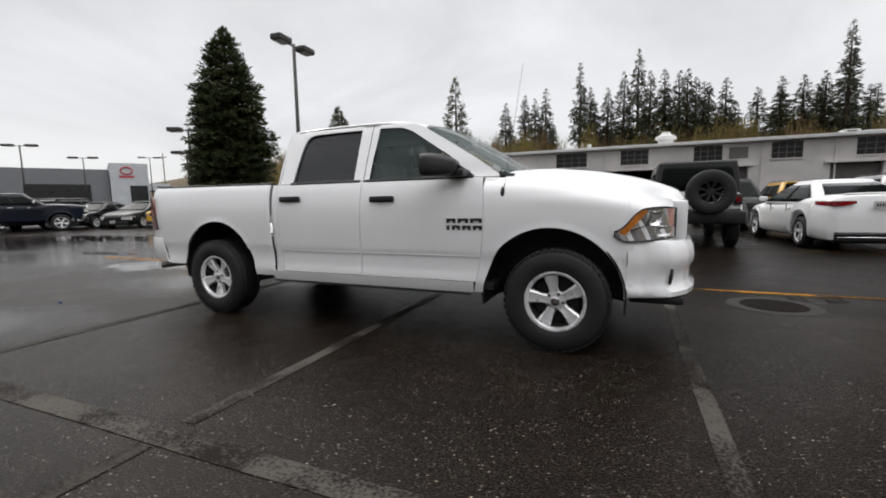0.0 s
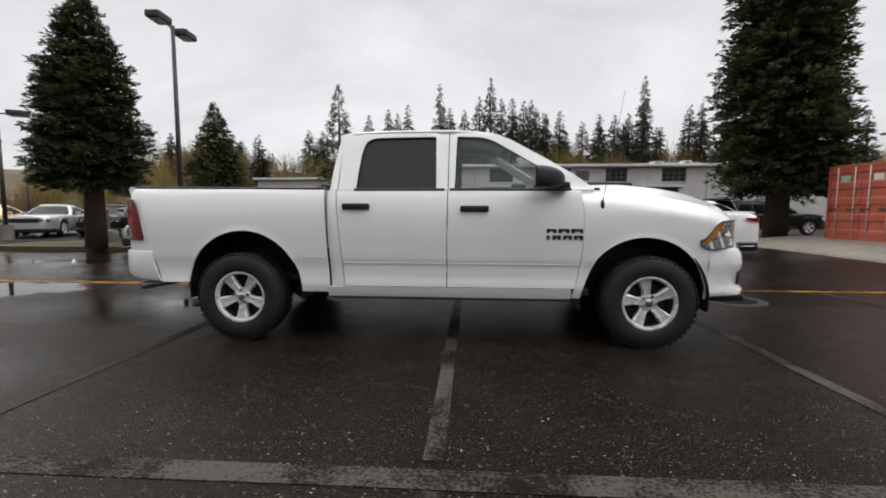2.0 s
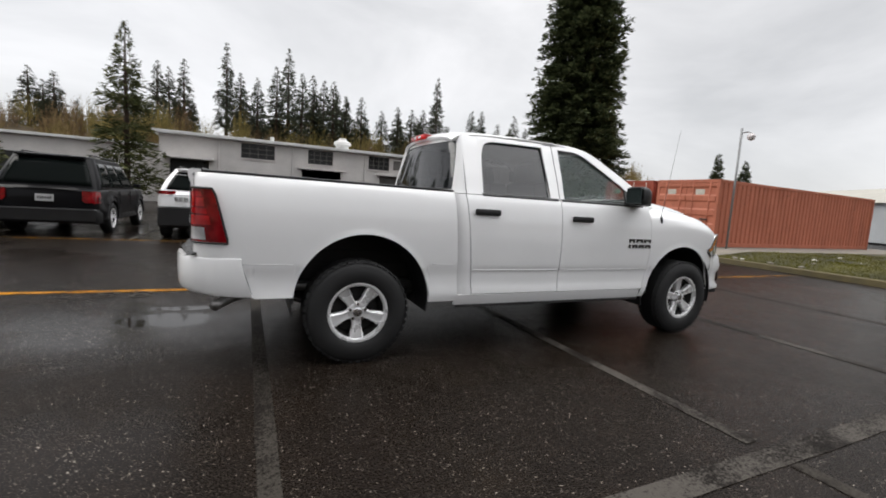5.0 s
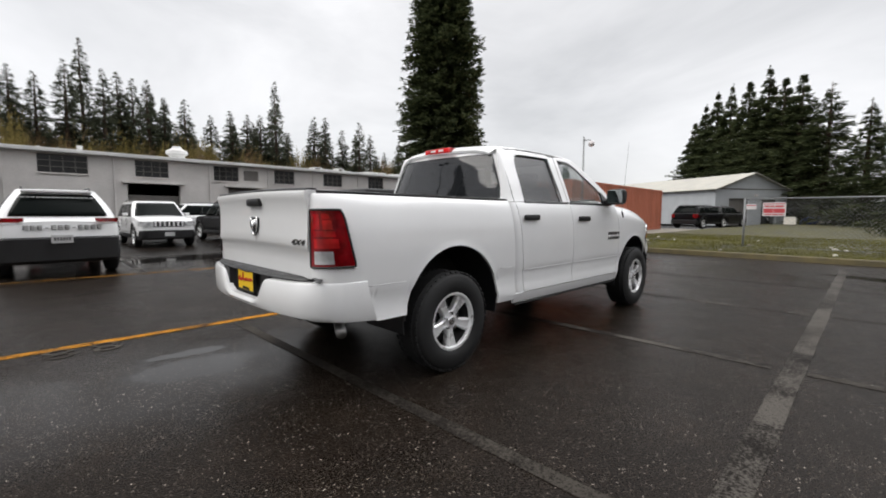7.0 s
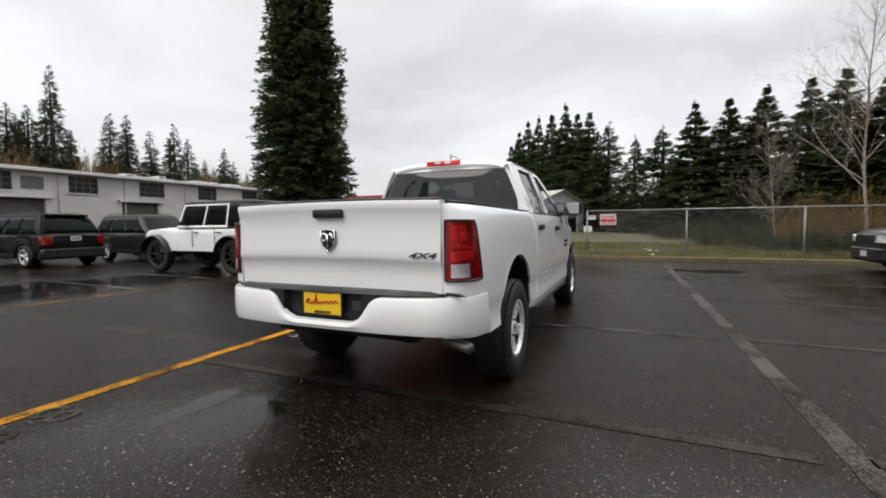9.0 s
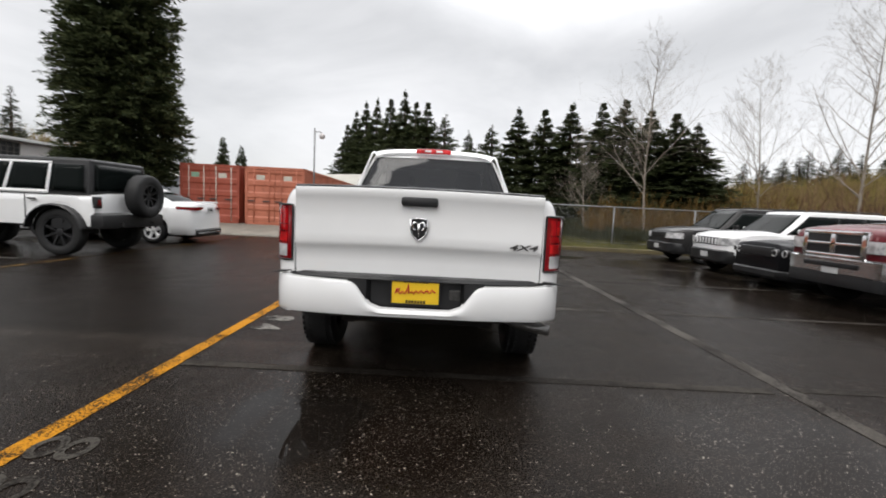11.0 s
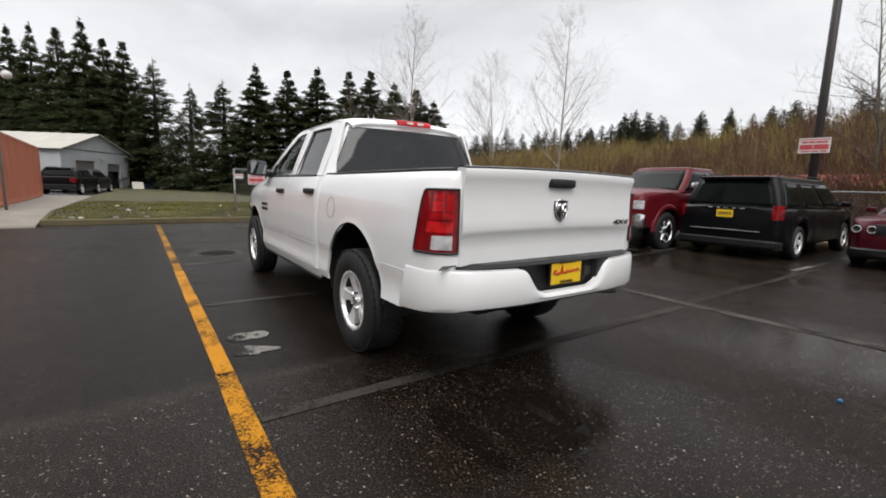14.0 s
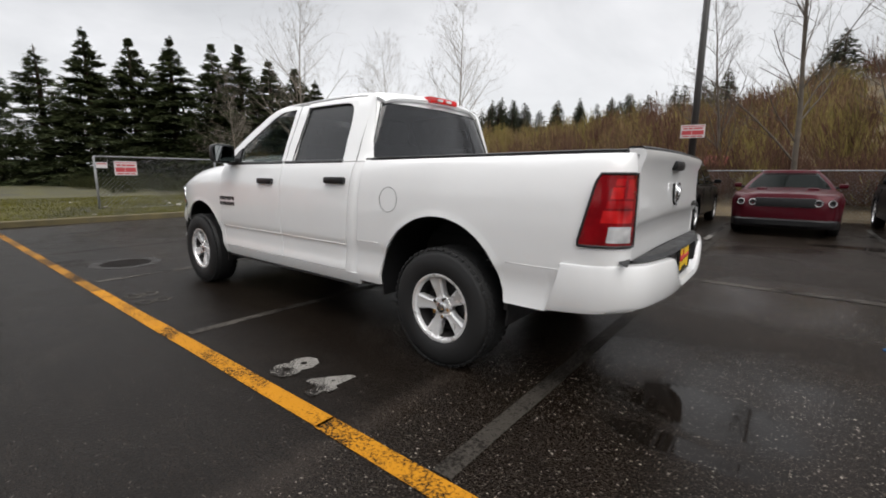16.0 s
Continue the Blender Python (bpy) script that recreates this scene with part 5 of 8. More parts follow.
# wheels: tyre, five-spoke alloy, disc, nuts
def make_wheel(parent, x, y, side, r=0.394, rim_r=0.222, width=0.27, spokes=5, rim_mat=None, rich=True, ang=0.35, hub=None):
    """A wheel whose outer face looks along side * y; its parts hang under parent."""
    rim_mat = rim_mat or ALLOY
    m = Matrix.Translation((x, y, hub or r - 0.003)) @ Matrix.Diagonal((1, side, 1, 1))
    seg = 48 if rich else 28
    bm = bmesh.new()
    h = width / 2
    prof = [(rim_r - 0.012, -h * 0.7), (rim_r + 0.01, -h * 0.86), (rim_r + 0.05, -h), (r - 0.07, -h * 0.99), (r - 0.022, -h * 0.88), (r - 0.004, -h * 0.70), (r, -h * 0.35), (r, h * 0.35), (r - 0.004, h * 0.70), (r - 0.022, h * 0.88), (r - 0.045, h * 0.965), (r - 0.07, h * 0.99), (r - 0.078, h * 1.005), (rim_r + 0.05, h), (rim_r + 0.018, h * 0.93), (rim_r + 0.004, h * 0.86), (rim_r - 0.012, h * 0.7)]
    add_lathe(bm, prof, seg, "y", m)
    wheel = part("wheel", bm, RUBBER, parent, "black tyre on a silver rim" if rim_mat is ALLOY else "black tyre on a dark rim", smooth="all")
    wheel.name = "wheel"
    if rich:
        bm = bmesh.new()
        for k in range(44):
            a = 2 * math.pi * k / 44
            for rowy, off in ((-0.36, 0), (0.36, 0.5), (0.74, 0.25), (-0.74, 0.75)):
                aa = a + off * 2 * math.pi / 44
                tm = m @ Euler((0, -aa, 0)).to_matrix().to_4x4() @ Matrix.Translation((r - 0.0055 - (0.008 if abs(rowy) > 0.5 else 0), rowy * h, 0)) @ Euler((0, 0, -0.5 * rowy)).to_matrix().to_4x4()
                add_box(bm, -0.006, 0.006, -0.022, 0.022, -0.019, 0.019, 0, tm)
        part("tread", bm, RUBBER, wheel, kind="stuff")
    bm = bmesh.new()
    lip = [(rim_r - 0.017, h * 0.66), (rim_r - 0.010, h * 0.80), (rim_r + 0.004, h * 0.86), (rim_r + 0.008, h * 0.90), (rim_r, h * 0.915), (rim_r - 0.012, h * 0.88), (rim_r - 0.019, h * 0.78), (rim_r - 0.021, h * 0.66)]
    add_lathe(bm, lip, seg, "y", m)
    face = h * 0.72
    for k in range(spokes):
        a = 2 * math.pi * k / spokes + ang
        tm = m @ Euler((0, -a, 0)).to_matrix().to_4x4()
        w0, w1 = (0.036, 0.056) if spokes == 5 else (0.020, 0.026)
        ro = rim_r - 0.012
        pts = [(0.045, w0, face * 0.80), (0.10, w0 * 0.92, face * 0.93), (0.16, (w0 + w1) / 2, face), (ro, w1, face * 1.08)]
        top, bot = [], []
        vs = []
        for rr, w, yy in pts:
            vs.append([bm.verts.new(tm @ Vector(c)) for c in ((rr, yy - 0.05, -w), (rr, yy - 0.010, -w), (rr, yy, -w * 0.72), (rr, yy - (0.006 if rich else 0), 0), (rr, yy, w * 0.72), (rr, yy - 0.010, w), (rr, yy - 0.05, w))])
        for p0, p1 in zip(vs, vs[1:]):
            for j in range(6):
                bm.faces.new((p0[j], p0[j + 1], p1[j + 1], p1[j]))
    add_lathe(bm, [(0.072, face * 0.35), (0.078, face * 0.74), (0.068, face * 0.84), (0.04, face * 0.86), (0.0005, face * 0.86)], 20, "y", m)
    rim = part("rim", bm, rim_mat, wheel, "five-spoke silver alloy rim" if spokes == 5 else "alloy rim", smooth=True)
    if rich:
        # dark barrel and brake disc: shade between the spokes put into the colour
        part("rim_barrel", add_lathe(bmesh.new(), [(rim_r - 0.036, -h * 0.5), (rim_r - 0.032, h * 0.3), (rim_r - 0.019, h * 0.67)], seg, "y", m), DARK, wheel, "inside of the rim, darkened for shade", smooth="all")
        part("brake_disc", add_lathe(bmesh.new(), [(0.05, -0.01), (0.175, -0.01), (0.175, 0.012), (0.05, 0.012)], 32, "y", m), DARK, wheel, "steel brake disc darkened for shade", smooth=True)
        part("hub_cap", add_lathe(bmesh.new(), [(0.036, face * 0.85), (0.034, face * 1.02), (0.026, face * 1.06), (0.0005, face * 1.06)], 20, "y", m), CHROME, rim, "chrome hub cap", smooth=True)
        for k in range(5):
            a = 2 * math.pi * (k + 0.5) / 5 + ang
            c = m @ Vector((0.060 * math.cos(a), 0, 0.060 * math.sin(a)))
            part("wheel_nut", tube([c + Vector((0, side * face * 0.8, 0)), c + Vector((0, side * face * 1.05, 0))], 0.0135, 6), CHROME, rim, "chrome wheel nut")
    # added dark disc, stands in for the shade behind the spokes
    part("wheel_shade_disc", add_lathe(bmesh.new(), [(0.0005, -0.03), (rim_r - 0.03, -0.03)], 24, "y", m), DARK, wheel)
    return wheel


for x, y, side, ang in ((-1.772, -0.862, -1, -math.pi / 2), (1.79, -0.862, -1, 1.75), (-1.772, 0.87, 1, 1.31), (1.79, 0.87, 1, 0.9)):
    make_wheel(truck, x, y, side, ang=ang, hub=0.396)

# ---- other vehicles ----
SILVER = paint("silver_paint", (0.42, 0.43, 0.44), 0.4)
BLACKP = paint("black_paint", (0.005, 0.005, 0.006), coat=0.25)
GREYP = paint("dark_grey_paint", (0.030, 0.029, 0.029), 0.4, coat=0.5)
REDP = paint("deep_red_paint", (0.095, 0.005, 0.009), 0.15, coat=0.6)
MAROON = paint("maroon_paint", (0.060, 0.005, 0.010), 0.2, coat=0.5)
YELLOWP = paint("yellow_paint", (0.68, 0.36, 0.015))
NAVYP = paint("navy_paint", (0.008, 0.010, 0.018), coat=0.5)
GREENBLACK = paint("dark_green_paint", (0.008, 0.013, 0.010), coat=0.5)
PLATEW = grainy("plate_white", (0.5, 0.5, 0.5), 0.4, var=0.1)
DARKRIM = grainy("dark_rim", (0.04, 0.04, 0.042), 0.4, metal=0.6, var=0.2)

# lower-body top line and cabin, as fractions of the length (rear -0.5, front +0.5) and metres
KINDS = {
    "suv": dict(L=4.75, W=1.92, H=1.74, wb=2.85, r=0.37, sill=0.34, top=[(-0.5, 0.98), (-0.47, 1.06), (0.18, 1.07), (0.24, 1.08), (0.42, 1.03), (0.48, 0.94), (0.5, 0.80)], cab=(-0.485, -0.415, 0.085, 0.235), belt=1.06, rw=0.70, clad=True),
    "sedan": dict(L=4.85, W=1.87, H=1.49, wb=2.78, r=0.335, sill=0.24, top=[(-0.5, 0.62), (-0.499, 0.84), (-0.494, 1.02), (-0.484, 1.10), (-0.46, 1.125), (-0.40, 1.13), (-0.32, 1.10), (-0.22, 1.03), (0.0, 0.985), (0.20, 0.96), (0.32, 0.90), (0.42, 0.80), (0.47, 0.70), (0.5, 0.56)], cab=(-0.43, -0.22, 0.02, 0.235), belt=0.98, rw=0.55, clad=False, bump=0.13, rear_glass=(0.30, 0.84)),
    "coupe": dict(L=5.0, W=1.95, H=1.45, wb=2.95, r=0.36, sill=0.26, top=[(-0.5, 0.86), (-0.48, 1.02), (-0.3, 1.04), (0.0, 0.98), (0.14, 0.97), (0.44, 0.90), (0.485, 0.86), (0.5, 0.70)], cab=(-0.36, -0.18, -0.03, 0.13), belt=0.97, rw=0.60, clad=False),
    "van": dict(L=5.15, W=2.0, H=1.75, wb=3.08, r=0.345, sill=0.28, top=[(-0.5, 1.0), (-0.48, 1.06), (0.2, 1.02), (0.3, 1.02), (0.44, 0.90), (0.49, 0.80), (0.5, 0.68)], cab=(-0.485, -0.45, 0.11, 0.30), belt=1.03, rw=0.74, clad=False),
    "pickup": dict(L=5.95, W=2.03, H=1.95, wb=3.75, r=0.43, sill=0.50, top=[(-0.5, 1.34), (-0.12, 1.34), (-0.1, 1.32), (0.20, 1.32), (0.25, 1.36), (0.42, 1.31), (0.475, 1.25), (0.492, 1.15), (0.5, 1.0)], cab=(-0.15, -0.13, 0.105, 0.235), belt=1.35, rw=0.72, clad=False),
    "jeep": dict(L=4.35, W=1.80, H=2.02, wb=2.95, r=0.47, sill=0.60, bump=0.24, top=[(-0.5, 1.10), (-0.49, 1.22), (0.12, 1.22), (0.16, 1.22), (0.47, 1.17), (0.5, 1.10)], cab=(-0.485, -0.475, 0.10, 0.16), belt=1.24, rw=0.76, clad=True),
}


def add_loop_rows(rows):
    """Closed rings joined into a skin."""
    return grid([r + [r[0]] for r in rows])


def make_car(name, label, kind, material, m, face="rear", roof_mat=None, scale=1.0, plate=None, rim=None, spokes=5, glass=None, tail=None, **over):
    """A parked car in its own frame: x ahead, y to its left, wheels on z = 0."""
    k = dict(KINDS[kind], **over)
    L, W, H, wb, r, sill = (k[q] for q in ("L", "W", "H", "wb", "r", "sill"))
    car = thing(name, label, "car" if kind not in ("pickup", "van") else kind, m)
    hw = W / 2
    ends = [(-0.5, 0.80), (-0.492, 0.87), (-0.475, 0.93), (-0.44, 0.97), (-0.38, 0.99), (-0.2, 1.0), (0.2, 1.0), (0.36, 0.985), (0.43, 0.94), (0.475, 0.85), (0.5, 0.70)]
    if kind == "sedan":
        ends = [(-0.5, 0.70), (-0.494, 0.80), (-0.482, 0.87), (-0.46, 0.92), (-0.42, 0.96), (-0.36, 0.985), (-0.2, 1.0), (0.2, 1.0), (0.34, 0.98), (0.42, 0.92), (0.465, 0.82), (0.49, 0.68), (0.5, 0.52)]
    if kind in ("van", "suv"):
        ends = [(-0.5, 0.86), (-0.495, 0.91), (-0.48, 0.95), (-0.44, 0.98)] + ends[4:]
    if kind == "pickup":
        ends = [(-0.5, 0.94), (-0.49, 0.97), (-0.2, 0.98), (0.2, 0.98), (0.40, 0.98), (0.465, 0.95), (0.49, 0.89), (0.5, 0.82)]
    if kind == "jeep":
        ends = [(-0.5, 0.94), (-0.49, 0.97), (0.2, 0.97), (0.46, 0.86), (0.49, 0.84), (0.5, 0.80)]
    ar = r + (0.07 if kind != "pickup" else 0.10)
    fx, rx = wb / 2, -wb / 2
    stations = sorted(set([round(-L / 2 + L * q / 46, 3) for q in range(47)] + [round(c + ar * math.cos(math.pi * q / 12), 3) for c in (fx, rx) for q in range(13)] + [round(L * e[0], 3) for e in ends]))
    rows = []
    for x in stations:
        w = hw * smooth_tab(ends, x / L)
        tp = smooth_tab(k["top"], x / L)
        lo = sill
        flare = 0.0
        for c in (fx, rx):
            if abs(x - c) < ar:
                lo = max(lo, r + math.sqrt(max(0, ar * ar - (x - c) ** 2)) * 0.98)
            flare = max(flare, 0.03 * max(0.0, 1 - abs(abs(x - c) - ar * 0.6) / ar))
        lo = min(lo, tp - 0.12)
        wf = w + (flare if kind != "jeep" else 0)
        tuck = 0.94 if kind != "jeep" else 0.985
        half = [(tuck * w, lo), (0.985 * wf, lo + 0.05), (wf, lo + (tp - lo) * 0.36), (0.985 * w, lo + (tp - lo) * 0.58), (0.99 * w, lo + (tp - lo) * 0.72), (0.975 * w, tp - (tp - lo) * 0.12), (0.945 * w, tp - 0.03), (0.89 * w, tp), (0.62 * w, tp + 0.022), (0.55 * w, tp + 0.034), (0.25 * w, tp + 0.042), (0, tp + 0.044)]
        if kind == "sedan":
            d = tp - lo
            half = [(0.93 * w, lo), (0.975 * wf, lo + 0.05), (wf, lo + d * 0.30), (0.992 * w, lo + d * 0.48), (0.995 * w, lo + d * 0.62), (0.98 * w, lo + d * 0.74), (0.945 * w, tp - d * 0.15), (0.885 * w, tp - d * 0.055), (0.80 * w, tp - d * 0.01), (0.62 * w, tp + 0.014), (0.30 * w, tp + 0.030), (0, tp + 0.034)]
        rows.append([(x, y, z) for y, z in half] + [(x, -y, z) for y, z in half[-2::-1]])
    bm = bmesh.new()
    vs = add_grid(bm, rows)
    bm.faces.new(vs[0])
    bm.faces.new(vs[-1][::-1])
    part("body", bm, material, car, smooth=True)

    def end_x(y, end):
        """Where the body's rear (-1) or front (1) corner stands at the half width y."""
        for q in range(400):
            x = end * L * (0.5 - 0.0008 * q)
            if hw * smooth_tab(ends, x / L) * 0.985 >= abs(y):
                return x
        return end * L * 0.3

    part("underbody", box(-L / 2 + 0.25, L / 2 - 0.25, -hw * 0.72, hw * 0.72, sill - 0.06, sill + 0.30, 0.03), DARK, car, "dark underbody")
    for c in (fx, rx):
        for sgn in (1, -1):
            part("wheel_liner", thick(grid([[(c + (ar + 0.005) * math.cos(a), sgn * y, r + (ar + 0.005) * math.sin(a)) for y in (hw * 0.93, hw * 0.6)] for a in (math.pi * q / 10 for q in range(11))]), 0.01), DARK, car)
    # cabin: one painted shell, rounded in plan, with the glass laid into it
    a0, a1, a2, a3 = (q * L for q in k["cab"])
    zb, rwid = k["belt"] - 0.02, k["rw"] * scale
    bw = hw * 0.93
    gm = glass or TINT
    rm = roof_mat or material
    zr = H - 0.07
    rc, bow_f, bow_r = (0.05, 0.03, 0.02) if kind == "jeep" else (0.15, 0.10, 0.06)

    def plan(t):
        """Rear and front end, half width and height of the shell at the fraction t of its height."""
        e = t + 0.10 * t * (1 - t)
        return a0 + (a1 - a0) * (t * t * 0.35 + t * 0.65), a3 + (a2 - a3) * e, bw + (rwid - bw) * (0.55 * t + 0.45 * t * t), zb + (zr - zb) * t

    def bulge(y, w, hx, fwd):
        """How far the rounded end stands from the shell's middle at the half width y."""
        a, bow, inner = abs(y), bow_f if fwd > 0 else bow_r, w - rc
        if a <= inner:
            return hx - bow * (a / w) ** 2
        d = min(rc, a - inner)
        return hx - bow * (inner / w) ** 2 - rc + math.sqrt(rc * rc - d * d)

    def side_pt(q, t, sgn, off):
        x0, x1, w, z = plan(t)
        hx = (x1 - x0) / 2
        return ((x0 + x1) / 2 + (hx - (rc + bow_f) * 0.8) * q, sgn * (w + off), z + off * 0.4)

    def end_pt(u, t, fwd, off):
        x0, x1, w, z = plan(t)
        return ((x0 + x1) / 2 + fwd * (bulge(u * w, w, (x1 - x0) / 2, fwd) + off), u * w, z + off * 0.5)

    def ring(t):
        x0, x1, w, z = plan(t)
        hx, xc, inner = (x1 - x0) / 2, (x0 + x1) / 2, w - rc
        pts = []
        for fwd in (1, -1):
            ce = bulge(inner, w, hx, fwd) - rc
            ys = [inner * q / 4 for q in range(-4, 5)]
            end = [(xc + fwd * bulge(y, w, hx, fwd), y * fwd) for y in ys]
            arc = [(xc + fwd * (ce + rc * math.cos(a)), fwd * (inner + rc * math.sin(a))) for a in (radians(18 * q) for q in range(1, 6))]
            cn = bulge(inner, w, hx, -fwd) - rc
            side = [(xc + fwd * (ce - (ce + cn) * q / 7), fwd * w) for q in range(1, 7)]
            arc2 = [(xc - fwd * (cn + rc * math.sin(a)), fwd * (inner + rc * math.cos(a))) for a in (radians(18 * q) for q in range(0, 5))]
            pts += end + arc + side + arc2
        return [(x, y, z) for x, y in pts]

    part("cabin_shell", add_loop_rows([ring(t) for t in (0, 0.12, 0.25, 0.4, 0.55, 0.7, 0.85, 0.95, 1.0)]), rm if kind != "jeep" else BLACKPL, car, smooth=True)
    top = ring(1.0)
    xm = (plan(1.0)[0] + plan(1.0)[1]) / 2
    part("roof", add_loop_rows([[(xm + (x - xm) * (1 - (1 - sc) * 0.6 if sc > 0.9 else sc), y * sc, zr + dz) for x, y, z in top] for sc, dz in ((1.01, -0.02), (1.006, 0.006), (0.985, 0.024), (0.94, 0.040), (0.8, 0.055), (0.5, 0.068), (0.02, 0.072))]), rm, car, smooth="all")

    def pane(f, us, ts, nm, mt, lb):
        part(nm, thick(grid([[f(u, t) for u in us] for t in ts]), 0.004), mt, car, lb, smooth="all")

    us = [-0.90 + 1.80 * q / 16 for q in range(17)]
    pane(lambda u, t: end_pt(u * (1 - 0.05 * t), t, 1, 0.012), us, spaced(0.0, 0.95, 0.16), "windscreen", gm, "raked windscreen")
    rt0, ru = k.get("rear_glass", (0.10, 0.88))
    pane(lambda u, t: end_pt(u * ru / 0.90 * (1 - 0.04 * t), t, -1, 0.012), us, spaced(rt0, 0.90, 0.16), "rear_window", gm, "dark rear window")
    cuts = [-0.97, -0.40, 0.24, 1.0] if kind in ("suv", "van", "jeep") else [-0.92, 0.02, 1.0] if kind != "coupe" else [-0.75, 1.0]
    for sgn in (1, -1):
        pane(lambda q, t: side_pt(q, t, sgn, 0.006), spaced(cuts[0] - 0.015, cuts[-1] + 0.012, 0.1), spaced(0.05, 0.89, 0.17), "window_trim", BLACKPL, "black window trim")
        for q0, q1 in zip(cuts, cuts[1:]):
            pane(lambda q, t: side_pt(q, t, sgn, 0.011), spaced(q0 + 0.015, q1 - 0.015, 0.1), spaced(0.08, 0.86, 0.17), "side_window", gm, "dark side window")
        if kind == "jeep":
            for q0, q1, t0, t1 in ((-0.425, -0.375, 0.0, 0.93), (0.215, 0.265, 0.0, 0.93), (0.94, 1.0, 0.0, 0.93), (-0.425, 1.0, 0.86, 0.93), (-0.425, 1.0, -0.02, 0.09)):
                pane(lambda q, t: side_pt(q, t, sgn, 0.015), spaced(q0, q1, 0.1), spaced(t0, t1, 0.2), "door_frame", material, "painted door frame")
        # mirror
        x0, x1, w, z = plan(0.12)
        mx = x1 - (0.42 if kind != "pickup" else 0.40)
        big = 1.5 if kind == "pickup" else 1.0
        mm = material if kind not in ("jeep", "pickup") else BLACKPL if kind == "jeep" else CHROME
        part("door_mirror", box(mx - 0.05, mx + 0.08, sgn * (bw + 0.13) - 0.09, sgn * (bw + 0.13) + 0.085 * big, z - 0.01, z + 0.105 * big, 0.035), mm, car, smooth=True)
        part("mirror_arm", box(mx - 0.02, mx + 0.05, sgn * (bw + 0.02) - 0.07, sgn * (bw + 0.02) + 0.07, z - 0.01, z + 0.035, 0.01), BLACKPL, car)
        # door seams and handles
        for q in ([0.40, 0.70] if kind != "coupe" else [0.55]):
            sx = a0 + (a3 - a0) * q + 0.15
            part("door_handle", box(sx - 0.22, sx - 0.06, sgn * hw * 0.985 - 0.012, sgn * hw * 0.985 + 0.022, zb - 0.13, zb - 0.10, 0.008), mm if kind == "pickup" else material if kind != "jeep" else BLACKPL, car)
            part("door_seam", box(sx - 0.003, sx + 0.003, sgn * hw * 0.985 - 0.012, sgn * hw * 0.985 + 0.006, sill + 0.12, zb - 0.03), DARK, car)
        if k["clad"] and kind != "jeep":
            part("sill_cladding", box(rx + ar, fx - ar, sgn * hw * 0.95 - 0.04, sgn * hw * 0.95 + 0.055, sill - 0.03, sill + 0.13, 0.02), BLACKPL, car, "black sill cladding", smooth=True)
            for c in (fx, rx):
                part("arch_cladding", thick(grid([[(c + (ar + e) * math.cos(a), sgn * (hw * 0.995 + d), r + (ar + e) * math.sin(a) * 0.98) for e, d in ((-0.005, -0.02), (-0.005, 0.012), (0.06, 0.010), (0.065, -0.02))] for a in (math.pi * q / 14 for q in range(15))]), 0.008), BLACKPL, car, "black arch cladding", smooth=True)
    if kind == "suv" or kind == "van":
        for sgn in (1, -1):
            part("roof_rail", tube([(a1 + 0.2, sgn * (rwid - 0.10), H - 0.04), (a1 + 0.3, sgn * (rwid - 0.10), H + 0.025), (a2 - 0.25, sgn * (rwid - 0.10), H + 0.02), (a2 - 0.12, sgn * (rwid - 0.10), H - 0.04)], 0.014, 6), BLACKPL, car, "roof rail", smooth="all")
        x0 = plan(1.0)[0]
        part("spoiler", box(x0 - 0.10, x0 + 0.15, -rwid * 0.86, rwid * 0.86, H - 0.085, H - 0.035, 0.02), rm, car, "roof spoiler", smooth=True)
    # bumpers' dark lower parts and sills
    for sgn, xx in ((-1, -L / 2), (1, L / 2)):
        rows = []
        for u in ((-0.80, -0.72, -0.6, -0.3, 0, 0.3, 0.6, 0.72, 0.80) if kind == "sedan" else (-1, -0.97, -0.93, -0.86, -0.7, -0.35, 0, 0.35, 0.7, 0.86, 0.93, 0.97, 1)):
            xo = end_x(u * hw * 0.965, sgn) + sgn * 0.03
            bh = k.get("bump", 0.24 if k["clad"] else 0.30 if kind == "pickup" else 0.10)
            b0 = sill + (0.07 if kind == "pickup" else 0.0)
            rows.append([(xo - sgn * 0.05, u * hw * 0.97, b0 - 0.06), (xo + sgn * 0.012, u * hw * 0.97, b0), (xo + sgn * 0.015, u * hw * 0.97, sill + bh * 0.55), (xo + sgn * 0.022, u * hw * 0.97, sill + bh), (xo - sgn * 0.02, u * hw * 0.96, sill + bh + 0.03)])
        part("bumper", thick(grid(rows), 0.03), BLACKPL if kind != "pickup" else CHROME, car, "bumper", smooth=True)
    # lamps
    for sgn in (1, -1):
        zt = smooth_tab(k["top"], 0.47) - 0.02
        hz = (0.86, 1.06) if kind == "jeep" else (0.93, 1.11) if kind == "pickup" else (zt - 0.20, zt - 0.03)
        if kind == "coupe":
            for yy in (0.78, 0.56):
                at = Matrix.Translation((L / 2 + 0.015 - 0.16 * yy**3, sgn * hw * yy, zt - 0.13)) @ Euler((0, 0, -radians(90))).to_matrix().to_4x4()
                hl = part("head_lamp", add_lathe(bmesh.new(), [(0.001, 0.0), (0.055, 0.022), (0.068, 0.024), (0.08, 0.0), (0.08, -0.05)], 16, "y", at), BLACKPL, car, "round dark head lamp", smooth=True)
                part("halo_ring", add_lathe(bmesh.new(), [(0.052, 0.022), (0.056, 0.032), (0.066, 0.032), (0.070, 0.022)], 20, "y", at), CLEAR_LENS, hl, "bright ring round the lamp", smooth=True)
        else:
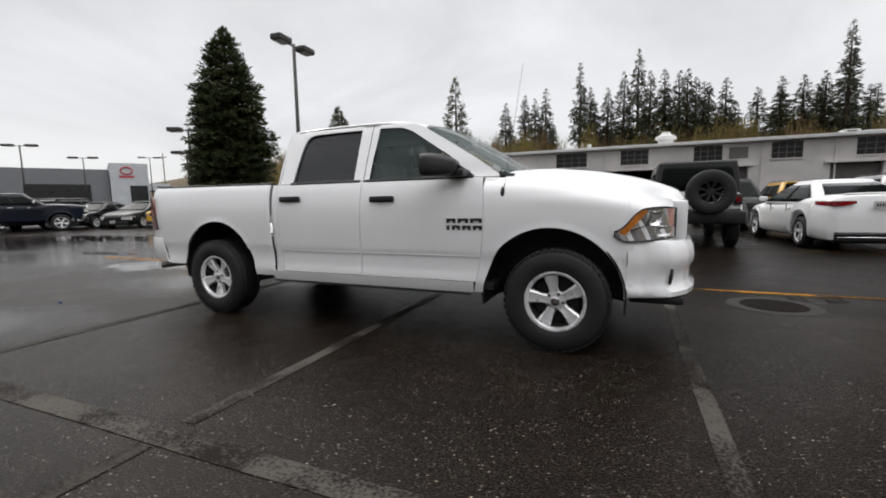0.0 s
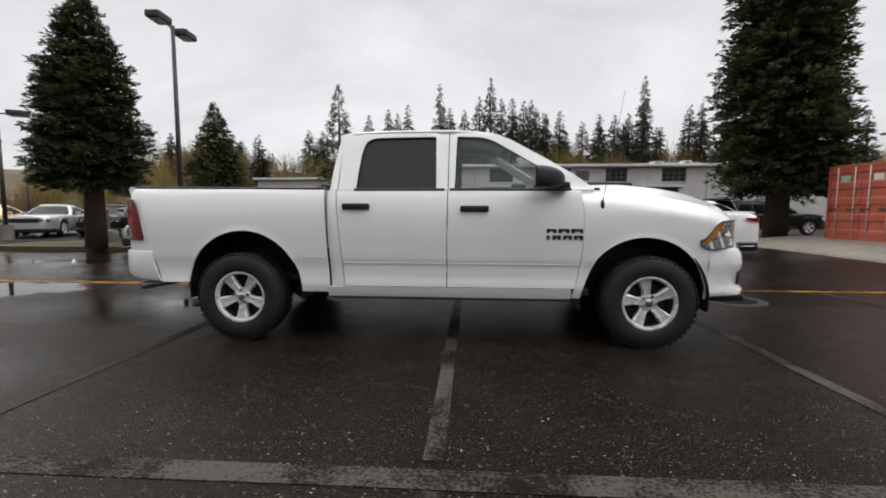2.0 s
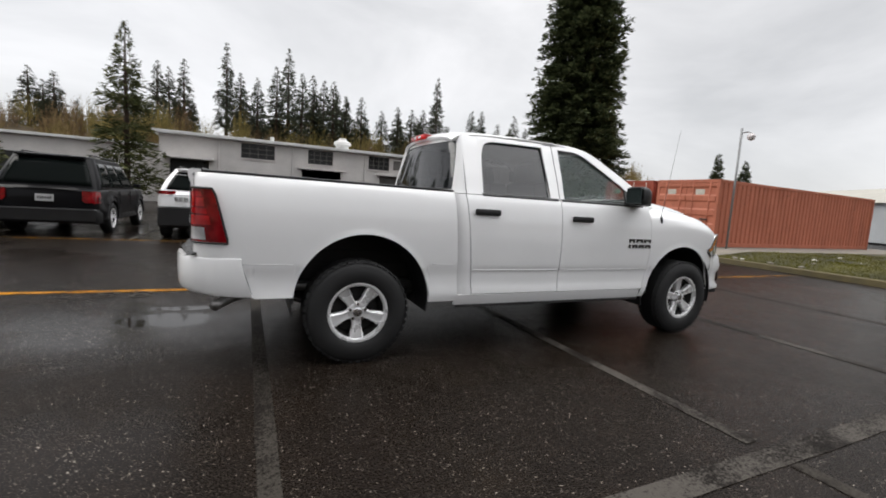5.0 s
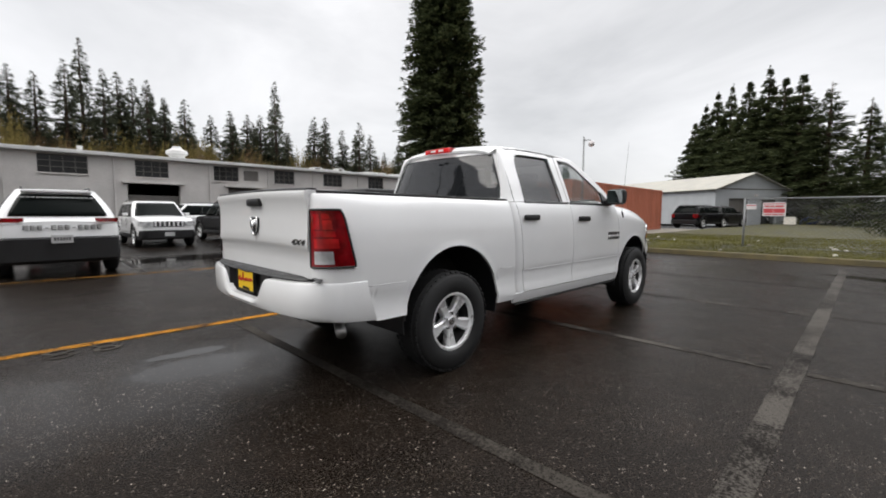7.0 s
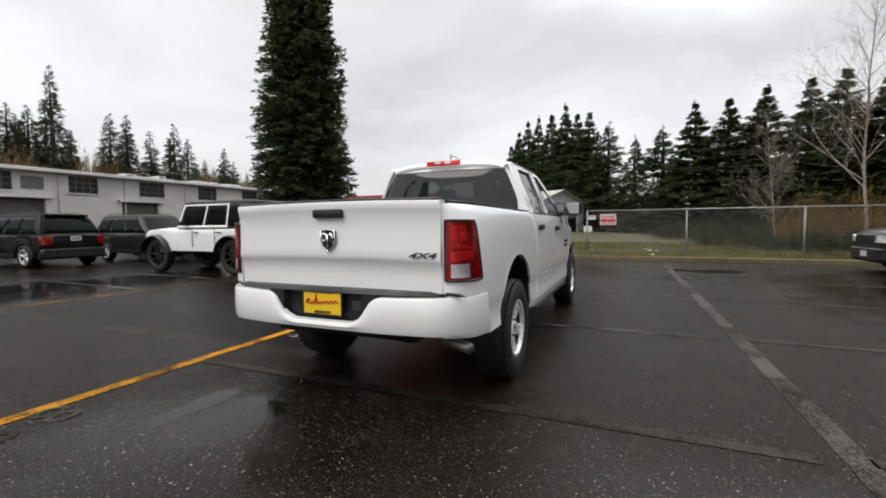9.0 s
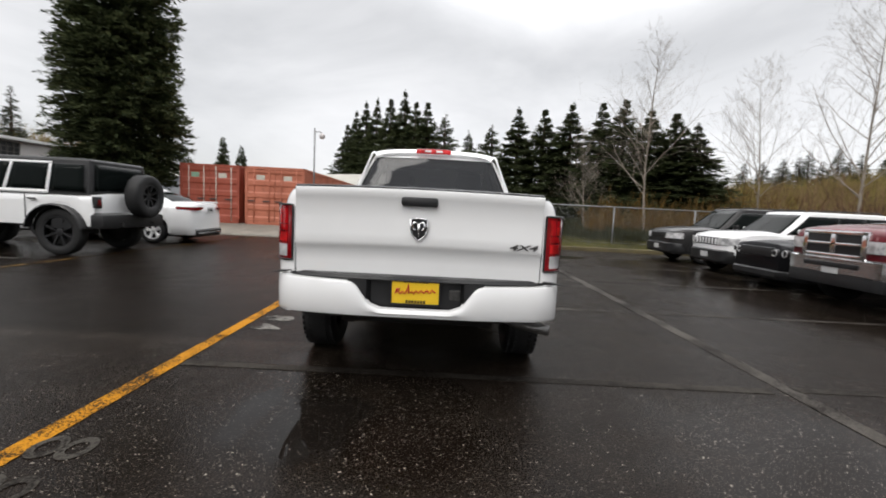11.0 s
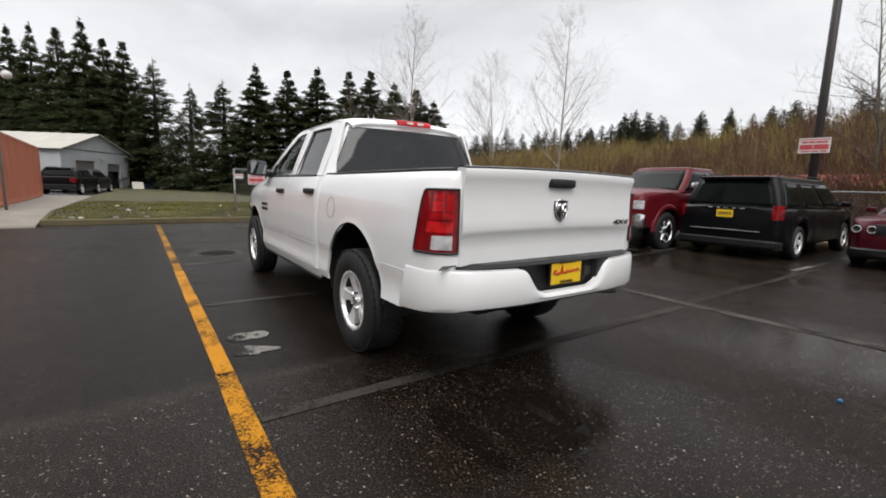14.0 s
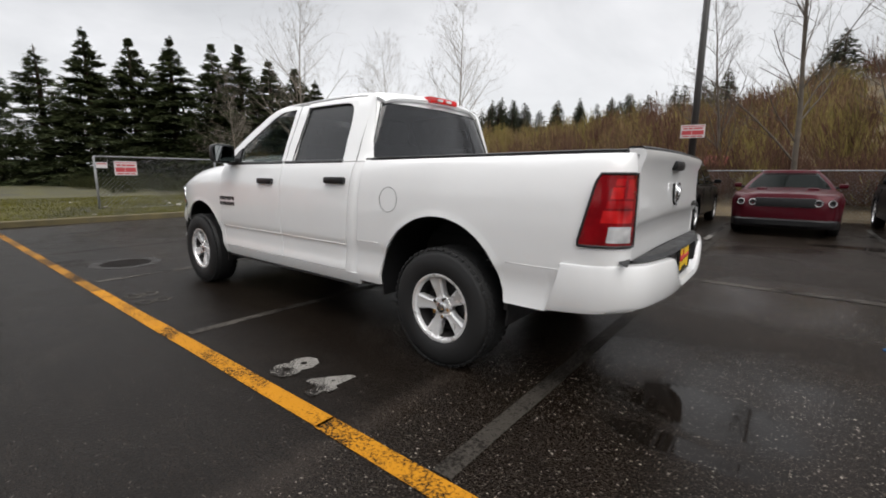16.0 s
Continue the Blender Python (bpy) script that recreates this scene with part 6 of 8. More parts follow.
            rows = [[(end_x(u * hw, 1) + 0.034, sgn * u * hw, z - (0.05 if u < 0.55 else 0) * (z == hz[1])) for z in (hz[0], (hz[0] + hz[1]) / 2, hz[1])] for u in (0.50, 0.57, 0.64, 0.72, 0.80, 0.87, 0.93)]
            part("head_lamp", thick(grid(rows), 0.05), CLEAR_LENS, car, "clear head lamp", smooth=True)
        tz0, tz1, tin = tail or (zb - 0.30, zb - 0.04, 0.66)
        us = [tin + (0.955 - tin) * q / 7 for q in range(8)]
        rows = [[(end_x(u * hw, -1) - 0.030, sgn * u * hw, z) for z in ((tz0 + (tz1 - tz0) * (0.55 * (1 - (u - tin) / (0.955 - tin)) ** 2 + (0.3 * ((u - tin) / (0.955 - tin)) ** 4)), (tz0 + tz1) / 2 + 0.15 * (tz1 - tz0), tz1) if kind == "sedan" else (tz0 + (0.25 * (tz1 - tz0) if u == us[0] else 0), (tz0 + tz1) / 2, tz1))] for u in us]
        if kind != "jeep":
            part("tail_lamp", thick(grid(rows), 0.04), RED_LENS, car, "red tail lamp", smooth=True)
    # grille
    gz0, gz1 = smooth_tab(k["top"], 0.47) - 0.24, smooth_tab(k["top"], 0.47) - 0.05
    if kind == "pickup":
        gz0, gz1 = 0.87, 1.20
    grl = part("grille", box(L / 2 - 0.06, L / 2 + 0.02, -hw * 0.52, hw * 0.52, gz0, gz1, 0.02), BLACKPL, car, "dark grille", smooth=True)
    if kind == "suv" or kind == "jeep":
        for q in range(7):
            y = -hw * 0.44 + hw * 0.88 * q / 6
            part("grille_bar", box(L / 2 + 0.012, L / 2 + 0.03, y - 0.028, y + 0.028, gz0 + 0.02, gz1 - 0.02, 0.004), material, grl)
    if kind == "pickup":
        bm = bmesh.new()
        for a in ((-hw * 0.58, -hw * 0.48, gz0 - 0.03, gz1 + 0.02), (hw * 0.48, hw * 0.58, gz0 - 0.03, gz1 + 0.02), (-hw * 0.57, hw * 0.57, gz1 - 0.02, gz1 + 0.045), (-hw * 0.56, hw * 0.56, gz0 - 0.05, gz0 + 0.01), (-0.05, 0.05, gz0, gz1), (-hw * 0.5, hw * 0.5, (gz0 + gz1) / 2 - 0.025, (gz0 + gz1) / 2 + 0.025)):
            add_box(bm, L / 2 - 0.02, L / 2 + 0.045, *a, 0.012)
        part("grille_surround", bm, CHROME, grl, "chrome grille surround", smooth=True)
        part("air_slot", box(L / 2 + 0.02, L / 2 + 0.066, -hw * 0.50, hw * 0.50, 0.66, 0.74, 0.015), BLACKPL, car, "black bumper slot", smooth=True)
        part("air_dam", box(L / 2 - 0.30, L / 2 + 0.02, -hw * 0.86, hw * 0.86, 0.36, 0.56, 0.03), BLACKPL, car, "black air dam", smooth=True)
        for sgn in (1, -1):
            for c in (fx, rx):
                part("fender_flare", thick(grid([[(c + (ar + e) * math.cos(a), sgn * (hw * 0.985 + d), r + (ar + e) * math.sin(a) * 0.98) for e, d in ((-0.004, -0.03), (-0.004, 0.035), (0.03, 0.045), (0.075, 0.028), (0.10, -0.01))] for a in (math.pi * q / 16 for q in range(17))]), 0.008), material, car, "painted fender flare", smooth=True)
            part("fog_lamp", box(L / 2 - 0.1, L / 2 + 0.03, sgn * hw * 0.68 - 0.11, sgn * hw * 0.68 + 0.11, 0.62, 0.73, 0.02), CLEAR_LENS, car, "fog lamp", smooth=True)
    if kind == "sedan":
        us = [-0.72 + 0.12 * q for q in range(13)]
        part("valance_strip", tube([(end_x(u * hw, -1) - 0.060, u * hw, sill + 0.06) for u in us], 0.009, 5), CHROME, car, "thin chrome strip in the black valance", smooth="all")
        part("boot_lip", tube([(end_x(u * hw, -1) * 0.985 - 0.01, u * hw, 1.125 + 0.025 * (1 - u * u)) for u in us], [0.006] + [0.022] * 11 + [0.006], 6), material, car, "raised lip of the boot lid", smooth="all")
    if kind == "jeep":
        for sgn in (1, -1):
            lampbox = part("lamp_housing", box(-L / 2 - 0.05, -L / 2 + 0.04, sgn * hw * 0.86 - 0.075, sgn * hw * 0.86 + 0.075, 0.96, 1.19, 0.015), BLACKPL, car, "black guarded tail lamp housing", smooth=True)
            part("lamp_lens", box(-L / 2 - 0.06, -L / 2 - 0.04, sgn * hw * 0.86 - 0.045, sgn * hw * 0.86 + 0.045, 1.02, 1.13, 0.006), RED_LENS, lampbox, "red lamp lens")
            part("recovery_hook", tube([(-L / 2 - 0.20, sgn * 0.45, 0.66), (-L / 2 - 0.29, sgn * 0.45, 0.66), (-L / 2 - 0.29, sgn * 0.45, 0.58), (-L / 2 - 0.20, sgn * 0.45, 0.58)], 0.016, 6), DARK, car, "black recovery hook", smooth="all")
        part("rear_step", box(-L / 2 - 0.22, -L / 2 + 0.05, -hw * 1.0, hw * 1.0, 0.56, 0.84, 0.05), BLACKPL, car, "heavy black steel rear bumper", smooth=True)
    # plates
    if plate:
        pm, pz = plate
        po = 0.055 if k.get("bump", 0) > 0.3 else 0.0
        part("plate", box(-L / 2 - 0.045 - po, -L / 2 - 0.03, -0.155, 0.155, pz, pz + 0.15, 0.004), pm, car, "plate")
        bm = bmesh.new()
        for q in range(6):
            add_box(bm, -L / 2 - 0.048 - po, -L / 2 - 0.044 - po, -0.12 + 0.042 * q, -0.095 + 0.042 * q, pz + 0.045, pz + 0.105)
        part("plate_bars", bm, DARK, car, kind="stuff")
    if kind != "coupe":
        part("front_plate", box(L / 2 + 0.035, L / 2 + 0.05, -0.15, 0.15, sill + 0.06, sill + 0.20, 0.004), PLATEW, car, "pale front plate")
    for x in (fx, rx):
        for sgn in (1, -1):
            make_wheel(car, x, sgn * (hw - 0.115), sgn, r=r, rim_r=r * 0.64, width=0.23, spokes=spokes, rim_mat=rim, rich=False, ang=0.3 + x)
    if kind == "jeep":
        for x in (fx, rx):
            for sgn in (1, -1):
                part("fender_flare", thick(grid([[(x + (ar + e) * math.cos(a), sgn * y, r + (ar + e) * math.sin(a) * 0.95) for e, y in ((0.0, hw * 0.93), (0.04, hw * 0.94), (0.05, hw + 0.10), (0.02, hw + 0.12))] for a in (radians(8) + radians(164) * q / 10 for q in range(11))]), 0.02), BLACKPL, car, "wide black fender flare", smooth=True)
        sm = Matrix.Translation((-L / 2 - 0.27, -0.22, 1.24)) @ Euler((0, 0, radians(90))).to_matrix().to_4x4() @ Matrix.Translation((0, 0, -(r - 0.003)))
        holder = make_wheel(car, 0, 0, 1, r=0.47, rim_r=0.25, width=0.30, spokes=8, rim_mat=DARKRIM, rich=False)
        holder.matrix_basis = sm
        holder.name = "spare_wheel"
        tagged(holder, "spare wheel on the tail door")
    return car


def car_pose(x, y, heading):
    """Heading in degrees: 0 looks along +x, 90 along +y."""
    return pose(x, y, 0, 0, 0, heading)


# the row beyond the yellow line
cw = make_car("suv_car", "white SUV with advertising bars on its tailgate, parked tail out", "suv", WHITE, car_pose(-3.58, 9.80, 90), L=4.62, W=1.86, H=1.69, plate=(PLATEW, 0.66), tail=(1.045, 1.125, 0.54), bump=0.40, belt=1.12, rw=0.60, rear_glass=(0.10, 0.84), top=[(-0.5, 1.02), (-0.47, 1.10), (0.18, 1.10), (0.24, 1.10), (0.42, 1.03), (0.48, 0.94), (0.5, 0.80)])
bm = bmesh.new()
for q in range(12):
    y = 0.52 - 0.095 * q
    if q in (3, 7):
        add_box(bm, -2.335, -2.318, y - 0.055, y - 0.015, 0.935, 0.948)
    else:
        for z in (0.905, 0.940, 0.975):
            add_box(bm, -2.335, -2.318, y - 0.068, y, z, z + 0.012)
        add_box(bm, -2.335, -2.318, y - 0.012, y, 0.905, 0.987)
part("advert_bars", bm, STEEL, cw, "grey advertising bars on the tailgate", kind="stuff")
for q in range(15):
    y = 0.52 - 0.07 * q
    part("lettering_bar", box(-2.07, -2.035, y - 0.055, y, 1.50, 1.522), PLATEW, cw, "white bar of lettering on the rear window")
make_car("suv_car", "black SUV with red tail lamps parked tail out", "suv", BLACKP, car_pose(-6.55, 10.3, 90), L=4.85, W=1.95, H=1.80, plate=(PLATEW, 0.75))
make_car("offroader_car", "white four-door off-roader with black hard top and spare wheel", "jeep", WHITE, car_pose(3.63, 8.95, 90), roof_mat=BLACKPL, rim=DARKRIM, spokes=8, H=1.96)
make_car("sedan_car", "white four-door sedan parked tail out", "sedan", WHITE, car_pose(6.55, 9.10, 94), plate=(PLATEW, 0.85), tail=(0.90, 1.01, 0.44))
# second row
make_car("suv_car", "white SUV parked nose out in the second row", "suv", WHITE, car_pose(-0.35, 16.6, -90), L=4.62, W=1.86, H=1.67)
make_car("suv_car", "black SUV parked tail out in the second row", "suv", BLACKP, car_pose(2.75, 17.0, 94), L=4.6, plate=(PLATEW, 0.85))
make_car("suv_car", "dark grey SUV parked nose out", "suv", GREYP, car_pose(5.65, 15.0, -90))
make_car("suv_car", "yellow SUV parked in the second row", "suv", YELLOWP, car_pose(8.2, 17.5, 90), L=4.3, H=1.65)
make_car("suv_car", "silver grey SUV near the big tree", "suv", SILVER, car_pose(10.8, 17.0, 90), H=1.78)
make_car("suv_car", "dark green SUV near the containers", "suv", GREENBLACK, car_pose(15.5, 19.0, 0))
make_car("sedan_car", "dark sedan beyond the workshop yard", "sedan", GREYP, car_pose(-3.0, 21.5, 90))
make_car("suv_car", "white SUV parked before the workshop", "suv", WHITE, car_pose(2.9, 24.5, 180))
make_car("sedan_car", "silver sedan parked nose out by a grass island", "sedan", SILVER, car_pose(-8.75, 9.0, -90), roof_mat=SILVER)
make_car("pickup", "black pickup in the row behind the silver sedan", "pickup", BLACKP, car_pose(-16.5, 17.5, -70))
make_car("pickup", "dark navy pickup crossing the far lot", "pickup", NAVYP, car_pose(-26.5, 7.25, 66))
# far row, nose out
for q, (mt, kd, lb) in enumerate(((SILVER, "sedan", "silver sedan in the far row"), (MAROON, "sedan", "dark red sedan in the far row"), (BLACKP, "suv", "black SUV in the far row"), (BLACKP, "sedan", "black sedan in the far row"), (GREENBLACK, "sedan", "dark green sedan in the far row"), (YELLOWP, "coupe", "yellow coupe in the far row"), (SILVER, "coupe", "silver coupe in the far row"), (GREENBLACK, "coupe", "dark green coupe in the far row"), (BLACKP, "coupe", "black coupe in the far row"))):
    make_car(kd + "_car", lb, kd, mt, car_pose(-21.8 + 2.2 * (q - 5), 13.3 + 1.15 * (q - 5), -65))
# the row along the southern fence
make_car("suv_car", "dark grey SUV parked nose out by the fence", "suv", GREYP, car_pose(8.2, -9.35, 90))
make_car("suv_car", "white boxy SUV parked nose out by the fence", "suv", WHITE, car_pose(5.58, -9.15, 90), L=4.4, W=1.78, H=1.66)
make_car("coupe_car", "black coupe parked nose out between an SUV and a pickup", "coupe", BLACKP, car_pose(3.48, -9.25, 90), W=1.85)
make_car("pickup", "dark red heavy pickup with a chrome grille, nose out", "pickup", REDP, car_pose(1.32, -9.35, 90), rim=CHROME, spokes=8, L=5.8, W=1.99)
vn = make_car("van", "black minivan with a yellow plate, tail out", "van", BLACKP, car_pose(-0.75, -10.25, -90), plate=(YELLOW_PLATE, 0.83), tail=(0.82, 1.10, 0.82), rear_glass=(0.06, 0.86), H=1.70)
part("tailgate_trim", box(-2.625, -2.60, -0.66, 0.66, 0.565, 0.585, 0.004), CHROME, vn, "thin chrome strip low on the tailgate")
bm = bmesh.new()
for q in range(5):
    add_box(bm, -2.615, -2.585, 0.30 - 0.15 * q - 0.05, 0.30 - 0.15 * q + 0.03, 1.015, 1.032)
part("badge_bars", bm, CHROME, vn, "spaced chrome badge bars")
ch = make_car("coupe_car", "dark red coupe with black hood stripe, nose out", "coupe", MAROON, car_pose(-3.37, -11.0, 90))
part("hood_stripe", thick(grid([[(x, y, smooth_tab(KINDS["coupe"]["top"], x / 5.0) + 0.036) for y in (-0.30, 0.30)] for x in spaced(0.75, 2.2, 0.2)]), 0.004), BLACKPL, ch, "black hood stripe")
for sgn in (1, -1):
    part("hood_scoop", box(1.15, 1.50, sgn * 0.46 - 0.10, sgn * 0.46 + 0.10, 0.955, 1.025, 0.03), MAROON, ch, "raised hood scoop", smooth=True)
make_car("suv_car", "black SUV parked nose out by the fence", "suv", BLACKP, car_pose(-6.1, -11.0, 90))
# by the small white building
make_car("suv_car", "black SUV parked on the yard by the white building", "suv", BLACKP, pose(31.0, 5.9, 0.22, 0, 0, -12), L=4.4, H=1.62)
make_car("suv_car", "dark SUV parked beside the black one", "suv", GREYP, pose(34.6, 5.4, 0.22, 0, 0, -12), L=4.4, H=1.6)

# ---- trees and brush ----
def leaf_mat(name, dark, light, rough=0.75):
    m, n, l, p = mat_nodes(name)
    geo = n.new("ShaderNodeNewGeometry")
    v = coords(n, l)
    a = noise_tex(n, l, v, 0.9, 4)
    c1 = ramp(n, l, geo.outputs["Random Per Island"], [(0.0, dark), (0.6, tuple((x + y) / 2 for x, y in zip(dark, light))), (1.0, light)])
    c2 = ramp(n, l, a, [(0.3, (0.65, 0.65, 0.65)), (0.7, (1, 1, 1))])
    l.new(mixc(n, l, 1.0, c1, c2, "MULTIPLY"), p.inputs["Base Color"])
    p.inputs["Roughness"].default_value = rough
    p.inputs["Specular IOR Level"].default_value = 0.15
    # thin leaves let some light through
    tr = n.new("ShaderNodeBsdfTranslucent")
    l.new(p.inputs["Base Color"].links[0].from_socket, tr.inputs["Color"])
    mx = n.new("ShaderNodeMixShader")
    mx.inputs[0].default_value = 0.35
    out = next(q for q in n if q.type == "OUTPUT_MATERIAL")
    l.new(p.outputs[0], mx.inputs[1])
    l.new(tr.outputs[0], mx.inputs[2])
    l.new(mx.outputs[0], out.inputs["Surface"])
    return m


NEEDLE = leaf_mat("dark_needles", (0.034, 0.047, 0.022), (0.130, 0.150, 0.068))
NEEDLE_B = leaf_mat("green_needles", (0.046, 0.056, 0.022), (0.150, 0.155, 0.062))
FIR = leaf_mat("far_fir_needles", (0.042, 0.052, 0.034), (0.130, 0.140, 0.088))
BRUSH_BROWN = leaf_mat("brown_brush", (0.13, 0.09, 0.048), (0.35, 0.24, 0.13))
BRUSH_OLIVE = leaf_mat("olive_brush", (0.16, 0.13, 0.044), (0.40, 0.32, 0.115))
BRUSH_RED = leaf_mat("russet_brush", (0.10, 0.055, 0.038), (0.22, 0.125, 0.088))
GRASS_MAT = leaf_mat("grass_blades", (0.062, 0.066, 0.008), (0.19, 0.175, 0.026))
BARK = grainy("conifer_bark", (0.060, 0.038, 0.026), 0.9, var=0.35, scale=4, fine=25, bmp=0.5)
BARK_PALE = grainy("pale_bark", (0.29, 0.25, 0.205), 0.85, var=0.3, scale=4, fine=25, bmp=0.3)
BARK_GREY = grainy("grey_bark", (0.115, 0.095, 0.075), 0.9, var=0.3, scale=4, fine=25, bmp=0.3)


def mesh_part(name, verts, faces, material, parent, label="", kind=""):
    me = bpy.data.meshes.new(name)
    me.from_pydata(verts, [], faces)
    me.materials.append(material)
    ob = new(name, me)
    if parent:
        ob.parent = parent
    return tagged(ob, label, kind=kind)


def conifer(name, label, m, H, R, rng_seed, branches=260, sprays=14, size=0.32, low=0.10, power=0.8, droop=0.25, mat=None, trunk_r=None, ragged=0.25, group="", belly=None, gap=0.0, whorls=0, slim=0.30):
    """A tapered trunk, limbs all round it and a crown of small sprays."""
    rng = np.random.RandomState(rng_seed)
    t = thing(name, label, "tree", m, group)
    tr = trunk_r or H * 0.018
    part("trunk", tube([(0, 0, 0), (0.02 * H * 0.2, 0, H * 0.3), (0, 0.01 * H * 0.3, H * 0.7), (0, 0, H * 0.97)], [tr, tr * 0.8, tr * 0.4, 0.015], 8), BARK, t, "brown tapered trunk", smooth="all")
    verts, faces, bm = [], [], bmesh.new()
    for b in range(branches):
        u = 1 - rng.rand() ** 0.75 if gap == 0 else (b + rng.rand()) / branches
        if whorls and b % 4:
            u = (math.floor(u * whorls) + 0.6 * rng.rand()) / whorls
        h = H * (low + (0.985 - low) * u)
        f = 1 - u
        prof = lerp_tab(belly, u) if belly else min(1.0, (f**power) * 1.05 + 0.02)
        ln = R * prof * (1 - ragged * rng.rand())
        az = rng.rand() * 2 * math.pi
        lump = 0.5 + 0.5 * noise.noise((math.cos(az) * 1.3 + rng_seed, math.sin(az) * 1.3, h * 5.0 / R * 0.35))
        ln *= 0.72 + 0.40 * lump
        rise = (0.22 * (u - 0.3) if droop < 0.4 else -0.1) + (rng.rand() - 0.5) * 0.55
        ca, sa = math.cos(az), math.sin(az)
        pts = []
        for q in range(5):
            s = q / 4
            pts.append(Vector((ca * ln * s, sa * ln * s, h + ln * (rise * s - droop * s * s))))
        if ln > 0.5 and b % 4 == 0:
            add_tube(bm, [pts[0], pts[2], pts[3]], [0.014 + 0.02 * ln / R, 0.010, 0.004], 3, cap=False)
        ns = max(3, int(sprays * (0.35 + 0.65 * ln / R)))
        for k in range(ns):
            s = 0.18 + 0.82 * rng.rand() ** 0.7
            i = min(3, int(s * 4))
            c = pts[i].lerp(pts[i + 1], s * 4 - i)
            side = (rng.rand() - 0.5) * 2
            sz = size * (0.6 + 0.8 * rng.rand()) * (0.45 + 0.55 * min(1.0, ln / 1.2))
            off = side * ln * 0.32 * (1.05 - s)
            c = c + Vector((-sa * off, ca * off, -0.12 * abs(off) + (rng.rand() - 0.5) * size * 0.8))
            a2 = az + side * 0.9 + (rng.rand() - 0.5) * 0.6
            d = Vector((math.cos(a2), math.sin(a2), 0.05 - 0.5 * droop + (rng.rand() - 0.5) * 1.1))
            w = Vector((-math.sin(a2), math.cos(a2), (rng.rand() - 0.5) * 1.6)) * sz * slim
            n0 = len(verts)
            tip = c + d * sz
            mid = c + d * sz * 0.45
            verts += [tuple(c - d * sz * 0.2), tuple(mid + w), tuple(tip)]
            faces.append((n0, n0 + 1, n0 + 2))
    part("branchwork", bm, BARK, t, "thin brown limbs", kind="stuff")
    mesh_part("crown", verts, faces, mat or NEEDLE, t, "crown of small dark needle sprays", kind="stuff")
    return t


def bare_tree(name, label, m, H, seed, material, spread=0.55, depth=4, trunk_r=0.08, first=0.28, twig=0.0020, kids0=30, reach=0.28):
    """A leafless tree: a tapered leader with many ascending limbs, down to fine twigs."""
    rng = random.Random(seed)
    t = thing(name, label, "tree", m)
    limbs, twigs = bmesh.new(), bmesh.new()

    def grow(p, d, ln, r, lev):
        pts, rs = [p], [r]
        q, dd = p.copy(), d.copy()
        n = 8 if lev == 0 else 4
        for i in range(n):
            dd = (dd + Vector((rng.uniform(-1, 1), rng.uniform(-1, 1), rng.uniform(-0.2, 0.7) * (0.6 if lev else 0.2))) * (0.06 if lev == 0 else 0.17)).normalized()
            q = q + dd * ln / n
            pts.append(q.copy())
            rs.append(max(twig * 0.5, r * (1 - (0.92 if lev == 0 else 0.6) * (i + 1) / n)))
        add_tube(limbs if lev < 2 else twigs, pts, rs, 6 if lev == 0 else 4 if lev == 1 else 3, cap=False)
        if lev >= depth:
            return
        kids = kids0 if lev == 0 else rng.choice((6, 7)) if lev == 1 else rng.choice((3, 4))
        for k in range(kids):
            s = (first + (0.97 - first) * (k + rng.random()) / kids) if lev == 0 else 0.2 + 0.78 * (k + rng.random()) / kids
            i = min(n - 1, int(s * n))
            o = pts[i].lerp(pts[i + 1], s * n - i)
            az = rng.random() * 2 * math.pi
            dv = (pts[i + 1] - pts[i]).normalized()
            ax = dv.orthogonal().normalized()
            side = ax * math.cos(az) + dv.cross(ax) * math.sin(az)
            nd = (dv * (1 - spread) + side * spread + Vector((0, 0, 0.25 if lev == 0 else 0.2))).normalized()
            cl = H * reach * (1.15 - 0.95 * (s - first) / (1 - first)) if lev == 0 else ln * 0.52
            grow(o, nd, cl * rng.uniform(0.65, 1.15), max(twig, rs[i] * 0.42), lev + 1)

    grow(Vector((0, 0, -0.1)), Vector((0.02, 0.01, 1)), H * 0.98, trunk_r, 0)
    part("trunk", limbs, material, t, "pale tapered trunk and limbs", smooth="all")
    part("twig_growth", twigs, material, t, "fine bare twigs", kind="stuff")
    return t


# the two big dense conifers of the lot
conifer("conifer_tree", "tall dense dark green conifer by the containers", pose(12.1, 13.2, 0), 18.3, 2.55, 11, branches=2300, sprays=72, size=0.19, slim=0.36, low=0.115, droop=0.10, trunk_r=0.42, ragged=0.30,
        belly=[(0, 0.80), (0.06, 1.04), (0.16, 1.04), (0.3, 0.94), (0.5, 0.80), (0.7, 0.58), (0.85, 0.42), (1, 0.05)])
conifer("conifer_tree", "dense conical dark green conifer on a grass island", pose(-10.4, 6.85, 0.1), 7.1, 1.66, 12, branches=1300, sprays=80, size=0.125, slim=0.34, low=0.26, droop=0.08, trunk_r=0.27,
        belly=[(0, 0.75), (0.08, 1.0), (0.25, 0.98), (0.5, 0.80), (0.7, 0.58), (0.88, 0.32), (1, 0.04)])
conifer("conifer_tree", "low bushy conical conifer with brownish needles", pose(-11.2, 14.1, 0), 6.0, 1.9, 13, branches=700, sprays=52, size=0.17, slim=0.42, low=0.02, mat=NEEDLE_B, droop=0.1,
        belly=[(0, 1.0), (0.3, 0.95), (0.5, 0.72), (0.75, 0.40), (1, 0.04)])
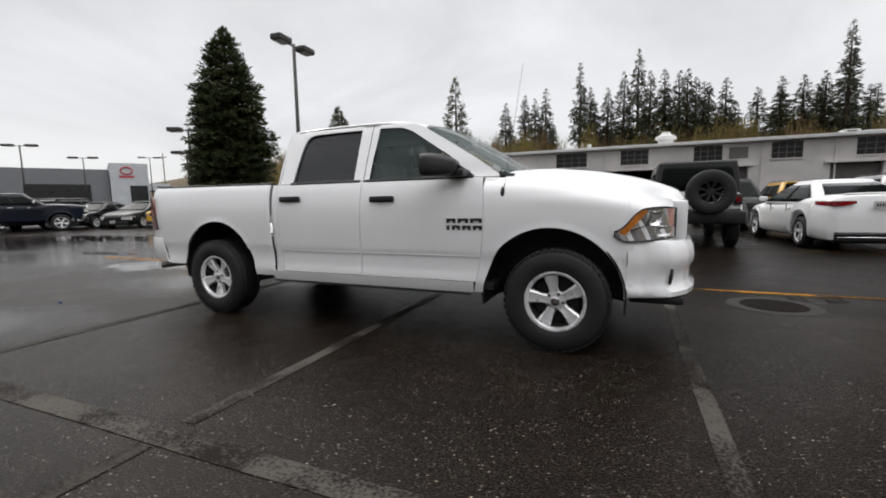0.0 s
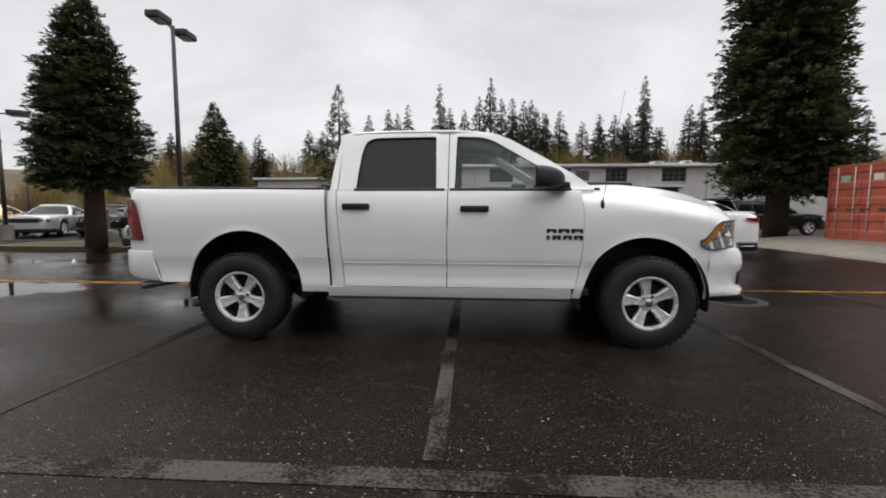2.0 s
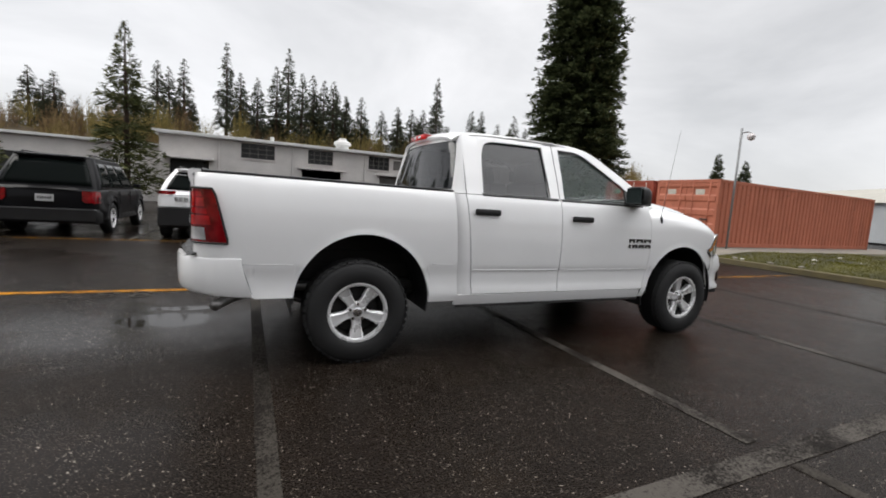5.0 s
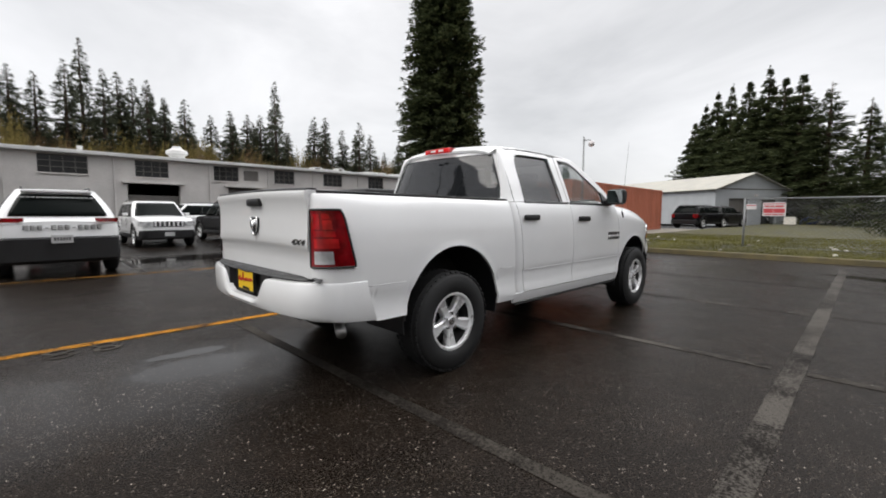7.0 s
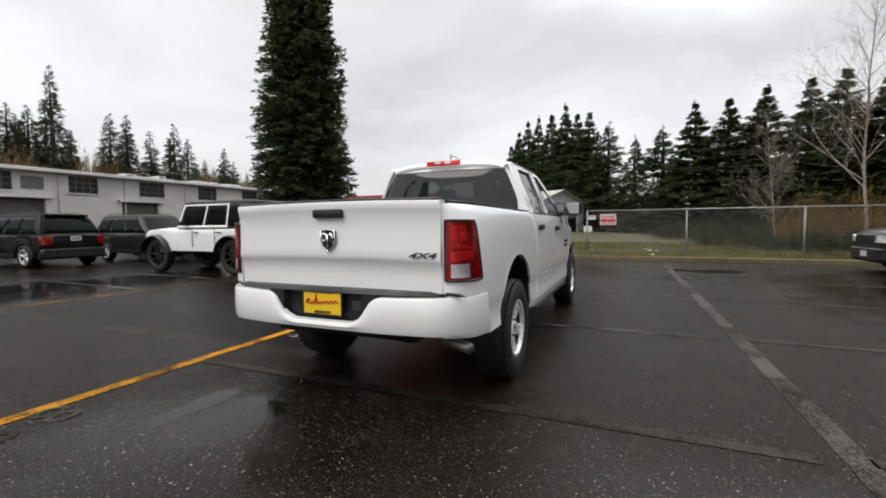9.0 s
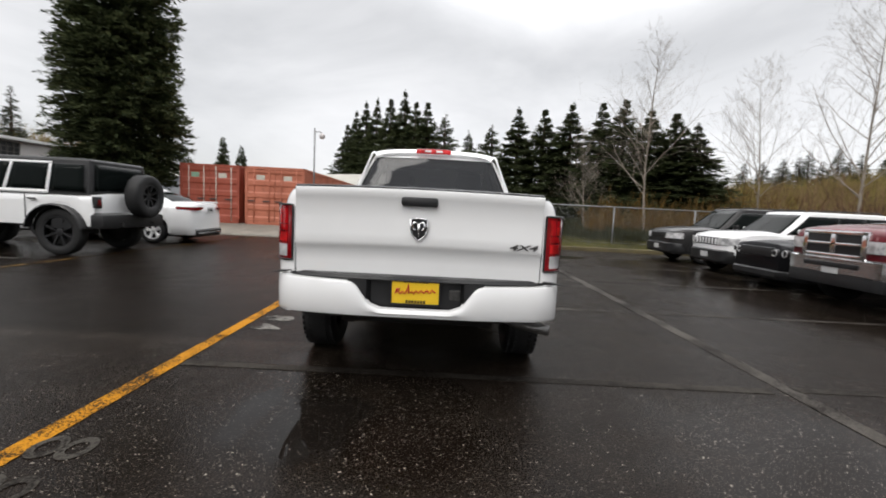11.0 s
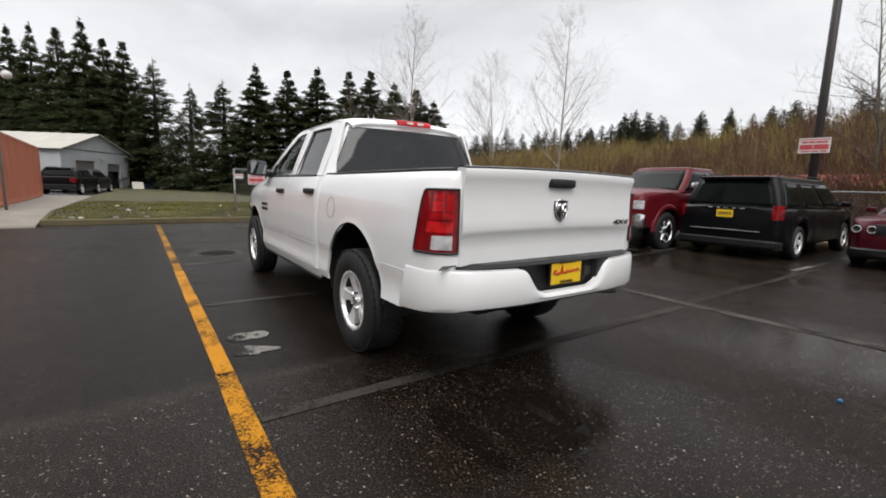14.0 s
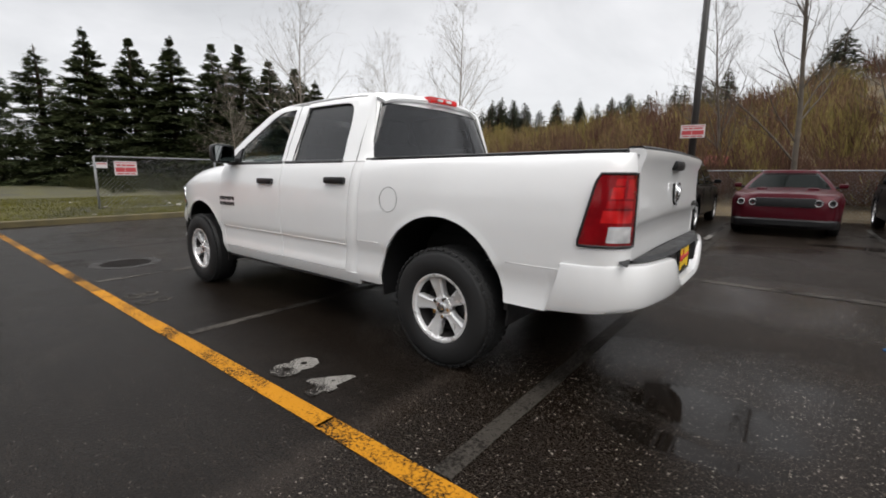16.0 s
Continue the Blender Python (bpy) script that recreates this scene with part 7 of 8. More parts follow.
conifer("fir_tree", "open-crowned green fir before the workshop", pose(-8.2, 22.5, 0), 9.2, 2.1, 14, branches=300, sprays=26, size=0.30, low=0.10, mat=NEEDLE_B, droop=0.15, ragged=0.5)
for x, y, h, s in ((33.0, 20.0, 6.8, 15), (37.5, 20.5, 6.6, 16)):
    conifer("conifer_tree", "small conical conifer behind the containers", pose(x, y, 0), h, 1.5, s, branches=420, sprays=40, size=0.26, slim=0.42, low=0.03)

# row of dark conifers behind the white building
kinds = [conifer("fir_tree", "dark drooping conifer in a tall row", pose(67.6, 12.3, 0), 18.0, 4.4, 21 + q, branches=720, sprays=62, size=0.34, slim=0.36, low=0.02, droop=0.16, ragged=0.55, belly=[(0, 1.10), (0.2, 0.95), (0.4, 0.72), (0.6, 0.47), (0.8, 0.22), (0.92, 0.07), (1, 0.0)], whorls=17, group="conifer row") for q in range(1)]
kinds += [conifer("fir_tree", "dark drooping conifer in a tall row", pose(32.1, -13.0, 0), 18.0, 4.4, 31, branches=680, sprays=60, size=0.34, slim=0.36, low=0.02, droop=0.14, ragged=0.60, belly=[(0, 1.10), (0.2, 0.95), (0.4, 0.72), (0.6, 0.47), (0.8, 0.22), (0.92, 0.07), (1, 0.0)], whorls=15, group="conifer row")]
kinds += [conifer("fir_tree", "thin-crowned conifer with gaps in a tall row", pose(47.2, -2.2, 0), 18.0, 4.4, 41, branches=430, sprays=54, size=0.40, low=0.03, droop=0.22, ragged=0.6, belly=[(0, 1.10), (0.2, 0.95), (0.4, 0.72), (0.6, 0.47), (0.8, 0.22), (0.92, 0.07), (1, 0.0)], whorls=14, group="conifer row")]
ROW = [(78.0, 19.6, 17.0, 1), (74.5, 17.2, 18.2, 0), (71.1, 14.8, 18.6, 0), (63.5, 9.5, 18.4, 1), (59.9, 6.9, 18.1, 0), (57.2, 5.0, 16.8, 1), (54.8, 3.2, 15.8, 1), (51.2, 0.7, 13.4, 2), (43.7, -4.7, 11.3, 2), (40.3, -7.1, 11.9, 0), (37.4, -9.2, 11.8, 1), (34.8, -11.1, 11.4, 0), (30.3, -14.2, 10.6, 1), (28.5, -15.5, 9.8, 0), (26.8, -16.6, 9.0, 1), (25.7, -17.6, 8.3, 0)]
for q, (x, y, h, k) in enumerate(ROW):
    copy_thing(kinds[k], pose(x, y, 0, 0, 0, 67 * q)).scale = (0.88 + 0.52 * h / 18, 0.88 + 0.52 * h / 18, h / 18 * (1.0 + 0.07 * ((q * 7) % 5) / 5))
kinds[0].scale = (1.2, 1.2, 1.08)
kinds[1].scale = (1.02, 1.02, 0.63)
kinds[2].scale = (0.95, 0.95, 0.63)


# ---- wooded hills ----
def hill_n(x, y):
    d = max(0.0, y - 54)
    return min(10.5, d * 0.62) * (0.8 + 0.25 * noise.noise((x * 0.03, y * 0.03, 1)))


def hill_s(x, y):
    d = max(0.0, -13.5 - y)
    w = 0.62 + 0.45 * max(0.0, min(1.0, (10 - x) / 22))
    return min(13.0, d * 0.26 * w) * (0.9 + 0.25 * noise.noise((x * 0.05, y * 0.05, 7)))


SOIL = grainy("leaf_litter", (0.115, 0.085, 0.045), 0.95, var=0.5, scale=0.4, fine=6, bmp=0.5)
hx = [-140 + 8 * k for k in range(36)]
tagged(part("wooded_hill", grid([[(x, y, hill_n(x, y) - 0.05) for y in [54 + 4 * k for k in range(26)]] for x in hx]), SOIL, None, "brown wooded slope behind the workshop", kind="structure", smooth="all"), category="hill")
tagged(part("brush_hill", grid([[(x, y, hill_s(x, y) - 0.05) for y in [-13.4 - 3 * k for k in range(40)]] for x in [-80 + 6 * k for k in range(40)]]), SOIL, None, "brown brushy slope behind the fence", kind="structure", smooth="all"), category="hill")

fir_kinds = [conifer("fir_tree", "tall dark fir on the wooded slope", pose(3.0, 73.4, hill_n(3, 73.4)), 16.0, 2.5, 51 + q, branches=190 + 30 * q, sprays=24, size=0.46, slim=0.36, whorls=15 + 3 * q, low=0.20 - 0.06 * q, droop=0.36, ragged=0.55, mat=FIR, group="forest firs") for q in range(3)]
fir_kinds[1].matrix_world = pose(-6.2, 77.1, hill_n(-6.2, 77.1))
fir_kinds[2].matrix_world = pose(27.5, 68.7, hill_n(27.5, 68.7))
NORTH_A = [(-19.8, 77.8, 19.2), (-15.2, 73.8, 19.2), (-12.3, 78.3, 21.1), (1.1, 69.4, 20.0), (4.6, 67.3, 19.0), (6.6, 71.2, 20.2), (8.9, 75.0, 20.6), (9.4, 67.9, 18.9), (14.5, 70.2, 17.8), (26.1, 71.3, 17.5), (31.6, 73.6, 15.6), (-39.2, 64.6, 13.7), (-33.6, 62.0, 13.0), (-52.3, 68.0, 14.6), (-26.0, 70.0, 15.0), (-30.0, 74.0, 16.0), (-45.0, 72.0, 15.5)]
NORTH_B = [(29.5, 74.7, 19.5), (36.0, 71.6, 18.7), (35.3, 66.3, 17.6), (39.9, 68.2, 16.5), (39.2, 61.5, 16.7), (44.8, 66.2, 15.9), (34.1, 78.1, 16.5), (-4.0, 72.0, 18.9), (19.7, 66.0, 15.0), (21.4, 72.0, 17.6), (23.0, 69.0, 16.8), (50.0, 64.0, 15.0), (56.0, 62.0, 15.5), (-1.5, 76.0, 19.5), (11.5, 77.0, 19.8), (17.0, 78.0, 16.0)]
SOUTH_A = [(79.3, -69.1, 15.8), (76.5, -72.3, 16.3), (66.0, -82.5, 16.1), (62.1, -85.7, 16.3), (56.2, -90.0, 18.6), (54.4, -91.2, 19.0), (50.4, -81.2, 17.7), (48.6, -82.3, 18.2), (46.3, -83.7, 17.5), (38.5, -87.9, 17.0), (34.0, -89.9, 17.6), (30.7, -91.2, 16.3), (28.1, -92.2, 17.6), (25.2, -93.2, 18.2), (16.8, -95.4, 19.0)]
SOUTH_B = [(43.9, -73.4, 15.9), (41.6, -74.8, 16.0), (39.6, -75.9, 15.5), (33.9, -78.8, 15.8), (30.0, -80.5, 14.9), (24.8, -82.4, 15.3), (21.6, -83.4, 16.4), (18.8, -84.1, 14.9), (13.3, -85.4, 17.2), (10.4, -85.9, 17.4), (4.0, -60.0, 14.0), (70.0, -60.0, 13.0), (-6.0, -58.0, 15.0), (58.0, -66.0, 13.5)]
SOUTH_C = [(66.0, -48.0, 9.7), (63.3, -49.1, 10.6), (64.6, -53.2, 10.6), (56.5, -58.0, 11.9), (53.6, -59.3, 12.3), (54.1, -64.4, 13.2), (56.3, -70.7, 13.5), (53.6, -71.1, 13.9), (51.7, -72.0, 13.3), (46.2, -68.0, 13.2), (47.0, -72.1, 13.0), (44.2, -70.3, 12.4)]
for q, (x, y, zt) in enumerate(NORTH_A + NORTH_B + SOUTH_A + SOUTH_B + SOUTH_C):
    b = hill_n(x, y) if y > 0 else hill_s(x, y)
    s = max(0.35, (zt - b) / 16.0)
    s *= 1.07
    copy_thing(fir_kinds[(q * 5) % 3], pose(x, y, b - 0.3, 0, 0, 53 * q)).scale = (0.75 + 0.35 * s, 0.75 + 0.35 * s, s)
    dx, dy, k = 2.6 * math.sin(q * 2.1), 2.5 + 1.5 * math.cos(q * 1.3), 0.70 + 0.22 * math.sin(q * 3.7)
    dy = dy if y > 0 else -dy
    copy_thing(fir_kinds[(q * 7 + 1) % 3], pose(x + dx, y + dy, b - 0.3, 0, 0, 31 * q)).scale = (0.72 + 0.3 * s, 0.72 + 0.3 * s, s * k)
rng = random.Random(5)
for q in range(60):
    # lower trees filling the slope between the tall ones
    x, y = rng.uniform(-70, 75), rng.uniform(74, 100)
    b = hill_n(x, y)
    s = rng.uniform(0.28, 0.5)
    copy_thing(fir_kinds[q % 3], pose(x, y, b - 0.3, 0, 0, 40 * q)).scale = (0.9 * s + 0.25, 0.9 * s + 0.25, s)


def brush(name, label, spots, material, seed, blades=70, kind="stuff"):
    """Leafless scrub: clumps of upright and arching twigs."""
    rng = np.random.RandomState(seed)
    verts, faces = [], []
    for x, y, z, h, r in spots:
        for k in range(blades):
            a, rr = rng.rand() * 2 * math.pi, r * math.sqrt(rng.rand())
            bx, by = x + rr * math.cos(a) * 0.5, y + rr * math.sin(a) * 0.5
            hh = h * (0.35 + 0.65 * rng.rand()) * (1 - 0.5 * (rr / r) ** 2)
            tx, ty = bx + math.cos(a) * rr * 0.9 * rng.rand() + (rng.rand() - 0.5) * 0.3, by + math.sin(a) * rr * 0.9 * rng.rand() + (rng.rand() - 0.5) * 0.3
            w = 0.0026 * h * (0.5 + rng.rand())
            wa = rng.rand() * math.pi
            wx, wy = w * math.cos(wa), w * math.sin(wa)
            n0 = len(verts)
            mx, my = (bx * 0.55 + tx * 0.45), (by * 0.55 + ty * 0.45)
            verts += [(bx - wx, by - wy, z - 0.1), (bx + wx, by + wy, z - 0.1), (mx + wx * 1.6, my + wy * 1.6, z + hh * 0.55), (mx - wx * 1.6, my - wy * 1.6, z + hh * 0.55), (tx, ty, z + hh)]
            faces += [(n0, n0 + 1, n0 + 2, n0 + 3), (n0 + 3, n0 + 2, n0 + 4)]
            for g in range(5):
                # steep side twigs
                c = 0.3 + 0.65 * rng.rand()
                cx, cy, cz = bx + (tx - bx) * c, by + (ty - by) * c, z + hh * c
                l1, a3 = (0.08 + h * 0.05) * (0.5 + rng.rand()), rng.rand() * 2 * math.pi
                ex, ey = math.cos(a3) * l1 * 0.55, math.sin(a3) * l1 * 0.55
                n0 = len(verts)
                verts += [(cx, cy, cz), (cx + ex, cy + ey, cz + l1 * (0.9 + 0.8 * rng.rand())), (cx + ex * 0.5 + w * 1.6, cy + ey * 0.5 - w * 1.6, cz + l1 * 0.4)]
                faces.append((n0, n0 + 1, n0 + 2))
    return tagged(mesh_part(name, verts, faces, material, None, label, kind=kind), category="brush")


rng = random.Random(8)
spots = []
for q in range(420):
    x, y = rng.uniform(-70, 80), rng.uniform(54, 72)
    spots.append((x, y, hill_n(x, y), rng.uniform(3.5, 6.8), rng.uniform(1.6, 3.0)))
brush("hill_brush", "olive and yellow leafless scrub on the wooded slope", spots[:230], BRUSH_OLIVE, 61, 90)
brush("hill_brush", "brown leafless scrub on the wooded slope", spots[230:], BRUSH_BROWN, 62, 90)
spots, spots2, spots3 = [], [], []
for q in range(1050):
    x, y = rng.uniform(-30, 62), -14.8 - 48 * rng.random() ** 1.4
    s = (x, y, hill_s(x, y), rng.uniform(1.5, 4.2) * (0.75 if y > -20 else 1.0), rng.uniform(0.9, 2.2))
    (spots3 if (x < 12 and rng.random() < 0.5) else spots if rng.random() < 0.45 else spots2).append(s)
brush("slope_brush", "brown leafless brush on the slope behind the fence", spots, BRUSH_BROWN, 63, 95)
brush("slope_brush", "olive budding brush on the slope behind the fence", spots2, BRUSH_OLIVE, 64, 95)
brush("slope_brush", "russet bramble on the slope behind the fence", spots3, BRUSH_RED, 65, 95)
spots = [(11.5 + rng.uniform(0.2, 8), rng.uniform(-16, -4.5), 0.25, rng.uniform(0.4, 0.9), rng.uniform(0.5, 1.0)) for q in range(70)]
spots += [(20 + rng.uniform(0, 16), rng.uniform(-14, -3.5), 0.25, rng.uniform(0.6, 1.4), rng.uniform(0.9, 1.8)) for q in range(60)]
brush("verge_brush", "low dark bramble along the fence", spots, leaf_mat("bramble", (0.020, 0.028, 0.010), (0.070, 0.070, 0.028)), 66, 90)
spots = [(15.8 + rng.uniform(-3, 6), rng.uniform(-17, -8.0), 0.25, rng.uniform(2.0, 3.4), rng.uniform(1.0, 2.0)) for q in range(16)]
brush("tall_brush", "tall orange-brown leafless shrubs by the fence", spots, leaf_mat("orange_brush", (0.10, 0.062, 0.018), (0.23, 0.145, 0.045)), 67, 120)

spots = [(rng.uniform(-8.5, 3.0), rng.uniform(-16.6, -14.9), 0.5, rng.uniform(1.5, 2.5), rng.uniform(0.7, 1.3)) for q in range(26)]
brush("near_brush", "russet twiggy thicket before the red-roofed shed", spots, BRUSH_RED, 68, 120)

# leafless trees
bare_tree("bare_tree", "slender leafless pale-barked tree behind the fence", pose(15.8, -9.9, 0.2), 9.9, 71, BARK_PALE, trunk_r=0.066, first=0.22, reach=0.34, spread=0.60)
bare_tree("bare_tree", "leafless pale tree with several thin limbs", pose(14.3, -14.3, 0.2), 8.4, 72, BARK_PALE, trunk_r=0.046, first=0.25, spread=0.55, reach=0.33)
bare_tree("bare_tree", "tall leafless tree with an upright crown", pose(9.9, -14.8, 0.4), 9.4, 73, BARK_PALE, trunk_r=0.059, first=0.2, spread=0.60, reach=0.35)
bare_tree("bare_tree", "large leafless grey-barked tree over the brush", pose(-3.5, -14.8, 0.4), 12.0, 74, BARK_GREY, trunk_r=0.093, first=0.12, reach=0.25, spread=0.52, kids0=24)
bare_tree("bare_tree", "leafless leaning tree among the brush", pose(-5.6, -15.4, 0.5, 0, -6, 0), 10.5, 75, BARK_GREY, trunk_r=0.111, first=0.12, reach=0.27, spread=0.50, kids0=22)
bare_tree("bare_tree", "leafless grey tree among the brush", pose(-8.6, -16.0, 0.5, 0, 4, 0), 11.0, 77, BARK_GREY, trunk_r=0.119, first=0.12, reach=0.27, spread=0.50, kids0=20)
bare_tree("bare_tree", "twiggy leafless tree on the slope", pose(-1.2, -18.0, 0.8, 0, 5, 0), 8.5, 78, BARK_GREY, trunk_r=0.085, first=0.10, reach=0.30, spread=0.52, kids0=26)
bare_tree("bare_tree", "twiggy leafless tree on the slope", pose(-6.4, -18.6, 0.9, 0, -4, 0), 10.5, 79, BARK_GREY, trunk_r=0.10, first=0.10, reach=0.30, spread=0.55, kids0=28)
bare_tree("bare_tree", "leaning leafless tree on the slope", pose(-9.8, -17.6, 0.8, 0, 9, 0), 12.0, 80, BARK_GREY, trunk_r=0.12, first=0.10, reach=0.28, spread=0.52, kids0=26)
bare_tree("bare_tree", "small leafless tree by the conifer row", pose(18.5, -7.8, 0.2), 6.2, 76, BARK_PALE, trunk_r=0.033, first=0.1)

# grass on the verge and on the island
def grass(name, label, area, n, seed, zf):
    rng = np.random.RandomState(seed)
    verts, faces = [], []
    for k in range(n):
        x, y = area(rng)
        z = zf(x, y)
        h, a = 0.02 + 0.055 * rng.rand() ** 2, rng.rand() * 2 * math.pi
        w = 0.003 + 0.004 * rng.rand()
        n0 = len(verts)
        verts += [(x - w * math.cos(a), y - w * math.sin(a), z - 0.01), (x + w * math.cos(a), y + w * math.sin(a), z - 0.01), (x + h * 0.6 * math.sin(a), y - h * 0.6 * math.cos(a), z + h)]
        faces.append((n0, n0 + 1, n0 + 2))
    return tagged(mesh_part(name, verts, faces, GRASS_MAT, None, label, kind="stuff"), category="grass")


grass("verge_grass", "short rough grass on the verge", lambda r: (10.45 + 8 * r.rand() ** 1.5, 4.4 - 16 * r.rand()), 90000, 81, verge_z)

# grass island with its kerb
isl = []
for k in range(29):
    a = 2 * math.pi * k / 28
    isl.append((-11.8 + 2.9 * math.copysign(abs(math.cos(a)) ** 0.6, math.cos(a)), 8.4 + 1.5 * math.copysign(abs(math.sin(a)) ** 0.6, math.sin(a))))
bm = bmesh.new()
add_grid(bm, [[(x, y, 0.0), (x, y, 0.13), (-11.8 + (x + 11.8) * 0.95, 8.4 + (y - 8.4) * 0.88, 0.14), (-11.8 + (x + 11.8) * 0.95, 8.4 + (y - 8.4) * 0.88, 0.08)] for x, y in isl])
tagged(part("island_kerb", bm, KERB, None, "weathered kerb round a grass island", kind="structure"), category="kerb")
bm = bmesh.new()
add_grid(bm, [[(-11.8 + (x + 11.8) * s, 8.4 + (y - 8.4) * s * 0.93, 0.11 + 0.05 * (1 - s)) for s in (0.95, 0.6, 0.3, 0.01)] for x, y in isl])
tagged(part("island_grass", bm, GRASS_SOIL, None, "mossy grass island", kind="structure", smooth="all"), category="grass")

# ---- fences, signs, lamps, far buildings ----
GALV = grainy("galvanised_steel", (0.26, 0.265, 0.27), 0.5, metal=0.6, var=0.2, scale=6)
POLE_DARK = grainy("dark_bronze_pole", (0.030, 0.026, 0.024), 0.5, var=0.2)
SIGN_WHITE = grainy("sign_white", (0.62, 0.58, 0.58), 0.5, var=0.1)
SIGN_RED = grainy("sign_red", (0.50, 0.06, 0.07), 0.5, var=0.12)


def chain_fence(label, x0, y0, x1, y1, z, h, step):
    """Posts, rails and a diagonal wire mesh."""
    f = thing("chain_fence", label, "fence", kind="structure")
    a, b = Vector((x0, y0, z)), Vector((x1, y1, z))
    d = (b - a)
    L = d.length
    d.normalize()
    n = int(round(L / step))
    for k in range(n + 1):
        p = a + d * L * k / n
        part("post", tube([p - Vector((0, 0, 0.3)), p + Vector((0, 0, h))], 0.03, 8), GALV, f, "galvanised post", smooth="all")
    part("rail", tube([a + Vector((0, 0, h)), b + Vector((0, 0, h))], 0.022, 6), GALV, f, "top rail", smooth="all")
    part("rail", tube([a + Vector((0, 0, 0.08)), b + Vector((0, 0, 0.08))], 0.006, 4), GALV, f, "bottom wire")
    verts, faces = [], []
    pitch = 0.11
    for k in range(int((L + h) / pitch)):
        for sg in (1, -1):
            s0 = k * pitch - (h if sg > 0 else 0)
            u0, u1 = s0, s0 + h
            za, zb_ = (0.0, h) if sg > 0 else (h, 0.0)
            lo, hi = max(0.0, u0), min(L, u1)
            if hi - lo < 0.02:
                continue
            q0, q1 = za + (zb_ - za) * (lo - u0) / h, za + (zb_ - za) * (hi - u0) / h
            p0, p1 = a + d * lo + Vector((0, 0, q0)), a + d * hi + Vector((0, 0, q1))
            nrm = d.cross(Vector((0, 0, 1))) * 0.002
            up = Vector((0, 0, 0.0028))
            n0 = len(verts)
            verts += [tuple(p0 + nrm), tuple(p0 - nrm - up), tuple(p0 - nrm + up), tuple(p1 + nrm), tuple(p1 - nrm - up), tuple(p1 - nrm + up)]
            faces += [(n0, n0 + 1, n0 + 4, n0 + 3), (n0 + 1, n0 + 2, n0 + 5, n0 + 4), (n0 + 2, n0, n0 + 3, n0 + 5)]
    mesh_part("wire_mesh", verts, faces, GALV, f, "diagonal wire mesh", kind="stuff")
    return f


chain_fence("galvanised chain-link fence on the verge", 11.65, -0.36, 11.75, -13.3, 0.18, 1.52, 3.2)
chain_fence("galvanised chain-link fence behind the parked row", 11.75, -13.3, -22.0, -13.9, 0.0, 1.45, 3.1)


def sign(label, m, w, h, rows):
    s = thing("sign", label, "sign", m)
    board = part("board", box(-w / 2, w / 2, -0.012, 0.0, -h / 2, h / 2, 0.004), SIGN_WHITE, s, "white sign board")
    part("border", box(-w / 2 + 0.02, w / 2 - 0.02, -0.0155, -0.012, h / 2 - 0.05, h / 2 - 0.03), SIGN_RED, board)
    for k, (z0, z1, cells) in enumerate(rows):
        for c0, c1 in cells:
            part("print_bar", box(-w / 2 + w * c0, -w / 2 + w * c1, -0.016, -0.012, -h / 2 + h * z0, -h / 2 + h * z1), SIGN_RED, board, "red bar of lettering")
    return s


ROWS_S = [(0.66, 0.78, ((0.10, 0.28), (0.32, 0.50), (0.54, 0.90))), (0.24, 0.56, ((0.05, 0.46), (0.48, 0.95))), (0.08, 0.16, ((0.10, 0.38), (0.42, 0.65), (0.70, 0.90)))]
sign("white warning sign with red lettering bars on the fence", pose(11.654, -1.08, 1.38, 0, 0, -90), 0.55, 0.40, ROWS_S)
sign("small white sign with red bars on the fence end", pose(11.650, -0.52, 1.46, 0, 0, -90), 0.26, 0.16, ROWS_S[:1])
sign("white warning sign with red lettering bars on a pole", pose(-1.08, -11.18, 2.52, 0, 0, 188), 0.60, 0.36, ROWS_S)
pole = thing("light_pole", "tall dark pole carrying a warning sign", "pole", pose(-1.08, -11.35, 0))
part("shaft", tube([(0, 0, 0), (0, 0, 4), (0, 0, 9.5)], [0.10, 0.09, 0.075], 10), POLE_DARK, pole, "dark square shaft", smooth="all")
part("base", tube([(0, 0, 0), (0, 0, 0.55)], 0.25, 14), CONCRETE, pole, "concrete base", smooth=True)


def lot_lamp(x, y, h, turn, arm=0.75, heads=(1, -1)):
    l = thing("parking_lamp", "dark parking-lot lamp with two flat square heads", "street lamp", pose(x, y, 0, 0, 0, turn))
    part("pole", tube([(0, 0, 0), (0, 0, h)], [0.085, 0.06], 8), POLE_DARK, l, "dark pole", smooth="all")
    part("base", tube([(0, 0, 0), (0, 0, 0.6)], 0.22, 12), CONCRETE, l, "concrete base", smooth=True)
    for s in heads:
        part("arm", tube([(0, 0, h - 0.08), (s * arm * 0.5, 0, h - 0.06)], 0.03, 6), POLE_DARK, l, "short arm")
        hd = part("lamp_head", box(s * arm * 0.45 if s > 0 else s * arm * 1.35, s * arm * 1.35 if s > 0 else s * arm * 0.45, -0.22, 0.22, h - 0.13, h + 0.08, 0.05), POLE_DARK, l, "flat dark lamp head", smooth=True)
        part("lens", box(s * arm * 0.9 - 0.24, s * arm * 0.9 + 0.24, -0.17, 0.17, h - 0.14, h - 0.125), CLEAR_LENS, hd, "glass lens")
    return l


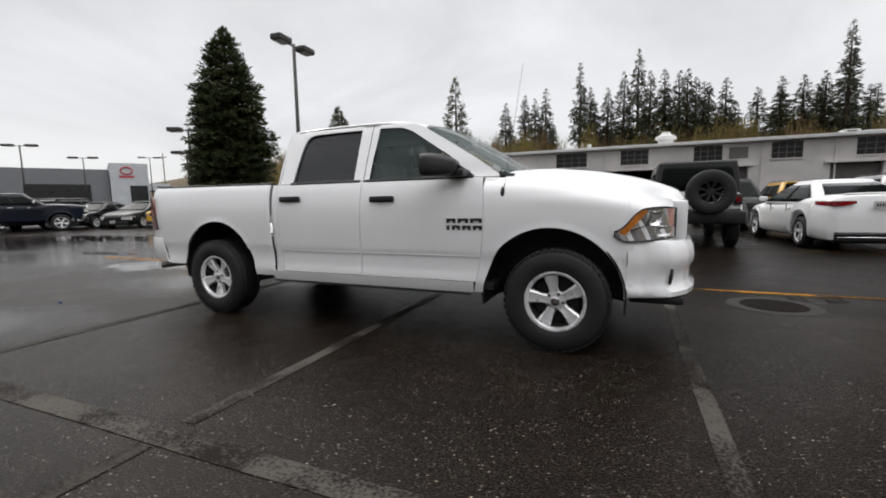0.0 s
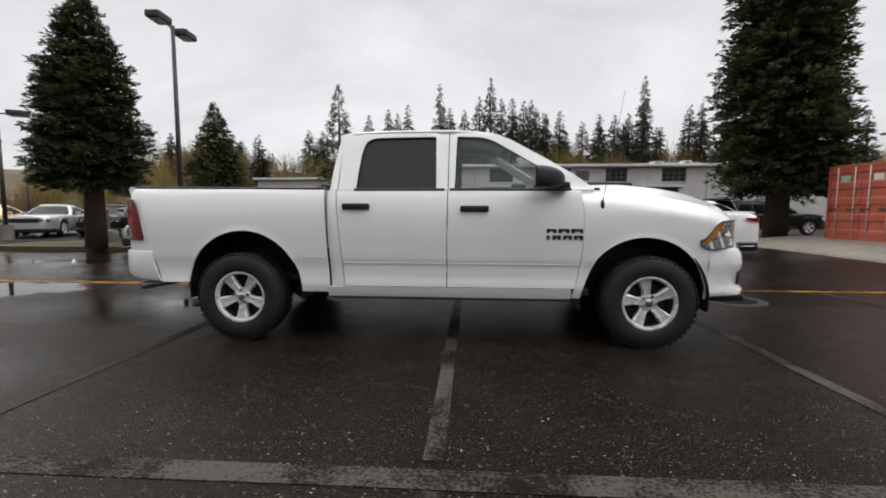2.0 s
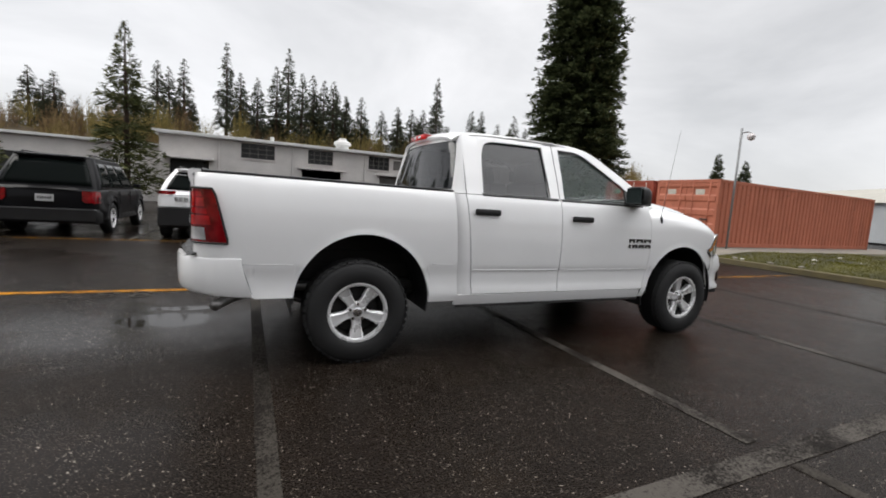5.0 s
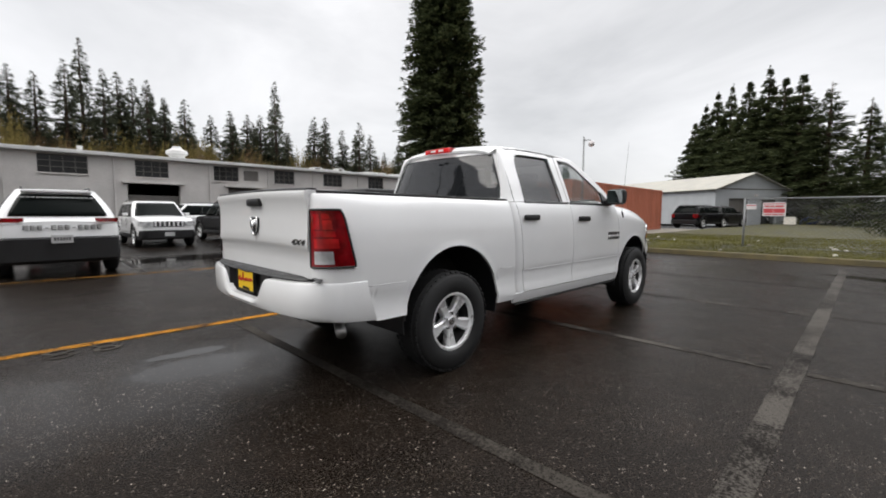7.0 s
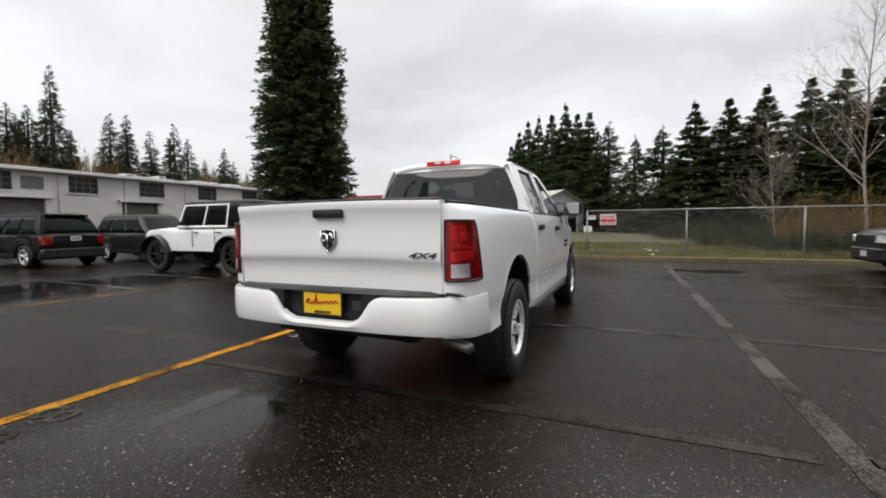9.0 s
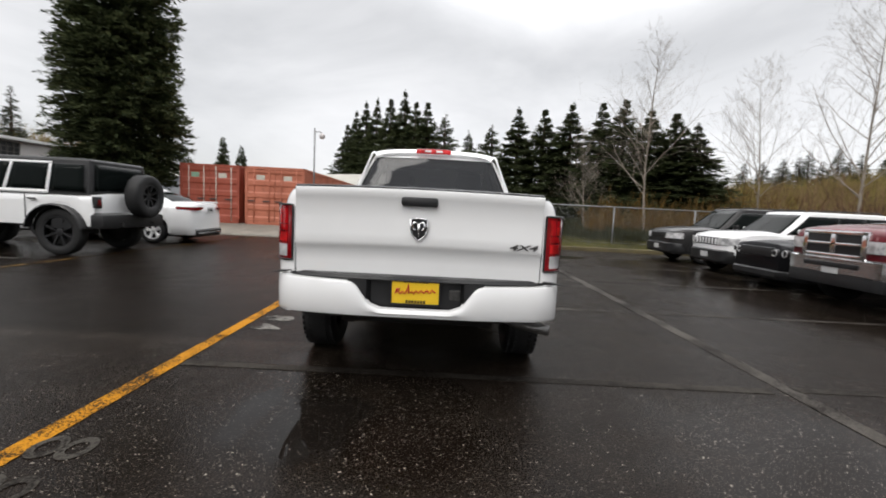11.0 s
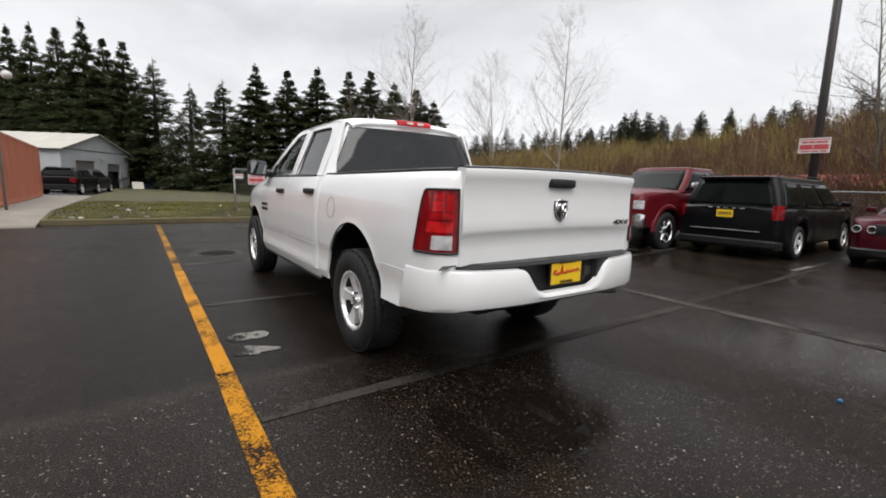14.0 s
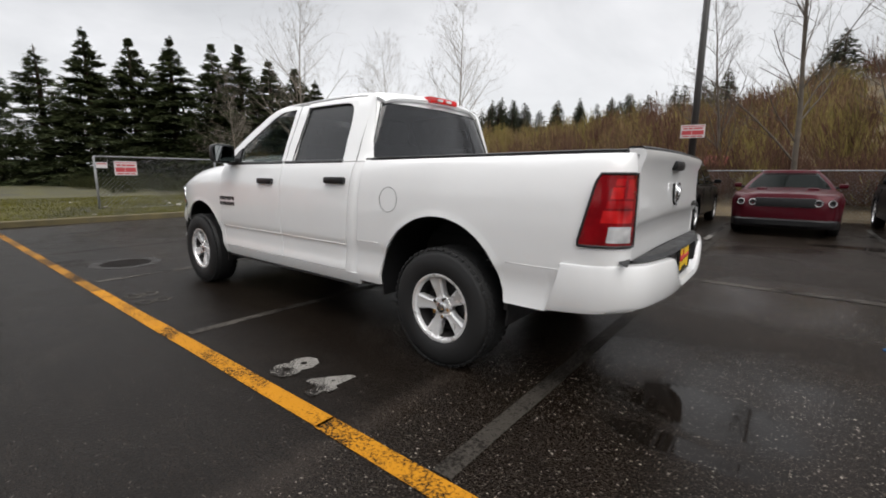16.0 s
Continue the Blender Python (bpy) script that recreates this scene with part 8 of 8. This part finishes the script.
lot_lamp(-9.36, 9.05, 7.05, 94)
lot_lamp(-18.0, 11.0, 4.95, 30, 0.7)
lot_lamp(-27.0, 17.5, 5.0, 20, 0.8)
lot_lamp(-49.4, 17.6, 7.0, 40, 1.0)
lot_lamp(-56.6, 26.3, 7.0, 40, 1.1)
lot_lamp(-69.0, 42.1, 9.0, 40, 1.2)
lot_lamp(40.0, 39.6, 8.6, -45, 0.9)
for q, (x, y, h) in enumerate(((-72, 52, 9.5), (-60, 50, 8.5), (-95, 62, 13), (-50, 58, 9), (-40, 62, 8))):
    u = thing("utility_pole", "distant wooden utility pole with a cross-arm", "utility pole", pose(x, y, 0))
    part("pole", tube([(0, 0, 0), (0, 0, h)], [0.16, 0.10], 6), BARK_GREY, u, smooth="all")
    part("cross_arm", box(-1.1, 1.1, -0.06, 0.06, h - 0.9, h - 0.75), BARK_GREY, u)

# dome camera on a mast
cm = thing("camera_mast", "thin pale mast with a dome camera", "mast", pose(12.75, 5.55, 0.25))
part("mast", tube([(0, 0, 0), (0, 0, 4.15)], 0.035, 8), GALV, cm, smooth="all")
part("bracket", tube([(0, 0, 4.0), (0.05, -0.20, 4.02), (0.06, -0.28, 3.96)], 0.022, 6), GALV, cm, smooth="all")
bm = bmesh.new()
bmesh.ops.create_icosphere(bm, subdivisions=2, radius=0.13, matrix=pose(0.06, -0.30, 3.84) @ Matrix.Diagonal((1, 1, 0.95, 1)))
part("dome", bm, SIGN_WHITE, cm, "white camera dome", smooth="all")

# gabled white shop behind the verge
METALW = grainy("pale_metal_siding", (0.46, 0.48, 0.50), 0.6, var=0.08, scale=0.8, fine=14)
ROOF_TAN = grainy("pale_tan_roof", (0.40, 0.385, 0.34), 0.65, var=0.12, scale=0.8, fine=10)
gb = thing("gabled_shop", "white metal gabled shop with two roller doors", "building", pose(42.0, 7.6, 0.15, 0, 0, -30), kind="structure")
W_, D_, EV, PK = 8.6, 22.0, 3.45, 4.95
bm = bmesh.new()
for a, b, z0, z1 in ((0, 1.6, 0, EV), (1.6, 3.9, 2.55, EV), (3.9, 5.5, 0, EV), (5.5, 7.3, 2.45, EV), (7.3, W_, 0, EV)):
    add_box(bm, a, b, 0, 0.2, z0, z1)
vs = [bm.verts.new(c) for c in ((0, 0, EV), (W_, 0, EV), (W_ / 2, 0, PK), (0, 0.2, EV), (W_, 0.2, EV), (W_ / 2, 0.2, PK))]
bm.faces.new(vs[:3])
bm.faces.new(vs[3:])
add_box(bm, 0, 0.2, 0.2, D_, 0, EV)
add_box(bm, W_ - 0.2, W_, 0.2, D_, 0, EV)
add_box(bm, 0, W_, D_, D_ + 0.2, 0, EV)
part("wall", bm, METALW, gb)
bm = bmesh.new()
n = 44
for sgn in (0, 1):
    rows = []
    for k in range(n + 1):
        y = -0.35 + (D_ + 0.7) * k / n
        rows.append([(-0.35 if sgn == 0 else W_ + 0.35, y, EV - 0.10 + 0.03 * (k % 2)), (W_ / 2, y, PK + 0.03 + 0.03 * (k % 2))])
    add_grid(bm, rows)
part("roof", thick(bm, 0.06), ROOF_TAN, gb, "pale ribbed metal roof")
part("roller_door", box(1.6, 3.9, 0.12, 0.16, 0, 2.55), FRAMEW, gb, "grey roller door")
# no door here: a dark sheet added for the shade inside
part("roller_door", box(5.5, 7.3, 0.5, 0.55, 0, 2.45), WINDARK, gb, "dark sheet for the shade in an open doorway")
part("half_door", box(5.5, 7.3, 0.10, 0.14, 1.75, 2.45), FRAMEW, gb, "half-lowered door")
part("wall_lamp", box(4.55, 4.85, -0.15, 0.0, 2.75, 2.95, 0.03), SIGN_WHITE, gb, "small wall lamp")
part("trim", box(-0.05, W_ + 0.05, -0.03, 0.0, EV - 0.08, EV + 0.02), FRAMEW, gb)

# tarpaulin and cast-off boards on the rough ground before the shop
TARP_BLUE = grainy("blue_tarpaulin", (0.03, 0.07, 0.26), 0.5, var=0.2, scale=3, fine=20, bmp=0.3)
tz = verge_z(50.5, 1.4)
rows = []
for a in range(13):
    row = []
    for b in range(15):
        u, v = a / 6 - 1, b / 7 - 1
        hh = max(0.0, (1 - u * u)) ** 0.5 * max(0.0, 1 - v * v) ** 0.4
        row.append((0.75 * u, 1.0 * v, 0.85 * hh * (0.8 + 0.35 * noise.noise((u * 2, v * 2.4, 3.1)))))
    rows.append(row)
tarp = part("tarpaulin", thick(grid(rows), 0.012), TARP_BLUE, None, "blue tarpaulin draped over a heap by the shop", smooth="all")
tarp.matrix_basis = pose(50.5, 1.4, tz - 0.02)
tagged(tarp, category="tarpaulin")
for x, y, w, h_, turn in ((46.5, 2.6, 0.9, 0.75, 10), (48.6, 0.4, 0.9, 0.45, -25), (45.5, -2.3, 0.7, 0.7, 30), (43.5, -3.2, 0.9, 0.4, 5)):
    bd = part("cast_off_board", box(-0.03, 0.03, -w / 2, w / 2, 0, h_, 0.008, pose(0, 0, 0, 0, 24, 0)), LABEL_PALE, None, "dirty white board leaning in the rough grass")
    bd.matrix_basis = pose(x, y, verge_z(x, y) - 0.02, 0, 0, turn)
    tagged(bd, category="board", group="cast-off boards")

ws2 = thing("long_warehouse", "long low pale warehouse behind the containers", "building", pose(46, 24, 0, 0, 0, -52), kind="structure")
part("wall", box(-30, 30, 0, 14, 0, 3.6), METALW, ws2)
bm = grid([[(-30.4 + 60.8 * k / 60, y, z + 0.03 * (k % 2)) for y, z in ((-0.4, 3.5), (7, 4.9), (14.4, 3.5))] for k in range(61)])
part("roof", thick(bm, 0.08), ROOF_TAN, ws2, "pale low-pitched metal roof")

red_shed = thing("red_shed", "low shed with a faded red metal roof behind the brush", "building", pose(1.4, -18.2, 0.1, 0, 0, 2), kind="structure")
part("wall", box(-2.4, 2.4, -1.2, 1.2, 0.0, 1.6), BARK_GREY, red_shed, "weathered board wall")
part("roof", thick(grid([[(x, y, z) for y, z in ((-1.5, 1.6), (0, 2.02), (1.5, 1.6))] for x in (-2.7, 2.7)]), 0.06), grainy("red_roof_metal", (0.20, 0.040, 0.032), 0.9, var=0.2, scale=0.8, fine=12), red_shed, "faded red metal roof")

# far dealership
FARGREY = grainy("far_grey_wall", (0.17, 0.175, 0.185), 0.8, var=0.1, scale=0.3, fine=4)
fd = thing("dealership_building", "distant grey showroom with a white entrance block", "building", pose(-74.5, 41.0, 0, 0, 0, 62), kind="structure")
part("wall", box(-34, -1.8, 0, 20, 0, 7.2), FARGREY, fd, "grey panelled wall")
part("wall", box(-1.7, 3.4, -1.5, 14, 0, 8.2), METALW, fd, "white entrance block")
part("canopy", box(3.4, 6.5, -1.0, 10, 3.8, 5.0), METALW, fd, "entrance canopy")
part("glazing", box(0.8, 3.2, -1.56, -1.52, 0.3, 4.6), WINDARK, fd, "dark showroom glazing")
part("glazing", box(-12, -4.2, -0.06, -0.02, 0.3, 4.8), WINDARK, fd, "dark showroom glazing")
mark = part("sign_mark", tube([(0.5 + 0.8 * math.cos(a), -1.6, 7.0 + 0.55 * math.sin(a)) for a in (2 * math.pi * k / 20 for k in range(21))], 0.10, 5), SIGN_RED, fd, "red oval mark", smooth="all")
part("sign_bar", box(-0.5, 1.5, -1.6, -1.54, 5.9, 6.2), SIGN_RED, fd, "red bar of lettering")
# distant low tree line to close the horizon
rng = random.Random(31)
spots = []
for q in range(190):
    a = math.radians(rng.uniform(115, 262))
    d = rng.uniform(120, 150)
    spots.append((d * math.cos(a), d * math.sin(a), 0, rng.uniform(4, 9), rng.uniform(3, 6)))
brush("far_tree_line", "distant hazy line of trees beyond the lot", spots, BRUSH_BROWN, 91, 110)
spots = []
for q in range(120):
    a = math.radians(rng.uniform(-8, 62))
    d = rng.uniform(95, 130)
    spots.append((d * math.cos(a), d * math.sin(a), 0, rng.uniform(5, 9), rng.uniform(3, 6)))
brush("far_tree_line", "distant dark line of trees beyond the fence", spots, FIR, 92, 110)

# painted stall numbers
def stall_number(words, x, y, material):
    o = add_text("stall_number", words, 0.42, material, Matrix.Translation((x, y, 0.0045)) @ Euler((0, 0, math.pi)).to_matrix().to_4x4() @ Matrix.Diagonal((0.95, 1, 1, 1)), None, "worn white stall number on the asphalt", 0.0005, 0, 0.018)
    tagged(o, category="road marking", kind="structure")


NUM_PAINT = worn_paint("number_paint", (0.20, 0.19, 0.175), 1.0)
stall_number("8", -1.06, 1.61, NUM_PAINT)
stall_number("4", -1.405, 1.615, NUM_PAINT)
NUM_FADED = worn_paint("faded_number_paint", (0.055, 0.05, 0.043), 0.97)
for x, y in ((1.50, 1.64), (-3.81, 1.67), (4.2, 1.7)):
    bm = bmesh.new()
    for k in (-0.5, 0.5):
        for dy in (-0.075, 0.075):
            ring = [(math.cos(a), math.sin(a)) for a in (2 * math.pi * q / 20 for q in range(21))]
            add_grid(bm, [[(x + k * 0.33 + 0.105 * r * c, y + dy + 0.078 * r * d, 0.0042) for r in (0.55, 1.0)] for c, d in ring])
    tagged(part("stall_mark", bm, NUM_FADED, None, "faded unreadable white stall mark", kind="structure"), category="road marking")
# manholes and patches
IRON = grainy("manhole_iron", (0.010, 0.008, 0.007), 0.85, metal=0.0, var=0.4, scale=6, fine=30, bmp=0.4)
# concrete post base on the grass island
pb = thing("lamp_base", "squat round concrete base with a grey post on the grass island", "post", pose(-11.6, 8.6, 0.12))
part("base", add_lathe(bmesh.new(), [(0.0005, 0.42), (0.16, 0.42), (0.24, 0.40), (0.28, 0.34), (0.29, 0.05), (0.27, -0.05)], 24, "z"), CONCRETE, pb, "round concrete base", smooth=True)
part("post", tube([(0, 0, 0.40), (0, 0, 1.05)], 0.06, 10), CONCRETE, pb, "short grey post")
IRON.node_tree.nodes["Principled BSDF"].inputs["Specular IOR Level"].default_value = 0.06
mh = thing("manhole", "round iron manhole cover in a worn concrete collar", "manhole", pose(3.70, 1.22, 0), kind="structure")
part("collar", add_lathe(bmesh.new(), [(0.30, 0.006), (0.38, 0.006), (0.42, 0.002)], 32, "z"), grainy("worn_collar", (0.016, 0.013, 0.011), 0.9, var=0.4, scale=5, fine=40, bmp=0.4), mh, "worn concrete collar")
part("cover", add_lathe(bmesh.new(), [(0.001, 0.009), (0.05, 0.010), (0.12, 0.007), (0.14, 0.010), (0.20, 0.010), (0.22, 0.007), (0.28, 0.010), (0.30, 0.006)], 32, "z"), IRON, mh, "ribbed iron cover")
# a scrap of blue litter and pale scraps on the verge
bm = bmesh.new()
add_box(bm, -0.013, 0.013, -0.012, 0.012, 0, 0.018, 0.005, pose(-4.14, -1.30, 0, 0, 0, 35))
tagged(part("bottle_cap", bm, grainy("blue_plastic", (0.03, 0.12, 0.30), 0.4), None, "small scrap of blue plastic on the asphalt", smooth=True), category="litter")
rng = random.Random(44)
for k in range(26):
    bm = bmesh.new()
    bmesh.ops.create_icosphere(bm, subdivisions=1, radius=1)
    s = rng.uniform(0.03, 0.09)
    x, y = 10.6 + 4 * rng.random() ** 2, 4.2 - 8 * rng.random()
    for v in bm.verts:
        v.co = Vector((v.co.x * s * rng.uniform(0.8, 1.3), v.co.y * s * rng.uniform(0.8, 1.3), v.co.z * s * 0.5)) + Vector((x, y, verge_z(x, y) + 0.02))
    tagged(part("stone", bm, CONCRETE if k % 3 else LABEL_PALE, None, "pale stone lying in the verge grass"), category="stone", group="verge stones")
